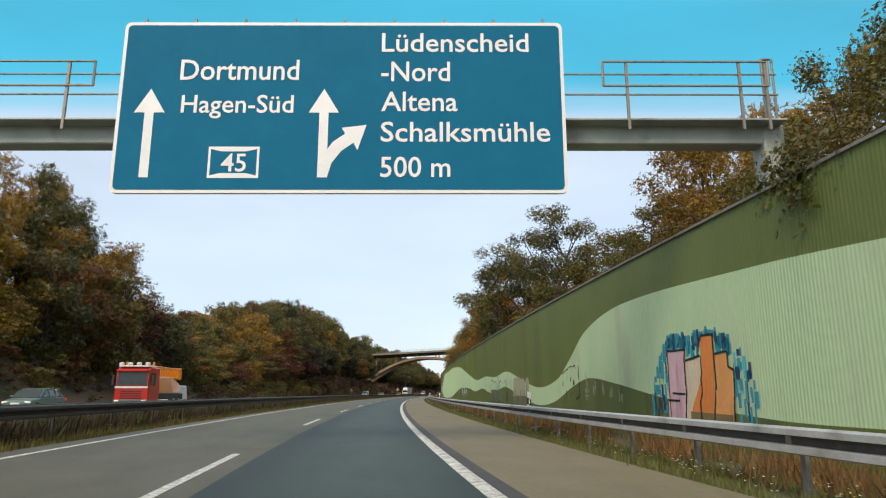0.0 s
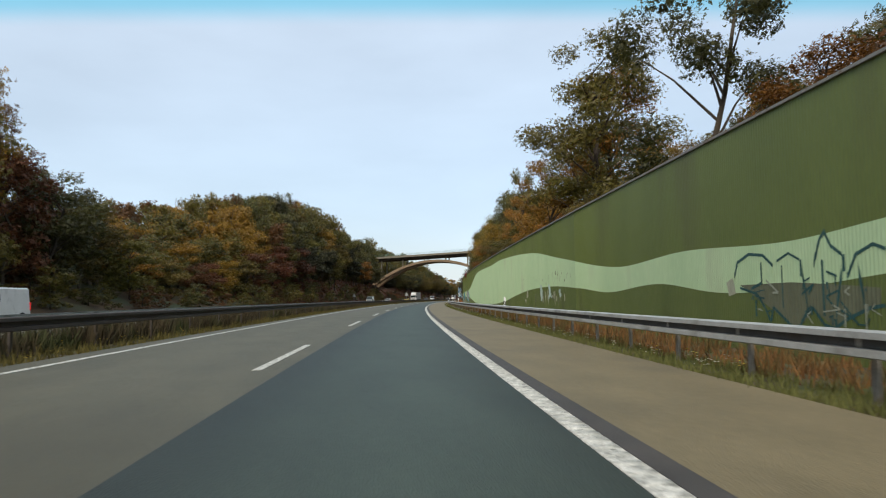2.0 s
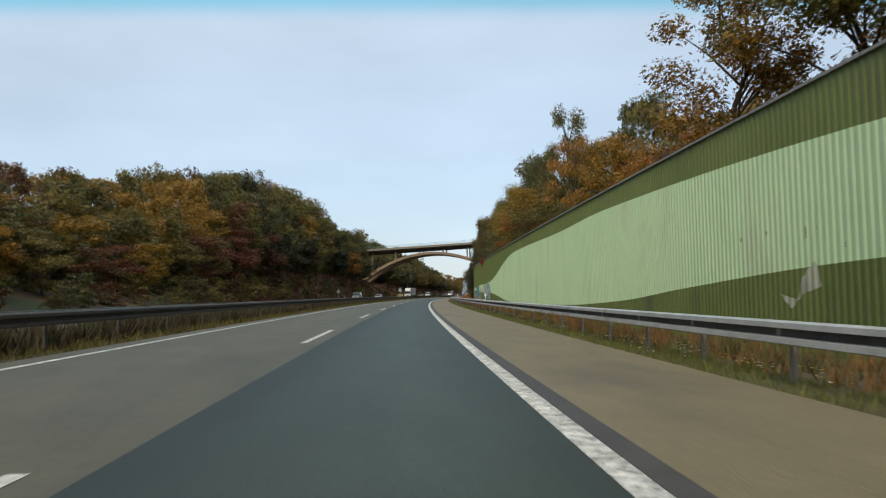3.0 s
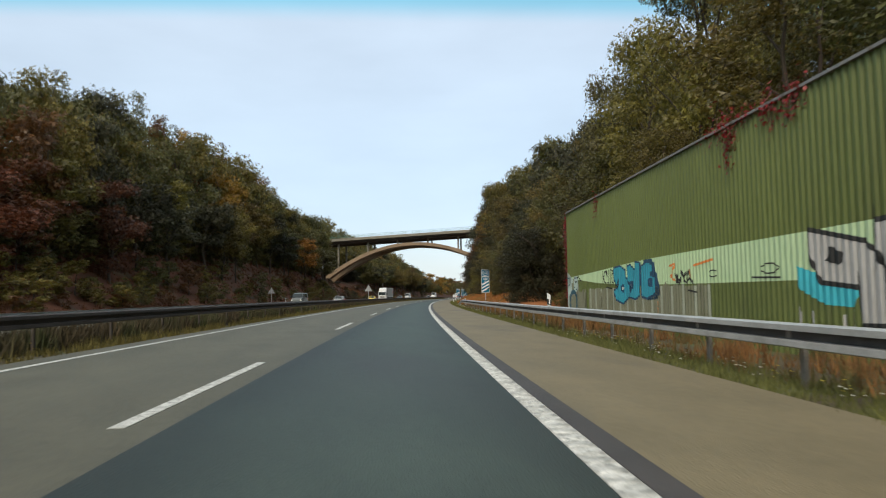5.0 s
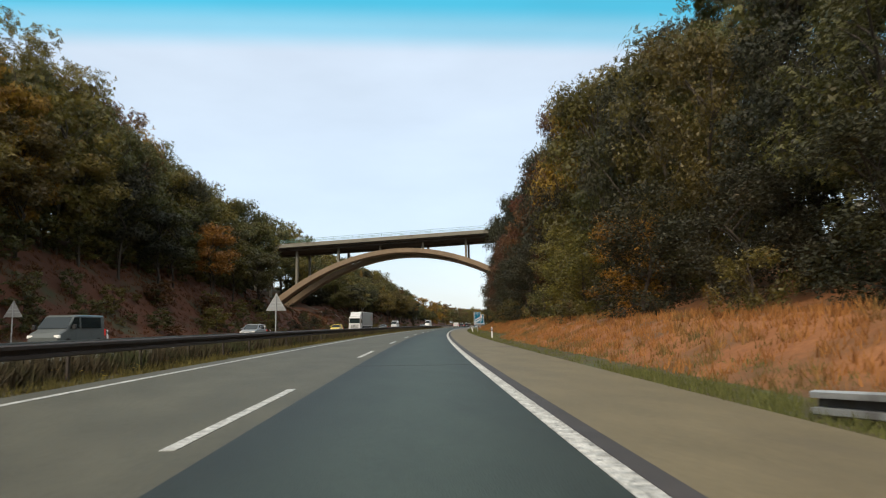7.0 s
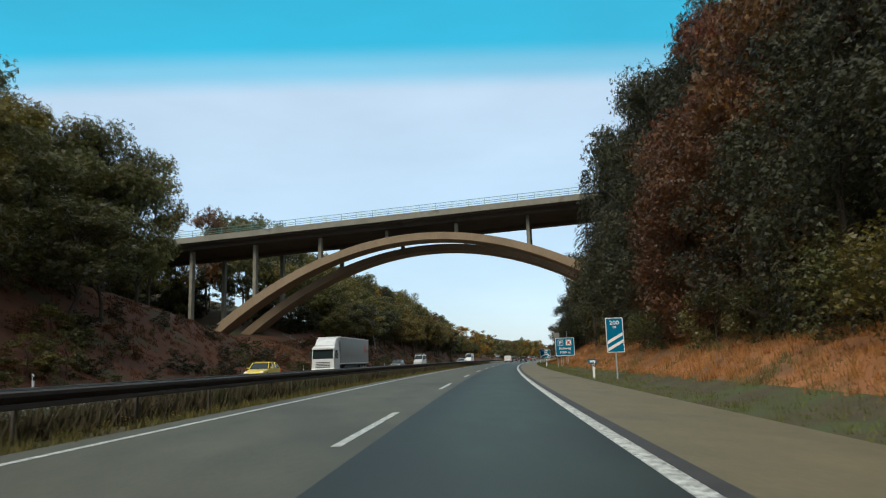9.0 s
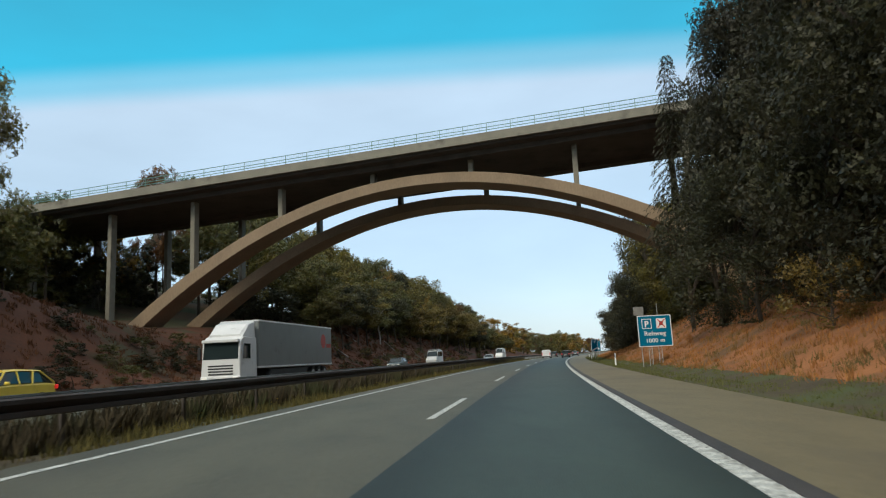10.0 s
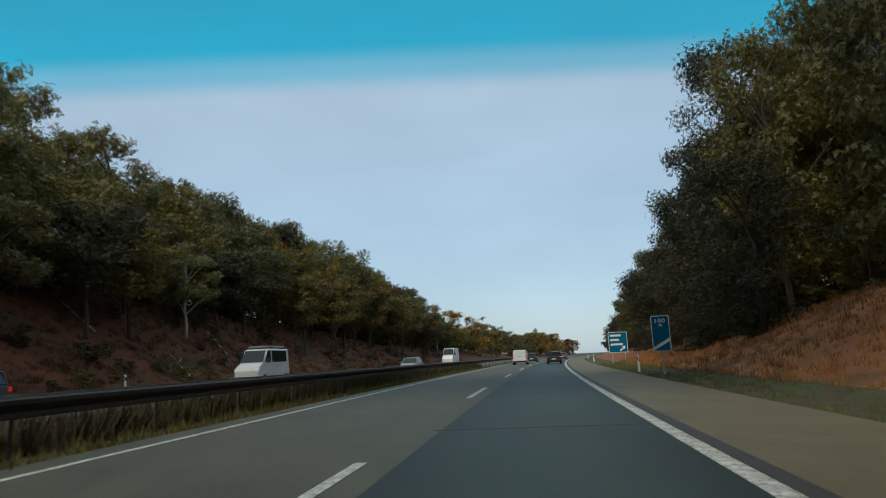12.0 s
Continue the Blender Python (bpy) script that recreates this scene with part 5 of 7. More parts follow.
    for pts in ([(174.37, 1.63), (173.43, 1.4), (172.53, 1.12), (172.67, 0.85), (173.47, 0.89), (174.25, 1.17)], [(170.5, 1.85), (169.93, 1.65), (169.84, 1.41), (170.54, 1.5)], [(168.65, 1.06), (168.19, 1.03), (168.2, 0.66), (168.61, 0.7)],
                [(167.12, 2.14), (166.61, 2.17), (166.33, 1.91), (165.95, 1.94), (165.72, 1.53), (165.79, 1.19), (166.14, 1.32), (166.32, 1.76), (166.6, 1.63), (167.04, 1.81)], [(166.56, 1.0), (165.82, 0.84), (165.82, 0.61), (166.39, 0.61)],
                [(165.55, 1.46), (165.36, 1.53), (165.17, 1.47), (165.21, 1.29), (165.41, 1.23), (165.57, 1.3)], [(170.42, 0.86), (169.6, 0.96), (169.59, 0.72), (170.36, 0.6)], [(172.5, 1.1), (171.8, 1.2), (171.8, 0.95), (172.4, 0.9)]):
        fill("cyan_cloud", big, shifted(pts, -0.7), SPRAY["cyan"], 1)
    for pts in ([(173.91, 2.29), (172.34, 1.95), (172.01, 1.7), (171.83, 1.37), (171.8, 0.57), (172.47, 0.55), (172.57, 1.19), (173.56, 1.29), (173.89, 1.79)],
                [(172.04, 2.26), (171.29, 2.28), (170.52, 2.05), (170.53, 1.58), (169.8, 1.33), (169.76, 0.96), (170.33, 0.87), (170.61, 1.07), (170.62, 0.56), (171.2, 0.54), (171.71, 1.37), (172.13, 1.72)],
                [(170.26, 2.21), (169.76, 2.34), (168.83, 2.09), (168.79, 1.73), (168.38, 1.54), (168.36, 1.13), (169.31, 0.76), (169.72, 1.4), (170.25, 1.8)],
                [(168.73, 2.11), (168.14, 2.04), (167.97, 1.81), (167.92, 1.56), (168.3, 1.23), (168.43, 1.51), (168.77, 1.7)],
                [(167.94, 2.13), (167.34, 2.12), (167.01, 1.74), (166.7, 1.27), (166.49, 0.62), (167.99, 0.66), (167.77, 1.29), (167.95, 1.59)],
                [(167.01, 1.74), (166.61, 1.6), (166.29, 1.77), (166.26, 1.44), (165.76, 1.09), (165.24, 0.65), (166.57, 1.08), (166.76, 1.33)]):
        fill("white_letter", big, shifted(pts, -0.7), SPRAY["silver"], 2)
        spray("outline", big, stroke(shifted(pts + pts[:1], -0.7), 0.09), SPRAY["ink"], 3)
    for pts in ([(173.25, 1.94), (172.92, 1.79), (172.98, 1.57), (173.4, 1.67)], [(171.22, 1.97), (170.89, 1.9), (170.95, 1.66), (171.28, 1.73)], [(169.37, 2.09), (169.06, 2.0), (169.14, 1.86), (169.43, 1.95)], [(168.47, 1.96), (168.35, 1.88), (168.39, 1.75), (168.54, 1.8)]):
        fill("dark_counter", big, shifted(pts, -0.7), SPRAY["ink"], 3)
    for i in range(16):
        s = r.uniform(165.6, 174)
        spray("drip", big, [slab(s, s + 0.05, r.uniform(0.3, 0.45), r.uniform(0.6, 0.85))], SPRAY["pink" if i % 3 == 0 else "silver"], 2)
    blue = thing("graffiti", Matrix(), "three rounded teal letters with dark outlines", "graffiti", "graffiti on the barrier")
    fill("shadow", blue, shifted([(181.3, 2.2), (180.7, 2.2), (180.35, 2.02), (180.3, 1.78), (180.1, 1.55), (180.05, 1.1), (180.3, 0.95), (181.0, 0.92), (181.6, 0.98)], 0.8), SPRAY["navy"], 1)
    for pts in ([(184.58, 2.08), (183.75, 2.11), (183.26, 1.96), (183.24, 1.77), (182.97, 1.57), (182.76, 1.34), (182.86, 1.01), (183.53, 0.78), (184.4, 0.93), (184.6, 1.25), (184.14, 1.37), (184.53, 1.62)],
                [(183.08, 2.06), (182.69, 2.11), (182.26, 1.94), (182.16, 2.18), (181.69, 2.13), (181.71, 1.39), (181.85, 1.05), (182.21, 0.94), (182.79, 1.01), (182.65, 1.34), (182.97, 1.57)],
                [(181.5, 2.03), (180.99, 2.14), (180.64, 2.03), (180.55, 1.83), (180.84, 1.72), (180.45, 1.64), (180.31, 1.35), (180.5, 1.08), (181.09, 0.98), (181.65, 1.04), (181.65, 1.52), (181.57, 1.9)]):
        fill("teal_letter", blue, shifted(pts, 0.8), SPRAY["teal"], 2)
        spray("outline", blue, stroke(shifted(pts + pts[:1], 0.8), 0.06), SPRAY["navy"], 3)
    for c, z in ((183.53, 1.32), (182.6, 1.42), (180.78, 1.47)):
        spray("dark_counter", blue, [blob(c + 0.8, 0.22, z, 0.15)], SPRAY["navy"], 3)
        spray("white_eye", blue, [blob(c + 0.8, 0.07, z, 0.06)], SPRAY["chalk"], 4)
    scraps = thing("graffiti", Matrix(), "grey-white washed paint with small black scribbles", "graffiti", "graffiti on the barrier")
    wash = []
    for i in range(46):
        s = r.uniform(177, 199.5)
        wash.append(slab(s, s + r.uniform(0.06, 0.3), r.uniform(0.3, 0.6), r.uniform(1.0, 1.4 if s < 190 else 2.1), 0, 0.15))
    r2 = random.Random(8)
    for k in range(5):
        spray("grey_wash", scraps, [slab(189.6 + 2.1 * k, 189.6 + 2.1 * k + 2.1, 0.2, 1.5 + r2.uniform(-0.2, 0.2), 0, 0.22)], SPRAY["haze"], 1)
    for piece in wash[::3]:
        spray("white_streak", scraps, [piece], SPRAY["haze"], 2)
    for pts in ([(200.2, 1.8), (199.15, 2.1), (197.5, 2.25), (196.9, 1.85), (197.4, 1.3), (197.0, 0.8), (199.0, 0.6), (200.3, 0.45)],
                [(193.2, 2.2), (192.55, 2.09), (191.76, 1.81), (191.82, 1.15), (192.38, 1.15), (192.65, 0.99), (192.52, 0.56), (193.6, 0.52), (193.35, 1.11), (193.35, 1.69)]):
        fill("pale_patch", scraps, pts, SPRAY["ice"], 2)
    for i in range(46):
        s = r.uniform(189.8, 200.2) if i < 30 else r.choice((204.2, 207.3, 209.2)) + r.uniform(-0.9, 0.9)
        top = 2.05 - 0.35 * abs(math.sin((s - 191.2) * 1.25)) + r.uniform(-0.35, 0.15)
        low = r.uniform(0.35, 1.3)
        if top > low + 0.1:
            spray("pale_streak", scraps, [slab(s, s + r.uniform(0.03, 0.13), low, top)], SPRAY["haze" if i % 3 else "chalk"], 3)
    for c, w, z, h in ((199.0, 0.7, 1.35, 0.45), (192.7, 0.5, 1.75, 0.3), (191.2, 0.45, 1.6, 0.35), (196.6, 0.6, 1.5, 0.45)):
        spray("pale_letter", scraps, [blob(c, w, z, h)], SPRAY["ice"], 2)
        pts = [(c + w * r.uniform(0.3, 1.0) * math.cos(radians(a)), z + h * r.uniform(0.4, 1.0) * math.sin(radians(a))) for a in range(-40, 300, 34)]
        spray("letter_outline", scraps, stroke(pts, 0.05), SPRAY["steel_blue"], 4)
    fill("blue_letter", scraps, [(196.0, 2.1), (195.2, 2.0), (195.1, 1.05), (195.8, 0.99)], SPRAY["steel_blue"], 4)
    fill("white_letter", scraps, [(205.1, 2.0), (203.6, 2.05), (202.8, 0.6), (205.3, 0.5)], SPRAY["chalk"], 1)
    for pts in ([(205.0, 1.9), (204.9, 0.9), (204.3, 0.7), (204.2, 1.9), (205.0, 1.9)], [(203.9, 1.9), (203.5, 1.3), (203.3, 0.7)]):
        spray("black_outline", scraps, stroke(pts, 0.09), SPRAY["ink"], 4)
    fill("pink_smudge", scraps, [(205.2, 2.2), (203.7, 2.4), (203.6, 2.1), (205.1, 2.0)], SPRAY["pink"], 2)
    fill("grey_letter", scraps, [(210.1, 2.0), (206.1, 1.9), (206.3, 0.5), (210.4, 0.6)], SPRAY["silver"], 1)
    for pts, hue in (([(210.1, 2.3), (208.9, 2.25), (208.8, 1.9), (210.1, 1.95)], "orange"), ([(209.3, 2.1), (208.5, 2.0), (208.9, 1.5), (209.5, 1.6)], "teal"), ([(207.4, 2.1), (206.6, 2.0), (206.8, 1.5), (207.3, 1.6)], "amber"), ([(208.2, 1.4), (207.6, 1.3), (207.8, 0.7), (208.3, 0.9)], "grime")):
        fill("colour_patch", scraps, pts, SPRAY[hue], 3)
    spray("arch_outline", scraps, ring(191.7, 0.8, 0.75, 0.6, 0.2), SPRAY["steel_blue"], 4)
    # a scrawled tag of four plain letters
    for pts in ([(186.8, 1.5), (186.78, 2.02)], [(186.45, 2.0), (186.75, 1.75), (186.4, 1.5)], [(186.3, 2.0), (186.2, 1.55), (185.95, 1.55), (185.9, 2.03)], [(185.75, 1.45), (185.7, 2.03), (185.4, 1.95), (185.68, 1.72), (185.35, 1.42)],
                [(185.25, 2.0), (185.15, 1.45), (184.9, 1.4), (184.8, 1.98)], [(186.3, 1.38), (185.6, 1.33)], [(179.5, 1.4), (179.45, 1.65), (179.2, 1.4)], [(179.1, 1.7), (179.0, 1.42), (178.85, 1.7)], [(178.8, 1.4), (178.65, 1.75), (178.45, 1.38)], [(178.7, 1.2), (178.2, 1.15)]):
        spray("tag_stroke", scraps, stroke(pts, 0.045), SPRAY["ink"], 4)
    for pts in ([(180.05, 1.9), (179.6, 1.95), (179.9, 1.6), (179.65, 1.5)], [(178.3, 1.85), (177.2, 1.95)], [(181.0, 0.9), (180.95, 0.5)], [(178.6, 1.75), (178.5, 1.55)]):
        spray("orange_stroke", scraps, stroke(pts, 0.06), SPRAY["orange"], 3)
    for i in range(58):
        s = 177.4 + i * 0.2
        spray("grey_wash", scraps, [slab(s, s + 0.14, 0.3, 1.36 + r.uniform(-0.05, 0.01))], SPRAY["haze" if i % 4 else "grime"], 1)
    for shapes in (ring(174.6, 0.35, 1.62, 0.12, 0.03), stroke([(175.3, 1.45), (174.2, 1.42)], 0.04), stroke([(179.6, 1.7), (179.3, 1.4), (179.2, 1.75), (178.8, 1.35), (178.6, 1.6)], 0.04), ring(177.2, 0.2, 1.6, 0.1, 0.03), stroke([(191.5, 1.9), (191.2, 1.6), (190.8, 1.95), (190.2, 1.7)], 0.05),):
        spray("scribble", scraps, shapes, SPRAY["ink"], 3)


build_graffiti()


# ======== creeper and bush over the barrier ========
def creeper(name, label, spots, colour, leaf=0.09, seed=3):
    g = np.random.default_rng(seed)
    pts = []
    for s, l, z, rs, rz, n in spots:
        a = g.normal(size=(n, 3)) * np.array([rs, 0.10, rz]) * 0.5
        pts.append(np.stack([s + a[:, 0], l + a[:, 1], z + a[:, 2]], 1))
    pts = np.concatenate(pts)
    mid = np.array([at(float(a), float(b), float(max(c, 0.0))) for a, b, c in pts])
    n = len(mid)
    face = g.normal(size=(n, 3)) * 0.6 + np.array(at(150, -1, 0.4) - at(150, 0, 0))
    face /= np.linalg.norm(face, axis=1)[:, None]
    u = np.cross(face, g.normal(size=(n, 3)))
    u /= np.linalg.norm(u, axis=1)[:, None]
    v = np.cross(face, u)
    k = leaf * g.uniform(0.6, 1.3, n)[:, None]
    p = np.stack([mid - u * k, mid - v * k * 0.7, mid + u * k, mid + v * k * 0.7], 1)
    t = thing(name, Matrix(), label, "creeper")
    part("leaves", raw_mesh("leaves", p.reshape(-1, 3), np.arange(n * 4).reshape(-1, 4), LEAF[colour]), None, t)
    for s, l, z, rs, rz, c in spots[::4]:
        stem = tube(at(s, l + 0.02, max(z - rz, 0)), at(s + rs * 0.2, l + 0.02, z + rz * 0.6), 0.012, 0.006, 4)
        part("stem", stem, M_BARK, t)


# curtains of creeper: station at the top and at the foot, top, foot, half-width
vine = []
for s1, s0, z1, z0, rs in ((197.2, 197.3, 5.0, 4.5, 0.35), (197.7, 197.8, 5.0, 3.8, 0.4), (198.6, 198.8, 5.0, 4.3, 0.5), (199.4, 199.6, 5.05, 3.6, 0.5), (200.3, 200.7, 5.05, 0.7, 0.5), (201.2, 201.4, 5.1, 0.6, 0.55),
                           (202.2, 202.1, 5.1, 0.6, 0.55), (203.1, 202.8, 5.1, 0.7, 0.55), (204.0, 203.3, 5.1, 1.4, 0.5), (204.8, 203.8, 5.05, 1.0, 0.4), (207.4, 205.9, 5.05, 1.8, 0.45), (208.0, 206.6, 5.0, 3.0, 0.35),
                           (210.5, 211.0, 5.0, 1.5, 0.5), (211.5, 211.8, 5.1, 1.6, 0.55), (212.5, 212.6, 5.15, 1.7, 0.55), (213.5, 213.4, 5.2, 1.7, 0.55), (214.5, 214.0, 5.2, 1.9, 0.55), (215.4, 214.8, 5.2, 2.1, 0.5), (216.0, 215.4, 5.0, 3.0, 0.4)):
    z = z1
    while z > z0:
        s = s0 + (s1 - s0) * (z - z0) / (z1 - z0)
        vine.append((s + 0.15 * math.sin(7 * z), float(wall_line(s)) - 0.06, z, rs * 1.5, 0.5, 230))
        z -= 0.35
vine.append((187.4, WALL_L - 0.05, 4.75, 0.25, 0.45, 90))
vine.append((176.5, WALL_L - 0.02, 5.0, 0.9, 0.5, 160))
for s, z, rs, rz, n in ((176.0, 4.8, 0.4, 0.45, 170), (176.1, 4.4, 0.2, 0.5, 80), (175.2, 4.98, 0.4, 0.2, 60), (174.2, 4.9, 0.45, 0.4, 170), (173.4, 4.85, 0.4, 0.45, 160)):
    vine.append((s, WALL_L - 0.03, z, rs, rz, n))
creeper("creeper", "crimson virginia creeper hanging over the barrier's end", vine, "red", 0.055)
creeper("creeper", "dark green ivy bush spilling over the barrier's top", [(44.6, WALL_L, 5.2, 1.3, 0.55, 700), (44.2, WALL_L - 0.1, 4.75, 0.5, 0.7, 250), (45.6, WALL_L + 0.2, 5.1, 0.7, 0.3, 200)], "green", 0.08, 4)


# ======== signs ========
def letters(parent, words, x, z, width, height, name="lettering", y=-0.012, material_of=None, bold=0.012):
    """Words as a part: left edge x, baseline z, width and height of the capitals given."""
    me = text_mesh(words, height, material_of or M_WHITE, name, bold=bold * height)
    xs = [v.co.x for v in me.vertices]
    k = width / (max(xs) - min(xs))
    me.transform(Matrix.Translation((x, y, z)) @ Matrix.Diagonal((k, 1, 1, 1)) @ Matrix.Translation((-min(xs), 0, 0)))
    return part(name, me, None, parent)


def plate(parent, name, w, h, material_of, x=0.0, z=0.0, y=0.0, r=0.05, depth=0.02, label=""):
    return part(name, extrude_outline(rounded(w, h, r), depth, m=Matrix.Translation((x, y, z))), material_of, parent, label)


def flat(parent, name, points, material_of, y=-0.012, label=""):
    return part(name, extrude_outline(points, 0.006, m=Matrix.Translation((0, y, 0))), material_of, parent, label)


def build_gantry():
    g = thing("sign_gantry", set_at(48.0, -0.52, -0.24, -5.8), "overhead motorway sign gantry in grey steel with walkway railings", "sign gantry")
    beam = block(-13.5, 10.2, 0.25, 0.75, 7.0, 7.5, 0.03)
    part("beam", beam, M_GANTRY, g)
    for x in (-8.7, 9.9):
        part("leg", block(x - 0.22, x + 0.22, 0.2, 0.8, -0.5, 7.5, 0.03), M_GANTRY, g)
    part("walkway", block(-13.4, 10.1, -0.15, 0.24, 7.42, 7.47, 0.01), M_GANTRY, g)
    for z in (8.05, 8.55):
        part("handrail", tube((-13.4, -0.12, z), (9.95, -0.12, z), 0.025, n=6), M_POST, g)
    for x0, x1 in ((5.95, 9.75), (-12.0, -5.7)):
        bm = tube((x0, -0.16, 8.85), (x1, -0.16, 8.85), 0.03, n=6)
        tube((x0, -0.16, 8.25), (x1, -0.16, 8.25), 0.03, n=6, bm=bm)
        tube((x0, -0.16, 8.25), (x0, -0.16, 8.85), 0.03, n=6, bm=bm)
        tube((x1, -0.16, 8.25), (x1, -0.16, 8.85), 0.03, n=6, bm=bm)
        part("railing_frame", bm, M_POST, g)
    for x in (-11.5, -9.0, -6.3, 6.5, 9.1, 9.7):
        part("railing_post", block(x - 0.03, x + 0.03, -0.16, -0.1, 7.2, 8.85), M_POST, g)
    bm = bmesh.new()
    for x in (9.85, 10.1):
        tube((x, 0.3, 7.4), (x, 0.3, 9.15), 0.03, n=6, bm=bm)
    tube((9.85, 0.3, 9.15), (10.1, 0.3, 9.15), 0.03, n=6, bm=bm)
    part("ladder", bm, M_POST, g)
    # the board itself
    panel = plate(g, "sign_panel", 10.05, 4.1, M_WHITE, 0, 7.70, -0.30, 0.14, 0.10, "white rim of the blue direction sign")
    def px(x):
        return (x - 598) * 0.01277
    def pz(y):
        return 9.75 - (y - 40) * 0.01393
    face_y = -0.31
    part("blue_face", extrude_outline(rounded(9.89, 3.94, 0.1), 0.012, m=Matrix.Translation((0, face_y, 7.70))), M_BLUE, panel)
    ink_y = face_y - 0.008
    for words, x0, x1, top, base in (("Dortmund", 311, 521, 108, 143), ("Hagen-Süd", 317, 514, 170, 200), ("Lüdenscheid", 667, 930, 60, 93), ("-Nord", 667, 789, 111, 145),
                                     ("Altena", 668, 802, 164, 197), ("Schalksmühle", 668, 963, 216, 249), ("500 m", 668, 789, 275, 308), ("45", 394, 437, 270, 299)):
        letters(panel, words, px(x0), pz(base), px(x1) - px(x0), pz(top) - pz(base), y=ink_y, bold=0.012)
    def shape(name, pts):
        part(name, extrude_outline([(px(x), pz(y)) for x, y in pts], 0.006, m=Matrix.Translation((0, ink_y, 0))), M_WHITE, panel)
    shape("arrow", [(254, 309), (254, 200), (235, 200), (262, 159), (289, 200), (270, 200), (270, 309)])
    shape("arrow", [(560, 309), (560, 200), (541, 200), (567, 159), (594, 200), (576, 200), (576, 262), (585, 250), (606, 236), (600, 226), (643, 221), (628, 264), (621, 251), (600, 265), (584, 285), (577, 309)])
    # number badge: a frame with notched sides
    def bar(x0, y0, x1, y1):
        part("badge_edge", extrude_outline([(px(x0), pz(y1)), (px(x1), pz(y1)), (px(x1), pz(y0)), (px(x0), pz(y0))], 0.006, m=Matrix.Translation((0, ink_y, 0))), M_WHITE, panel)
    bar(371, 258, 375, 310)
    bar(455, 258, 459, 310)
    for y0, k in ((258, 1), (306, -1)):
        shape("badge_edge", [(375, y0), (455, y0), (455, y0 + 4), (437, y0 + 4 + 4 * k), (393, y0 + 4 + 4 * k), (375, y0 + 4)] if k > 0 else [(375, y0 + 4), (375, y0), (393, y0 - 4), (437, y0 - 4), (455, y0), (455, y0 + 4)])
    for i in range(9):
        x = px(240 + i * 89.7)
        part("lamp_bracket", block(x - 0.03, x + 0.03, -0.28, -0.22, 9.74, 9.86, 0.01), M_POST, g)


build_gantry()


def pole(parent, x, z0, z1, r=0.035, y=0.06, name="pole"):
    return part(name, tube((x, y, z0), (x, y, z1), r, n=10), M_RAIL, parent)


def stripes(parent, n, w, z0, z1):
    """Slanted white bars of a countdown marker, rising to the right."""
    room = (z1 - z0) / 3.3
    for i in range(n):
        z = z0 + 0.06 + i * room
        flat(parent, "stripe", [(-w / 2 + 0.05, z), (w / 2 - 0.05, z + 0.42), (w / 2 - 0.05, z + 0.42 + room * 0.45), (-w / 2 + 0.05, z + room * 0.45)], M_WHITE)


def marker(s, l, top, count, label, turn=0.0, extra=False):
    """Exit countdown marker: a tall blue board on a pole."""
    base = float(land(s, l))
    t = thing("countdown_marker", set_at(s, l, base, turn), label, "road sign", "exit countdown markers")
    w, h = 0.86, 1.72
    z1 = top - base - (0.82 if extra else 0)
    z0 = z1 - h
    pole(t, 0, -0.3, top - base - 0.1, 0.04)
    body = plate(t, "board", w, h, M_WHITE, 0, (z0 + z1) / 2, 0, 0.05, 0.02, "white-rimmed board")
    part("blue_face", extrude_outline(rounded(w - 0.07, h - 0.07, 0.04), 0.008, m=Matrix.Translation((0, -0.005, (z0 + z1) / 2))), M_BLUE, body)
    letters(body, "%d00" % count, -0.24, z1 - 0.34, 0.48, 0.19, bold=0.012)
    letters(body, "m", -0.075, z1 - 0.52, 0.15, 0.16, bold=0.012)
    stripes(body, count, w, z0, z1 - 0.55)
    if extra:
        cap = plate(t, "number_board", w, 0.78, M_WHITE, 0, z1 + 0.42, 0, 0.05, 0.02)
        part("blue_face", extrude_outline(rounded(w - 0.07, 0.71, 0.04), 0.008, m=Matrix.Translation((0, -0.005, z1 + 0.42))), M_BLUE, cap)
        for r0, r1, m in ((0.31, 0.27, M_WHITE),):
            own = bmesh.new()
            a = [own.verts.new((r0 * math.cos(radians(i * 10)), -0.012, z1 + 0.42 + r0 * math.sin(radians(i * 10)))) for i in range(36)]
            b = [own.verts.new((r1 * math.cos(radians(i * 10)), -0.012, z1 + 0.42 + r1 * math.sin(radians(i * 10)))) for i in range(36)]
            for i in range(36):
                own.faces.new((a[i], a[(i + 1) % 36], b[(i + 1) % 36], b[i]))
            part("ring", own, m, cap)
        letters(cap, "13", -0.17, z1 + 0.30, 0.34, 0.25, bold=0.012)


marker(234.7, 7.72, 4.0, 3, "blue exit countdown marker with three white stripes and a number board", extra=True)
marker(336.2, 5.96, 2.97, 2, "blue exit countdown marker with two white stripes")
marker(433.5, 5.64, 2.75, 1, "blue exit countdown marker with one white stripe")


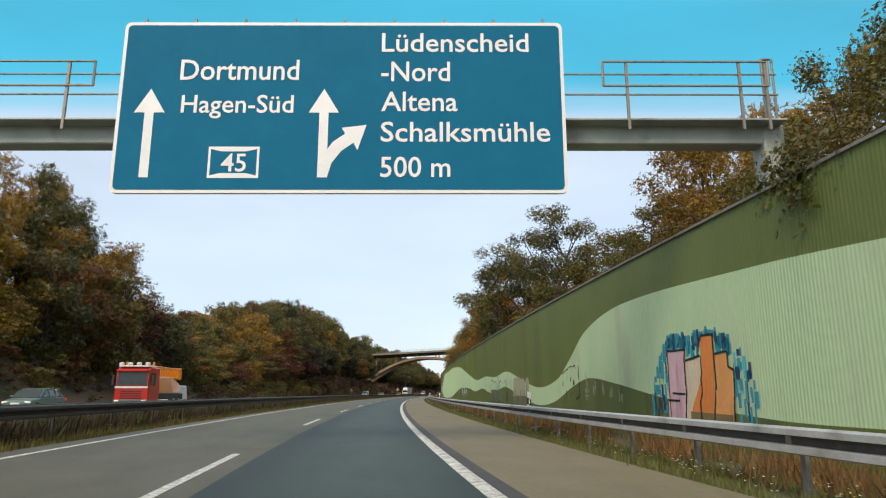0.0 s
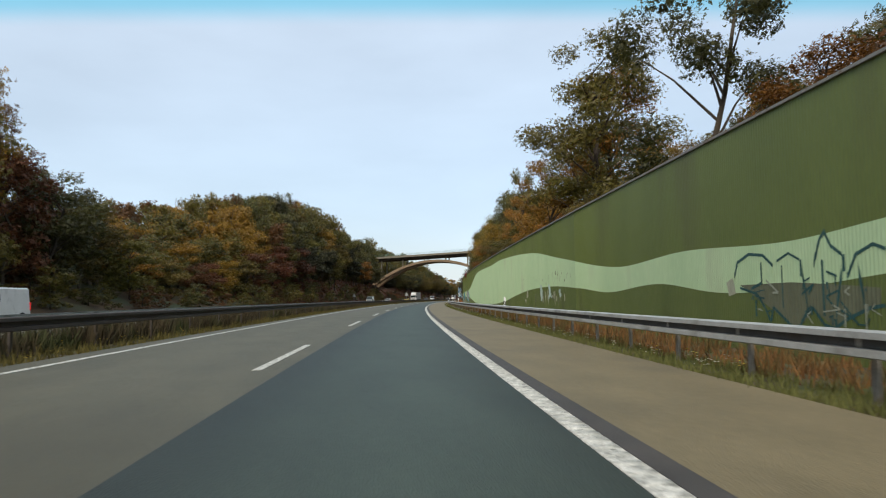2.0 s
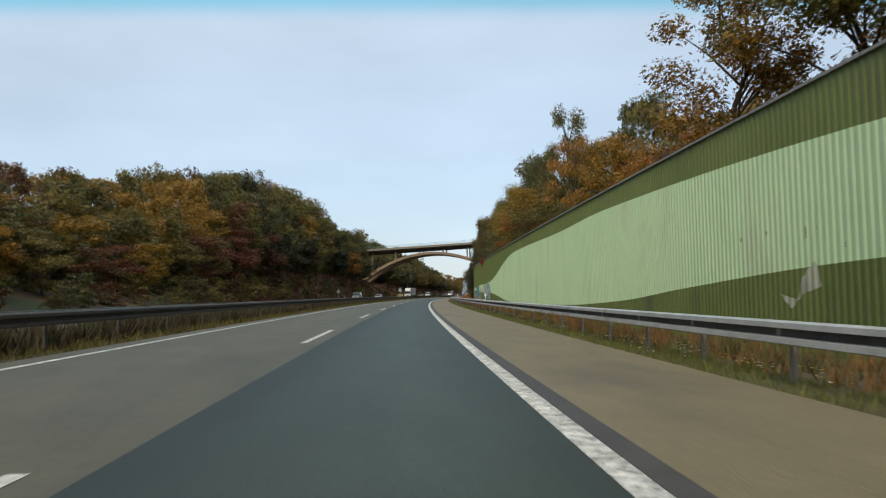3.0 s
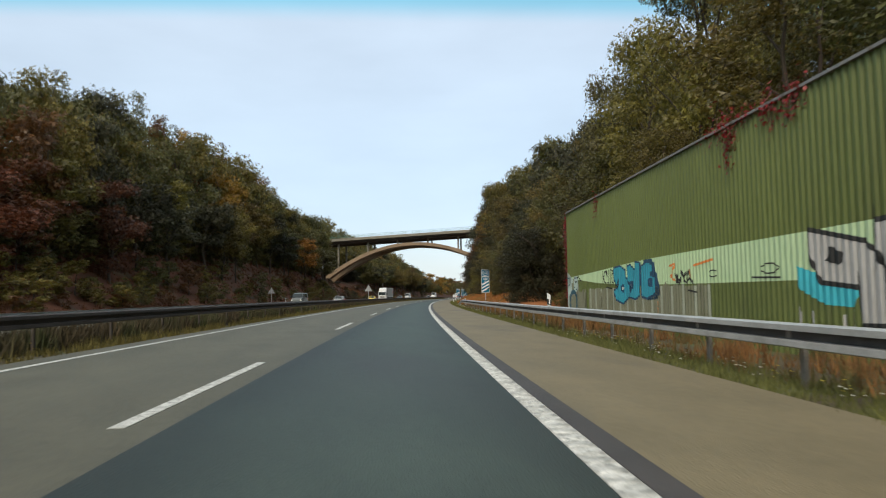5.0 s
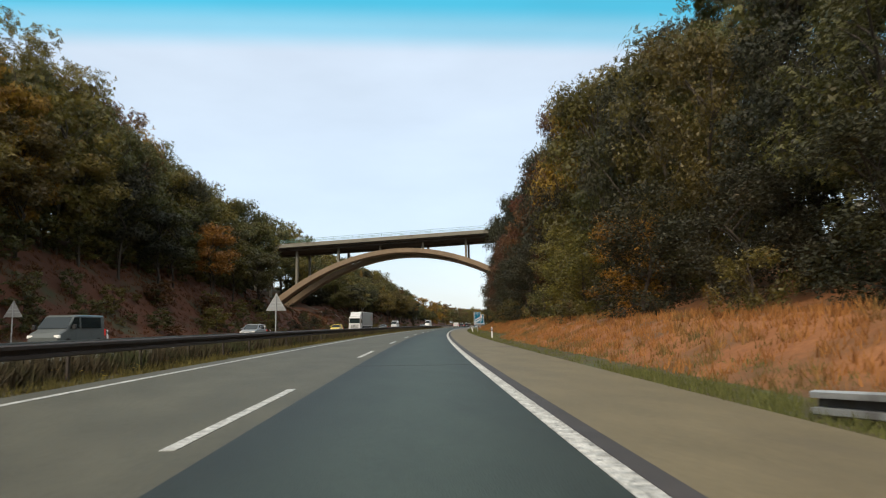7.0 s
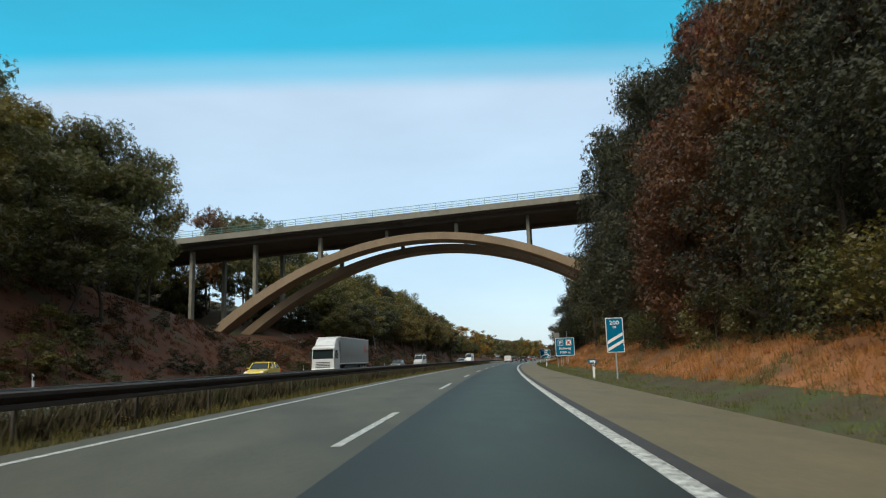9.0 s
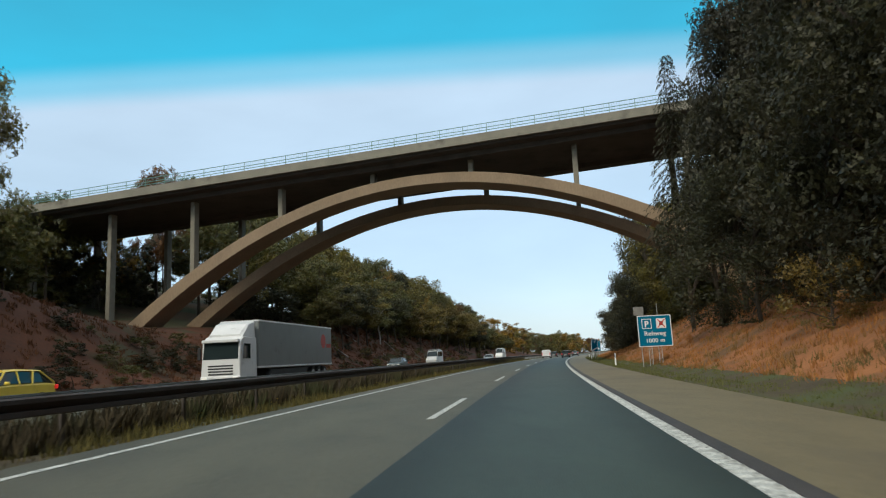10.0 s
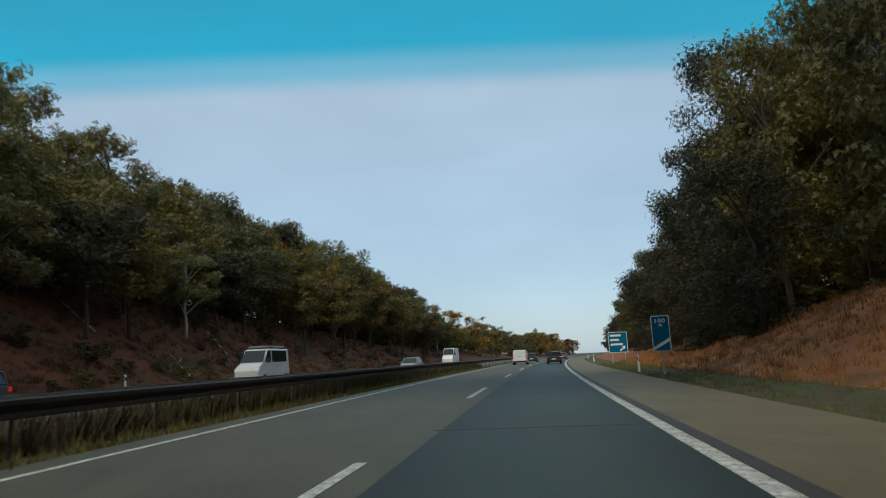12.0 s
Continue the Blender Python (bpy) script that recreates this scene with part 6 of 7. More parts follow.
def parking_sign():
    s, l = 379.0, 6.95
    base = float(land(s, l))
    t = thing("parking_sign", set_at(s, l, base, 3), "blue parking area sign with white rim on lattice posts", "road sign")
    z0, z1 = 1.22 - base, 3.2 - base
    w, h, mid = 2.1, z1 - z0, (z0 + z1) / 2
    body = plate(t, "board", w, h, M_WHITE, 0, mid, 0, 0.07, 0.03)
    part("blue_face", extrude_outline(rounded(w - 0.1, h - 0.1, 0.06), 0.01, m=Matrix.Translation((0, -0.006, mid))), M_BLUE, body)
    flat(body, "symbol_rim", [(-0.78, z1 - 0.84), (-0.18, z1 - 0.84), (-0.18, z1 - 0.22), (-0.78, z1 - 0.22)], M_WHITE, -0.014)
    flat(body, "symbol_face", [(-0.74, z1 - 0.80), (-0.22, z1 - 0.80), (-0.22, z1 - 0.26), (-0.74, z1 - 0.26)], M_BLUE, -0.018)
    letters(body, "P", -0.60, z1 - 0.72, 0.25, 0.36, y=-0.024, bold=0.04)
    flat(body, "symbol_face", [(0.12, z1 - 0.84), (0.72, z1 - 0.84), (0.72, z1 - 0.22), (0.12, z1 - 0.22)], M_WHITE, -0.014)
    flat(body, "symbol_mark", [(0.28, z1 - 0.66), (0.56, z1 - 0.66), (0.50, z1 - 0.40), (0.34, z1 - 0.40)], M_BLACK, -0.018)
    for pts in (((0.16, 0.80), (0.24, 0.80), (0.70, 0.26), (0.62, 0.26)), ((0.62, 0.80), (0.70, 0.80), (0.24, 0.26), (0.16, 0.26))):
        flat(body, "cross_bar", [(x, z1 - d) for x, d in pts], M_RED, -0.024)
    letters(body, "Rehweg", -0.66, z1 - 1.28, 1.32, 0.27, y=-0.016, bold=0.012)
    letters(body, "1000 m", -0.56, z1 - 1.72, 1.12, 0.25, y=-0.016, bold=0.012)
    for x in (-0.35, 0.25):
        bm = tube((x - 0.1, 0.1, -0.3), (x - 0.1, 0.1, z1 - 0.2), 0.02, n=6)
        tube((x + 0.1, 0.1, -0.3), (x + 0.1, 0.1, z1 - 0.2), 0.02, n=6, bm=bm)
        z = 0.0
        while z < z1 - 0.4:
            tube((x - 0.1, 0.1, z), (x + 0.1, 0.1, z + 0.15), 0.01, n=4, bm=bm)
            tube((x + 0.1, 0.1, z + 0.15), (x - 0.1, 0.1, z + 0.3), 0.01, n=4, bm=bm)
            z += 0.3
        part("lattice_post", bm, M_RAIL, t)
    pole(t, 0.25, z1, z1 + 0.75, 0.02)
    part("small_board", block(-1.15, -0.5, 0.5, 0.53, z1 + 0.05, z1 + 0.6, 0.02), M_POST, t, "grey back of a small sign")
    pole(t, -0.8, -0.3, z1 + 0.3, 0.03, 0.56)


parking_sign()


def exit_sign():
    s, l = 466.0, 6.6
    base = float(land(s, l))
    t = thing("exit_sign", set_at(s, l, base, 3), "large blue exit direction sign on two posts", "road sign")
    z0, z1 = 1.0 - base, 2.95 - base
    body = plate(t, "board", 1.75, z1 - z0, M_WHITE, 0, (z0 + z1) / 2, 0, 0.06, 0.03)
    part("blue_face", extrude_outline(rounded(1.66, z1 - z0 - 0.09, 0.05), 0.01, m=Matrix.Translation((0, -0.006, (z0 + z1) / 2))), M_BLUE, body)
    for i, (x0, x1) in enumerate(((-0.7, 0.3), (-0.7, 0.1), (-0.7, 0.45))):
        flat(body, "text_bar", [(x0, z1 - 0.42 - 0.42 * i), (x1, z1 - 0.42 - 0.42 * i), (x1, z1 - 0.24 - 0.42 * i), (x0, z1 - 0.24 - 0.42 * i)], M_WHITE)
    flat(body, "arrow", [(0.1, z0 + 0.2), (0.2, z0 + 0.12), (0.5, z0 + 0.4), (0.58, z0 + 0.3), (0.66, z0 + 0.62), (0.32, z0 + 0.58), (0.42, z0 + 0.5)], M_WHITE)
    for x in (-0.6, 0.6):
        pole(t, x, -0.3, z1 - 0.1, 0.045)


exit_sign()
km = thing("kilometre_sign", set_at(345.0, 5.9, float(land(345, 5.9))), "small blue kilometre sign with a white bar", "road sign")
pole(km, 0, -0.3, 1.0, 0.025)
plate(km, "board", 0.5, 0.3, M_BLUE, 0, 0.85 , 0, 0.03, 0.015)
flat(km, "text_bar", [(-0.17, 0.79), (0.17, 0.79), (0.17, 0.91), (-0.17, 0.91)], M_WHITE)


def warning_back(s, l, top, w):
    base = float(land(s, l))
    t = thing("warning_sign", set_at(s, l, base), "triangular warning sign seen from its grey back", "road sign", "warning signs for oncoming traffic")
    z1 = top - base
    part("triangle", extrude_outline([(-w / 2, z1 - w * 0.87), (w / 2, z1 - w * 0.87), (0, z1)], 0.02, m=Matrix.Translation((0, 0.0, 0)), bevel=0.006), M_SIGN_BACK, t)
    for k in (0.3, 0.62):
        part("bracket", block(-w * (0.46 - k * 0.4), w * (0.46 - k * 0.4), -0.03, -0.004, z1 - w * 0.8 + k * 0.6, z1 - w * 0.8 + k * 0.6 + 0.05), M_RAIL, t)
    pole(t, 0, -0.3, z1 - 0.15, 0.04, -0.05)


M_SIGN_BACK = material("sign_back_grey", (0.30, 0.31, 0.31), (0.42, 0.43, 0.43), scale=2, fine=20, rough=0.5, metal=0.4)
warning_back(274.0, -9.1, 3.2, 1.25)
warning_back(275.0, -25.6, 3.0, 1.2)


# ======== delineator posts: white, with a black slanted band and reflector ========
def delineator():
    t = thing("delineator", Matrix(), "white roadside marker post with a slanted black band", "marker post", "marker posts along the road")
    bm = extrude_outline([(-0.06, -0.2), (0.06, -0.2), (0.055, 0.92), (-0.05, 1.0)], 0.10, bevel=0.012)
    part("post", bm, M_WHITE, t)
    part("black_band", extrude_outline([(-0.061, 0.66), (0.061, 0.60), (0.061, 0.82), (-0.061, 0.90)], 0.104, m=Matrix.Translation((0, -0.002, 0))), M_BLACK, t)
    part("reflector", block(-0.02, 0.02, -0.01, 0.0, 0.67, 0.85), M_WHITE, t)
    return t


def rail_marker():
    t = thing("rail_marker", Matrix(), "white marker post with a black band clamped behind the guard rail", "marker post", "marker posts on the guard rail")
    part("post", extrude_outline([(-0.06, 0.5), (0.06, 0.5), (0.055, 1.12), (-0.05, 1.2)], 0.10, bevel=0.012), M_WHITE, t)
    part("black_band", extrude_outline([(-0.061, 0.80), (0.061, 0.74), (0.061, 0.93), (-0.061, 1.0)], 0.104, m=Matrix.Translation((0, -0.002, 0))), M_BLACK, t)
    part("reflector", block(-0.02, 0.02, -0.01, 0.0, 0.80, 0.94), M_WHITE, t)
    part("clamp", block(-0.04, 0.04, -0.16, 0.0, 0.58, 0.63), M_POST, t, "steel clamp to the rail")
    return t


first = delineator()
spots = [(s, 5.25) for s in (289.6, 339.6, 389.6, 439.6, 489.6, 539.6)] + [(239.6, 5.75)] + [(s, -26.6) for s in (289, 339, 389.6, 439.6, 489.6)]
for i, (s, l) in enumerate(spots):
    m = set_at(s, l, float(land(s, l)), rng.uniform(-4, 4)) @ pose(0, 0, 0, 0, rng.uniform(-3, 3), 0)
    if i == 0:
        first.matrix_basis = m
    else:
        copy_thing(first, m)


clipped = rail_marker()
for i, s in enumerate((55.2, 101.0, 143.0, 184.4)):
    m = set_at(s, 5.24, 0.0, rng.uniform(-4, 4)) @ pose(0, 0, 0, 0, rng.uniform(-4, 4), 0)
    if i == 0:
        clipped.matrix_basis = m
    else:
        copy_thing(clipped, m)


# ======== fallen logs on the far slope ========
for s, l, length, turn in ((425.0, -33.0, 6.0, 60), (432.0, -30.5, 4.0, 70), (450.0, -28.0, 3.6, 55), (446.0, -33.5, 5.0, 75), (417.0, -36.0, 7.0, 50), (462, -31, 3.5, 62)):
    p = at(s, l, float(land(s, l)) + 0.1)
    t = thing("log", set_at(s, l, float(land(s, l)) + 0.1, turn), "pale fallen birch log lying on the slope", "log", "logs on the slope")
    far = at(s, l)
    a = radians(turn)
    dz = float(land(s + length * math.cos(a), l - length * math.sin(a))) - float(land(s, l))
    bm = tube((0, 0, 0), (0, length, dz), 0.11, 0.05, 7)
    tube((0, length * 0.6, dz * 0.6), (0.5, length * 0.75, dz * 0.7 + 0.35), 0.04, 0.015, 5, bm)
    part("stem", bm, M_BIRCH, t)


# ======== vehicles: x to their right, y ahead, z up ========
M_GLASS = bpy.data.materials.new("dark_glass")
M_GLASS.use_nodes = True
glass = M_GLASS.node_tree.nodes["Principled BSDF"]
glass.inputs["Base Color"].default_value = (0.02, 0.03, 0.032, 1)
glass.inputs["Roughness"].default_value = 0.06
M_TYRE = material("tyre_rubber", (0.012, 0.012, 0.012), (0.025, 0.025, 0.025), scale=5, fine=40, rough=0.9)
M_RIM = plain("rim_alloy", (0.42, 0.43, 0.44), 0.35, 0.8)
M_TAIL = lamp_glow("tail_lamp", (0.6, 0.02, 0.015), 0.6)
M_HEAD = lamp_glow("head_lamp", (0.75, 0.74, 0.7), 0.25)
M_TRIM = material("dark_trim", (0.016, 0.016, 0.017), (0.03, 0.03, 0.032), scale=4, fine=40, rough=0.6)
PAINT = {k: material("car_paint_" + k, tuple(0.85 * c for c in v), v, scale=1.2, fine=25, rough=0.28, spot=tuple(0.7 * c for c in v), spot_scale=2.0, spot_at=0.66)
         for k, v in dict(white=(0.72, 0.73, 0.74), black=(0.02, 0.021, 0.024), silver=(0.34, 0.36, 0.37), green=(0.11, 0.17, 0.15), red=(0.50, 0.03, 0.02), orange=(0.72, 0.24, 0.015), yellow=(0.80, 0.60, 0.10), grey=(0.13, 0.15, 0.15), curtain=(0.21, 0.225, 0.225)).items()}


def loft(sections, bevel=0.0):
    """A body through sections (y, half width below, half width above, z low, z high), eight points each."""
    bm = bmesh.new()
    rows = []
    for y, wb, wt, z0, z1 in sections:
        r = min(0.07, (z1 - z0) * 0.3, wb * 0.3, wt * 0.3)
        pts = [(-wb + r, z0), (wb - r, z0), (wb, z0 + r), (wt, z1 - r), (wt - r, z1), (-wt + r, z1), (-wt, z1 - r), (-wb, z0 + r)]
        rows.append([bm.verts.new((x, y, z)) for x, z in pts])
    for a, b in zip(rows, rows[1:]):
        for i in range(8):
            bm.faces.new((a[i], a[(i + 1) % 8], b[(i + 1) % 8], b[i]))
    bm.faces.new(rows[0][::-1])
    bm.faces.new(rows[-1])
    bmesh.ops.recalc_face_normals(bm, faces=bm.faces[:])
    return bm


def wheels(t, spots, r, w=0.2, rim=True):
    for x, y in spots:
        own = bmesh.new()
        bmesh.ops.create_cone(own, cap_ends=True, segments=20, radius1=r, radius2=r, depth=w, matrix=Matrix.Translation((x, y, r)) @ Matrix.Rotation(radians(90), 4, "Y"))
        bmesh.ops.bevel(own, geom=[e for e in own.edges if len(e.link_faces) == 2 and e.calc_face_angle(0) > 1], offset=0.03, segments=2, affect="EDGES")
        wheel = part("wheel", own, M_TYRE, t)
        side = 1 if x > 0 else -1
        own = bmesh.new()
        bmesh.ops.create_cone(own, cap_ends=True, segments=16, radius1=r * 0.62, radius2=r * 0.55, depth=0.03, matrix=Matrix.Translation((x + side * (w / 2 + 0.005), y, r)) @ Matrix.Rotation(radians(90 * side), 4, "Y"))
        part("rim", own, M_RIM, wheel)


def car(m, paint, label, length=4.4, width=1.78, height=1.46, estate=False):
    t = thing("car", m, label, "car", "cars on the motorway")
    L, w = length / 2, width / 2
    body = part("body", loft([(-L, w * 0.86, w * 0.84, 0.38, 0.80), (-L + 0.12, w * 0.98, w * 0.95, 0.26, 0.93), (-L + 0.8, w, w * 0.96, 0.20, 0.96), (0.3, w, w * 0.96, 0.20, 0.95), (L - 1.25, w, w * 0.95, 0.20, 0.92), (L - 0.25, w * 0.96, w * 0.88, 0.22, 0.78), (L, w * 0.82, w * 0.74, 0.32, 0.62)]), PAINT[paint], t)
    tail = -L + (0.18 if estate else 0.75)
    part("glazing", loft([(-L + 0.12, w * 0.92, w * 0.84, 0.90, 0.94), (tail, w * 0.92, w * 0.72, 0.90, height - 0.05), (-0.2, w * 0.93, w * 0.74, 0.90, height - 0.01), (0.35, w * 0.93, w * 0.74, 0.90, height - 0.04), (L - 1.15, w * 0.90, w * 0.84, 0.88, 0.94)]), M_GLASS, t, "dark tinted windows")
    part("roof", loft([(tail - 0.05, w * 0.72, w * 0.66, height - 0.08, height - 0.03), (-0.2, w * 0.755, w * 0.68, height - 0.06, height + 0.015), (0.4, w * 0.745, w * 0.66, height - 0.09, height - 0.02)]), PAINT[paint], t)
    for side in (-1, 1):
        for a, b in (((0.93, 0.38, height - 0.06), (0.90, L - 1.2, 0.93)), ((0.94, -0.15, 0.92), (0.94, -0.15, height - 0.05)), ((0.94, tail + 0.55, 0.92), (0.94, tail + 0.35, height - 0.06)), ((0.93, tail, height - 0.07), (0.92, -L + 0.15, 0.93))):
            lift = [0.755 if z > 1.1 else k for k, _, z in (a, b)]
            part("pillar", tube((side * w * lift[0], a[1], a[2]), (side * w * lift[1], b[1], b[2]), 0.035, n=5), PAINT[paint], t)
        part("tail_light", block(side * w * 0.86 - 0.14, side * w * 0.86 + 0.14, -L + 0.0, -L + 0.16, 0.70, 0.86, 0.03), M_TAIL, t)
        part("headlight", block(side * w * 0.72 - 0.16, side * w * 0.72 + 0.16, L - 0.26, L - 0.03, 0.58, 0.70, 0.03), M_HEAD, t)
        part("mirror", block(side * (w + 0.1) - 0.09, side * (w + 0.1) + 0.09, L - 1.5, L - 1.38, 0.93, 1.05, 0.03), PAINT[paint], t)
    part("grille", block(-0.5, 0.5, L - 0.06, L + 0.01, 0.36, 0.52, 0.02), M_TRIM, t)
    part("bumper", block(-w * 0.84, w * 0.84, -L - 0.04, -L + 0.12, 0.32, 0.52, 0.04), M_TRIM, t)
    for y in (-L - 0.05, L + 0.012):
        part("plate", block(-0.26, 0.26, y - 0.006, y + 0.006, 0.52, 0.63), M_WHITE, t)
    wheels(t, [(x * (w - 0.1), y) for x in (-1, 1) for y in (-L + 0.85, L - 0.85)], 0.32)
    return t


def van(m, paint, label, length=4.4, width=1.83, height=1.85, windows=False, rack=False):
    t = thing("van", m, label, "van", "vans on the motorway")
    L, w, h = length / 2, width / 2, height
    part("body", loft([(-L, w * 0.96, w * 0.82, 0.34, h - 0.06), (-L + 0.1, w, w * 0.86, 0.28, h), (L - 1.9, w, w * 0.86, 0.26, h), (L - 1.55, w, w * 0.84, 0.26, h - 0.08), (L - 0.85, w, w * 0.84, 0.26, 1.12 * h / 1.85), (L - 0.2, w * 0.95, w * 0.85, 0.28, 0.92 * h / 1.85), (L, w * 0.85, w * 0.78, 0.34, 0.7 * h / 1.85)]), PAINT[paint], t)
    zs, zt = 1.14 * h / 1.85, h - 0.14
    own = bmesh.new()
    own.faces.new([own.verts.new(v) for v in ((-w * 0.84, L - 0.86, zs), (w * 0.84, L - 0.86, zs), (w * 0.74, L - 1.52, zt), (-w * 0.74, L - 1.52, zt))])
    own.transform(Matrix.Translation((0, 0.03, 0.025)))
    part("windscreen", own, M_GLASS, t, "dark windscreen")
    for side in (-1, 1):
        def pane(y0, y1, z0, z1, slant=0.0):
            own = bmesh.new()
            def xx(z):
                return side * (w + (w * 0.86 - w) * (z - 0.3) / (h - 0.3) + 0.012)
            own.faces.new([own.verts.new((xx(z), y, z)) for y, z in ((y0, z0), (y1, z0), (y1 - slant, z1), (y0, z1))])
            part("side_window", own, M_GLASS, t)
        pane(L - 2.0, L - 1.0, zs, zt, 0.5)
        if windows:
            pane(-L + 0.5, L - 2.2, zs, zt)
        part("mirror", block(side * (w + 0.14) - 0.1, side * (w + 0.14) + 0.1, L - 1.15, L - 1.0, zs - 0.05, zs + 0.22, 0.03), M_TRIM, t)
        part("headlight", block(side * w * 0.74 - 0.14, side * w * 0.74 + 0.14, L - 0.22, L - 0.02, 0.66 * h / 1.85, 0.82 * h / 1.85, 0.03), M_HEAD, t)
        part("tail_light", block(side * w * 0.90 - 0.06, side * w * 0.90 + 0.06, -L - 0.02, -L + 0.06, 0.75, 1.15, 0.02), M_TAIL, t)
        part("rear_door", block(min(side * 0.012, side * w * 0.78), max(side * 0.012, side * w * 0.78), -L - 0.015, -L + 0.02, 0.5, h - 0.18, 0.02), PAINT[paint], t)
    part("bumper", block(-w * 0.95, w * 0.95, -L - 0.06, -L + 0.1, 0.3, 0.5, 0.04), M_TRIM, t)
    part("front_bumper", block(-w * 0.9, w * 0.9, L - 0.12, L + 0.04, 0.3, 0.56, 0.05), M_TRIM, t)
    part("badge", block(-0.07, 0.07, -L - 0.025, -L - 0.012, 1.02, 1.08), M_TRIM, t)
    part("plate", block(-0.26, 0.26, -L - 0.03, -L - 0.016, 0.72, 0.83), M_WHITE, t)
    if rack:
        part("roof_box", block(-w * 0.72, w * 0.72, -L + 0.5, L - 1.9, h + 0.08, h + 0.22, 0.04), PAINT["curtain"], t, "pale load strapped on the roof rack")
        for y in (-L + 0.6, 0.0, L - 2.0):
            part("rack_bar", block(-w * 0.78, w * 0.78, y - 0.03, y + 0.03, h - 0.02, h + 0.08), M_TRIM, t)
    wheels(t, [(x * (w - 0.1), y) for x in (-1, 1) for y in (-L + 0.8, L - 0.85)], 0.34)
    return t


def cab(t, paint, y1, w, h, deflector=False):
    """A truck's cab with its front at y1."""
    body = part("cab", loft([(y1 - 2.2, w, w * 0.97, 0.55, h - 0.05), (y1 - 0.5, w, w * 0.96, 0.55, h), (y1 - 0.12, w, w * 0.94, 0.5, h - 0.25), (y1, w * 0.97, w * 0.92, 0.5, h * 0.55)]), PAINT[paint], t)
    own = bmesh.new()
    own.faces.new([own.verts.new(v) for v in ((-w * 0.88, y1 + 0.01, h * 0.56), (w * 0.88, y1 + 0.01, h * 0.56), (w * 0.86, y1 - 0.10, h - 0.34), (-w * 0.86, y1 - 0.10, h - 0.34))])
    part("windscreen", own, M_GLASS, body, "dark windscreen")
    part("sun_visor", block(-w * 0.9, w * 0.9, y1 - 0.14, y1 + 0.16, h - 0.36, h - 0.18, 0.03), PAINT[paint], body)
    for i in range(4):
        part("grille_slat", block(-w * 0.62, w * 0.62, y1 - 0.02, y1 + 0.03, 0.78 + i * 0.16, 0.86 + i * 0.16, 0.015), M_TRIM, body)
    part("bumper", block(-w, w, y1 - 0.3, y1 + 0.08, 0.35, 0.72, 0.05), PAINT["grey"] if paint == "red" else PAINT[paint], body)
    for side in (-1, 1):
        part("headlight", block(side * w * 0.78 - 0.17, side * w * 0.78 + 0.17, y1 + 0.02, y1 + 0.10, 0.5, 0.68, 0.02), M_HEAD, body)
        part("mirror", block(side * (w + 0.2) - 0.1, side * (w + 0.2) + 0.1, y1 - 0.3, y1 - 0.15, h * 0.56, h * 0.8, 0.03), M_TRIM, body)
        own = bmesh.new()
        own.faces.new([own.verts.new((side * (w + 0.006), y, z)) for y, z in ((y1 - 1.3, h * 0.56), (y1 - 0.35, h * 0.56), (y1 - 0.42, h - 0.45), (y1 - 1.3, h - 0.45))])
        part("side_window", own, M_GLASS, body)
    if deflector:
        part("wind_deflector", loft([(y1 - 2.1, w * 0.94, w * 0.9, h - 0.1, 3.95), (y1 - 1.4, w * 0.94, w * 0.86, h - 0.1, 3.75), (y1 - 0.5, w * 0.9, w * 0.8, h - 0.1, h + 0.12)]), PAINT[paint], body)


def lorry(m):
    t = thing("lorry", m, "white articulated lorry with a grey curtain-sided trailer", "lorry")
    cab(t, "white", 8.2, 1.24, 3.0, True)
    trailer = part("trailer", block(-1.26, 1.26, -8.2, 5.75, 1.15, 4.0, 0.04), PAINT["curtain"], t, "grey curtain-sided trailer")
    part("roof_edge", block(-1.28, 1.28, -8.22, 5.78, 3.93, 4.03, 0.02), PAINT["white"], trailer)
    part("floor_rail", block(-1.28, 1.28, -8.22, 5.78, 1.08, 1.2, 0.02), PAINT["white"], trailer)
    part("red_mark", extrude_outline([(0.55 * math.cos(radians(a * 20)), 0.55 * math.sin(radians(a * 20))) for a in range(18)], 0.004, m=Matrix.Translation((-1.266, -6.2, 2.9)) @ Matrix.Rotation(radians(-90), 4, "Z")), PAINT["red"], trailer, "plain round red mark")
    part("red_bar", block(-1.268, -1.262, -8.0, -6.9, 2.4, 2.7), PAINT["red"], trailer)
    for side in (-1, 1):
        part("side_guard", block(side * 1.2 - 0.03, side * 1.2 + 0.03, -2.5, 3.8, 0.55, 0.95, 0.01), M_TRIM, trailer)
    part("chassis", block(-0.5, 0.5, -8.0, 7.5, 0.7, 1.1, 0.02), M_TRIM, t)
    wheels(t, [(x * 1.05, y) for x in (-1, 1) for y in (-6.6, -5.3, -4.0, 3.6, 7.0)], 0.5, 0.3)


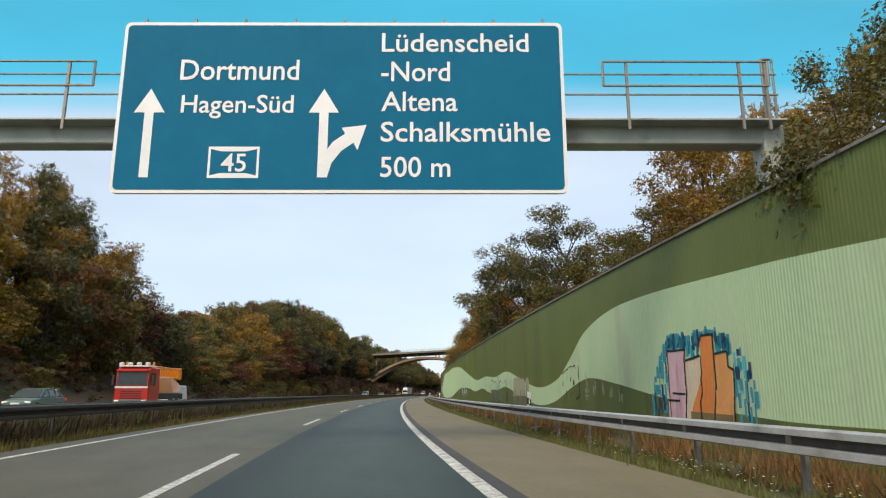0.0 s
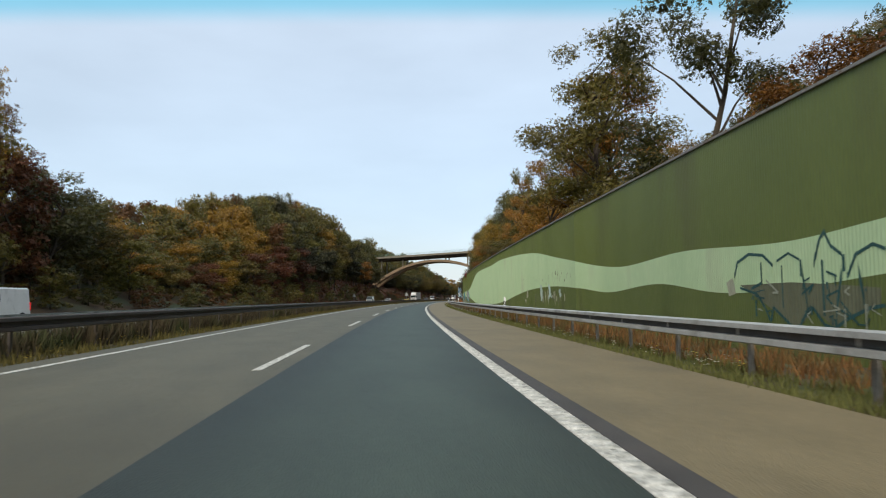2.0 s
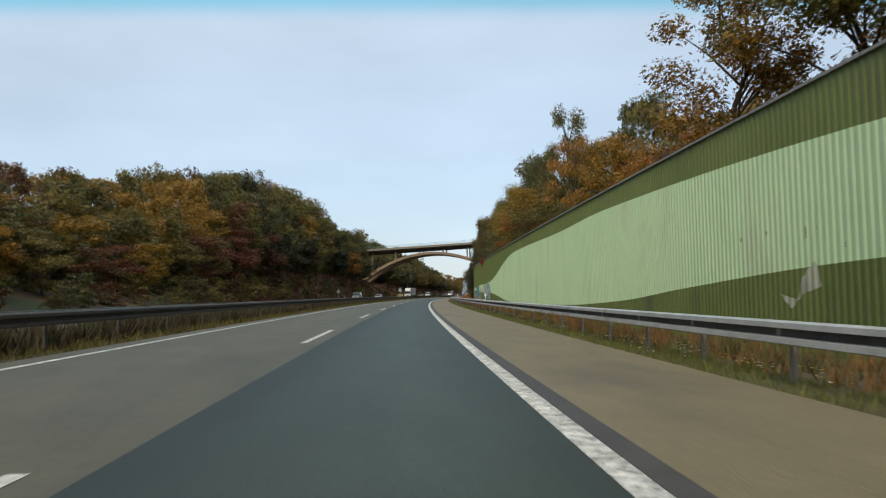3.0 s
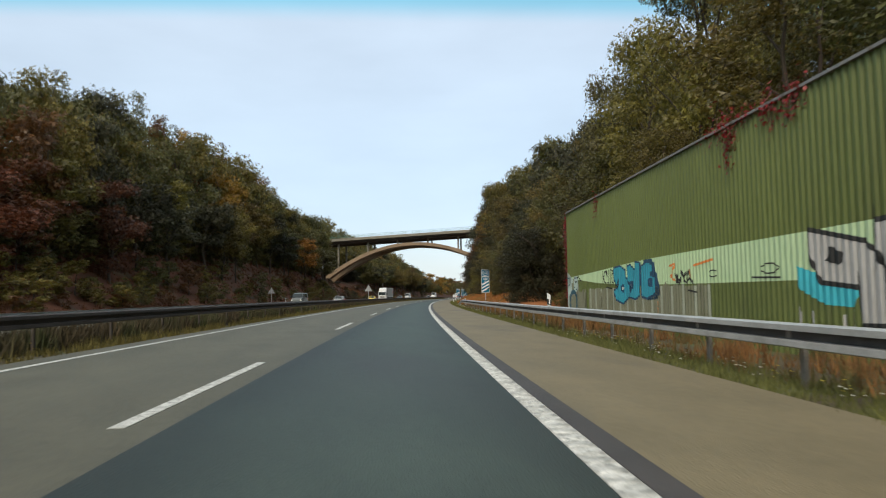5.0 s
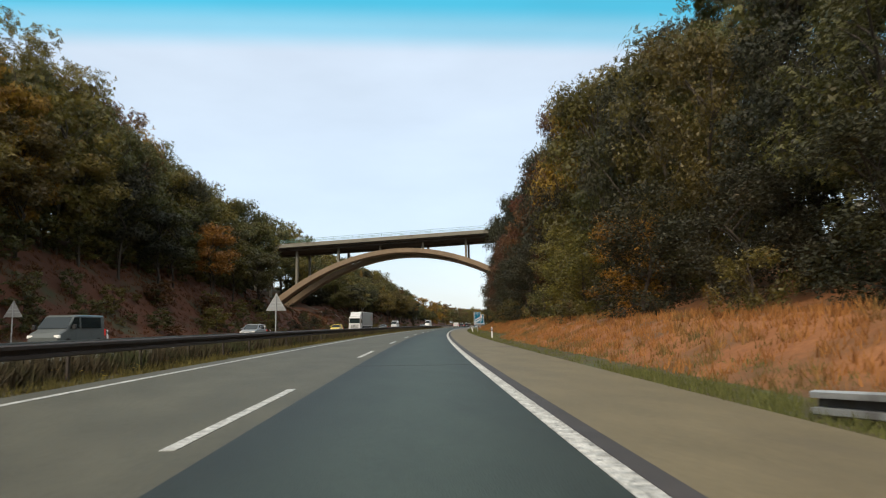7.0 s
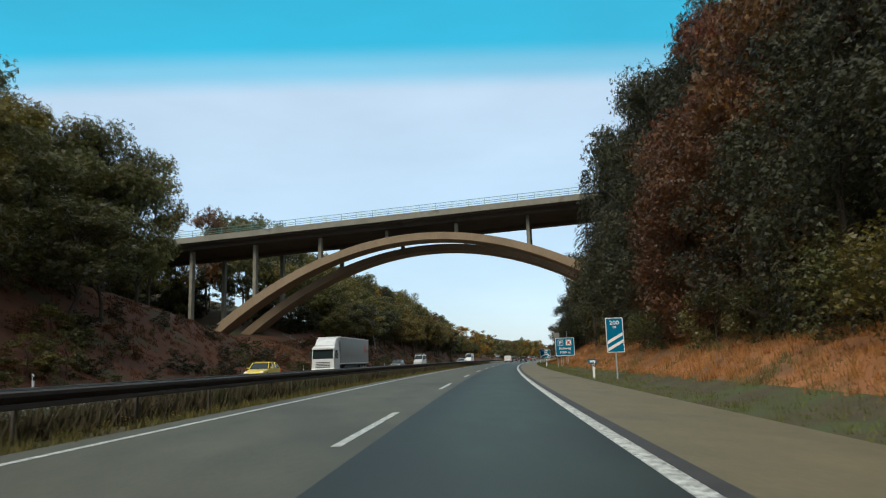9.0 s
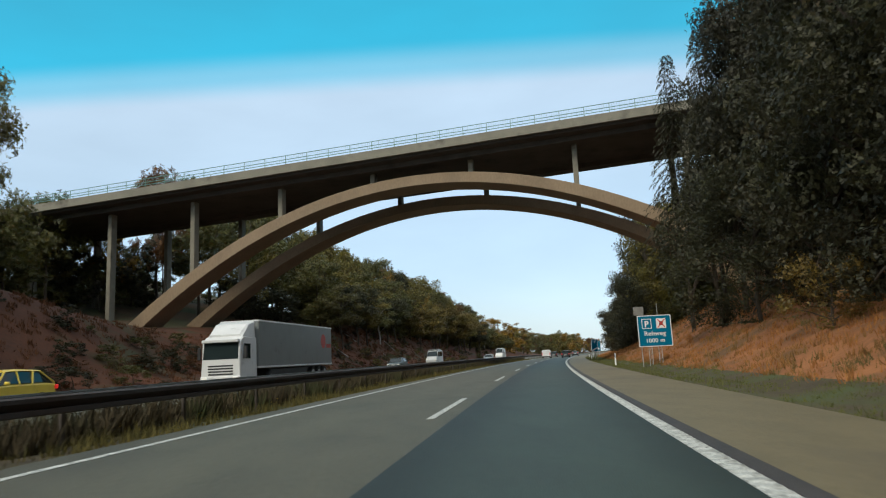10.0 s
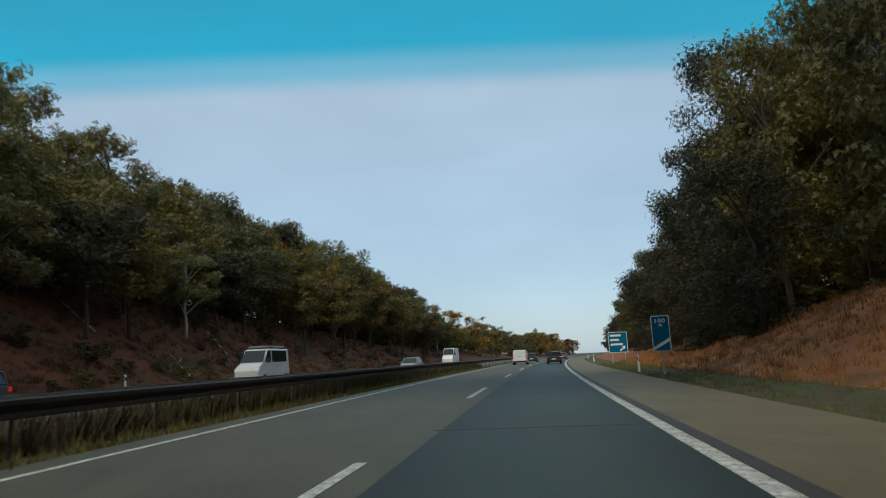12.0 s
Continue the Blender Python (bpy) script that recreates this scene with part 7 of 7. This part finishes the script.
def crane_truck(m):
    t = thing("crane_truck", m, "red truck carrying a folded orange crane boom", "truck")
    cab(t, "red", 4.0, 1.25, 3.1)
    part("roof_rack", block(-1.1, 1.1, 2.2, 3.85, 3.08, 3.2, 0.04), PAINT["white"], t, "white roof rack")
    for x in (-0.95, -0.32, 0.32, 0.95):
        part("roof_lamp", block(x - 0.16, x + 0.16, 3.6, 3.85, 3.2, 3.42, 0.05), PAINT["white"], t)
    for x in (-1.0, 1.0):
        part("beacon", tube((x, 2.6, 3.2), (x, 2.6, 3.5), 0.1, 0.08, 8), PAINT["orange"], t, "amber beacon")
    part("front_stripe", block(-1.18, 1.18, 4.0, 4.045, 1.52, 1.66, 0.01), PAINT["white"], t, "white stripe below the windscreen")
    for x in (-0.7, 0.0, 0.7):
        part("wiper", tube((x - 0.3, 4.03, 1.72), (x + 0.2, 4.0, 2.1), 0.015, n=4), M_TRIM, t)
    part("chassis", block(-1.2, 1.2, -4.2, 1.8, 0.7, 1.15, 0.03), M_TRIM, t)
    part("crane_body", loft([(-4.0, 1.1, 0.9, 1.15, 2.0), (-1.5, 1.2, 1.0, 1.15, 2.5), (1.2, 1.2, 1.0, 1.15, 2.4), (1.6, 1.1, 0.9, 1.15, 1.9)]), PAINT["orange"], t)
    for x in (-0.45, 0.45):
        for z in (2.5, 3.25):
            part("boom_chord", tube((x, -5.4, z - 0.1), (x, 2.2, z), 0.07, n=6), PAINT["orange"], t)
        bm = bmesh.new()
        for i in range(12):
            y = -5.2 + i * 0.6
            tube((x, y, 2.45), (x, y + 0.3, 3.2), 0.035, n=5, bm=bm)
            tube((x, y + 0.3, 3.2), (x, y + 0.6, 2.45), 0.035, n=5, bm=bm)
        part("boom_lattice", bm, PAINT["orange"], t)
    part("boom_head", block(-0.5, 0.5, -5.8, -5.3, 2.3, 3.3, 0.05), PAINT["orange"], t)
    part("antenna", tube((0.5, 2.6, 3.1), (0.62, 2.5, 6.2), 0.02, 0.008, 5), M_TRIM, t)
    wheels(t, [(x * 1.05, y) for x in (-1, 1) for y in (-3.2, -1.9, 3.0)], 0.5, 0.3)


def coming(s, l):
    return set_at(s, l, 0.0, 180)


crane_truck(coming(89.5, -18.3))
lorry(coming(379.5, -18.6))
van(coming(446.5, -20.4), "white", "white camper van with a load on its roof rack", 5.4, 2.05, 2.45, True, True)
van(coming(100.0, -20.3), "white", "small white delivery van on the far carriageway", 4.6, 1.85, 1.9)
car(coming(306.0, -19.4), "silver", "silver estate car on the far carriageway", 4.7, estate=True)
van(coming(271.0, -20.0), "grey", "dark grey van with tinted side windows", 4.9, 1.9, 1.95, True)
car(coming(78.0, -21.2), "green", "dark green hatchback on the far carriageway")
car(coming(356.0, -19.3), "yellow", "yellow hatchback on the far carriageway", 4.1)
car(coming(419.0, -19.6), "grey", "dark grey estate car with roof rails", 4.7, estate=True)
car(coming(470.0, -14.4), "silver", "silver saloon beyond the bridge")
van(coming(520.0, -19.0), "white", "white box van far along the road", 6.0, 2.2, 3.0)
van(set_at(489.0, -4.1), "white", "white delivery van driving ahead in the overtaking lane")
car(set_at(484.5, 0.3), "black", "black hatchback with red tail lights driving ahead", estate=True)
car(set_at(512.0, -3.9), "black", "dark estate car ahead of the delivery van", estate=True)
car(set_at(540.0, 0.2), "grey", "dark grey saloon far ahead in the driving lane")
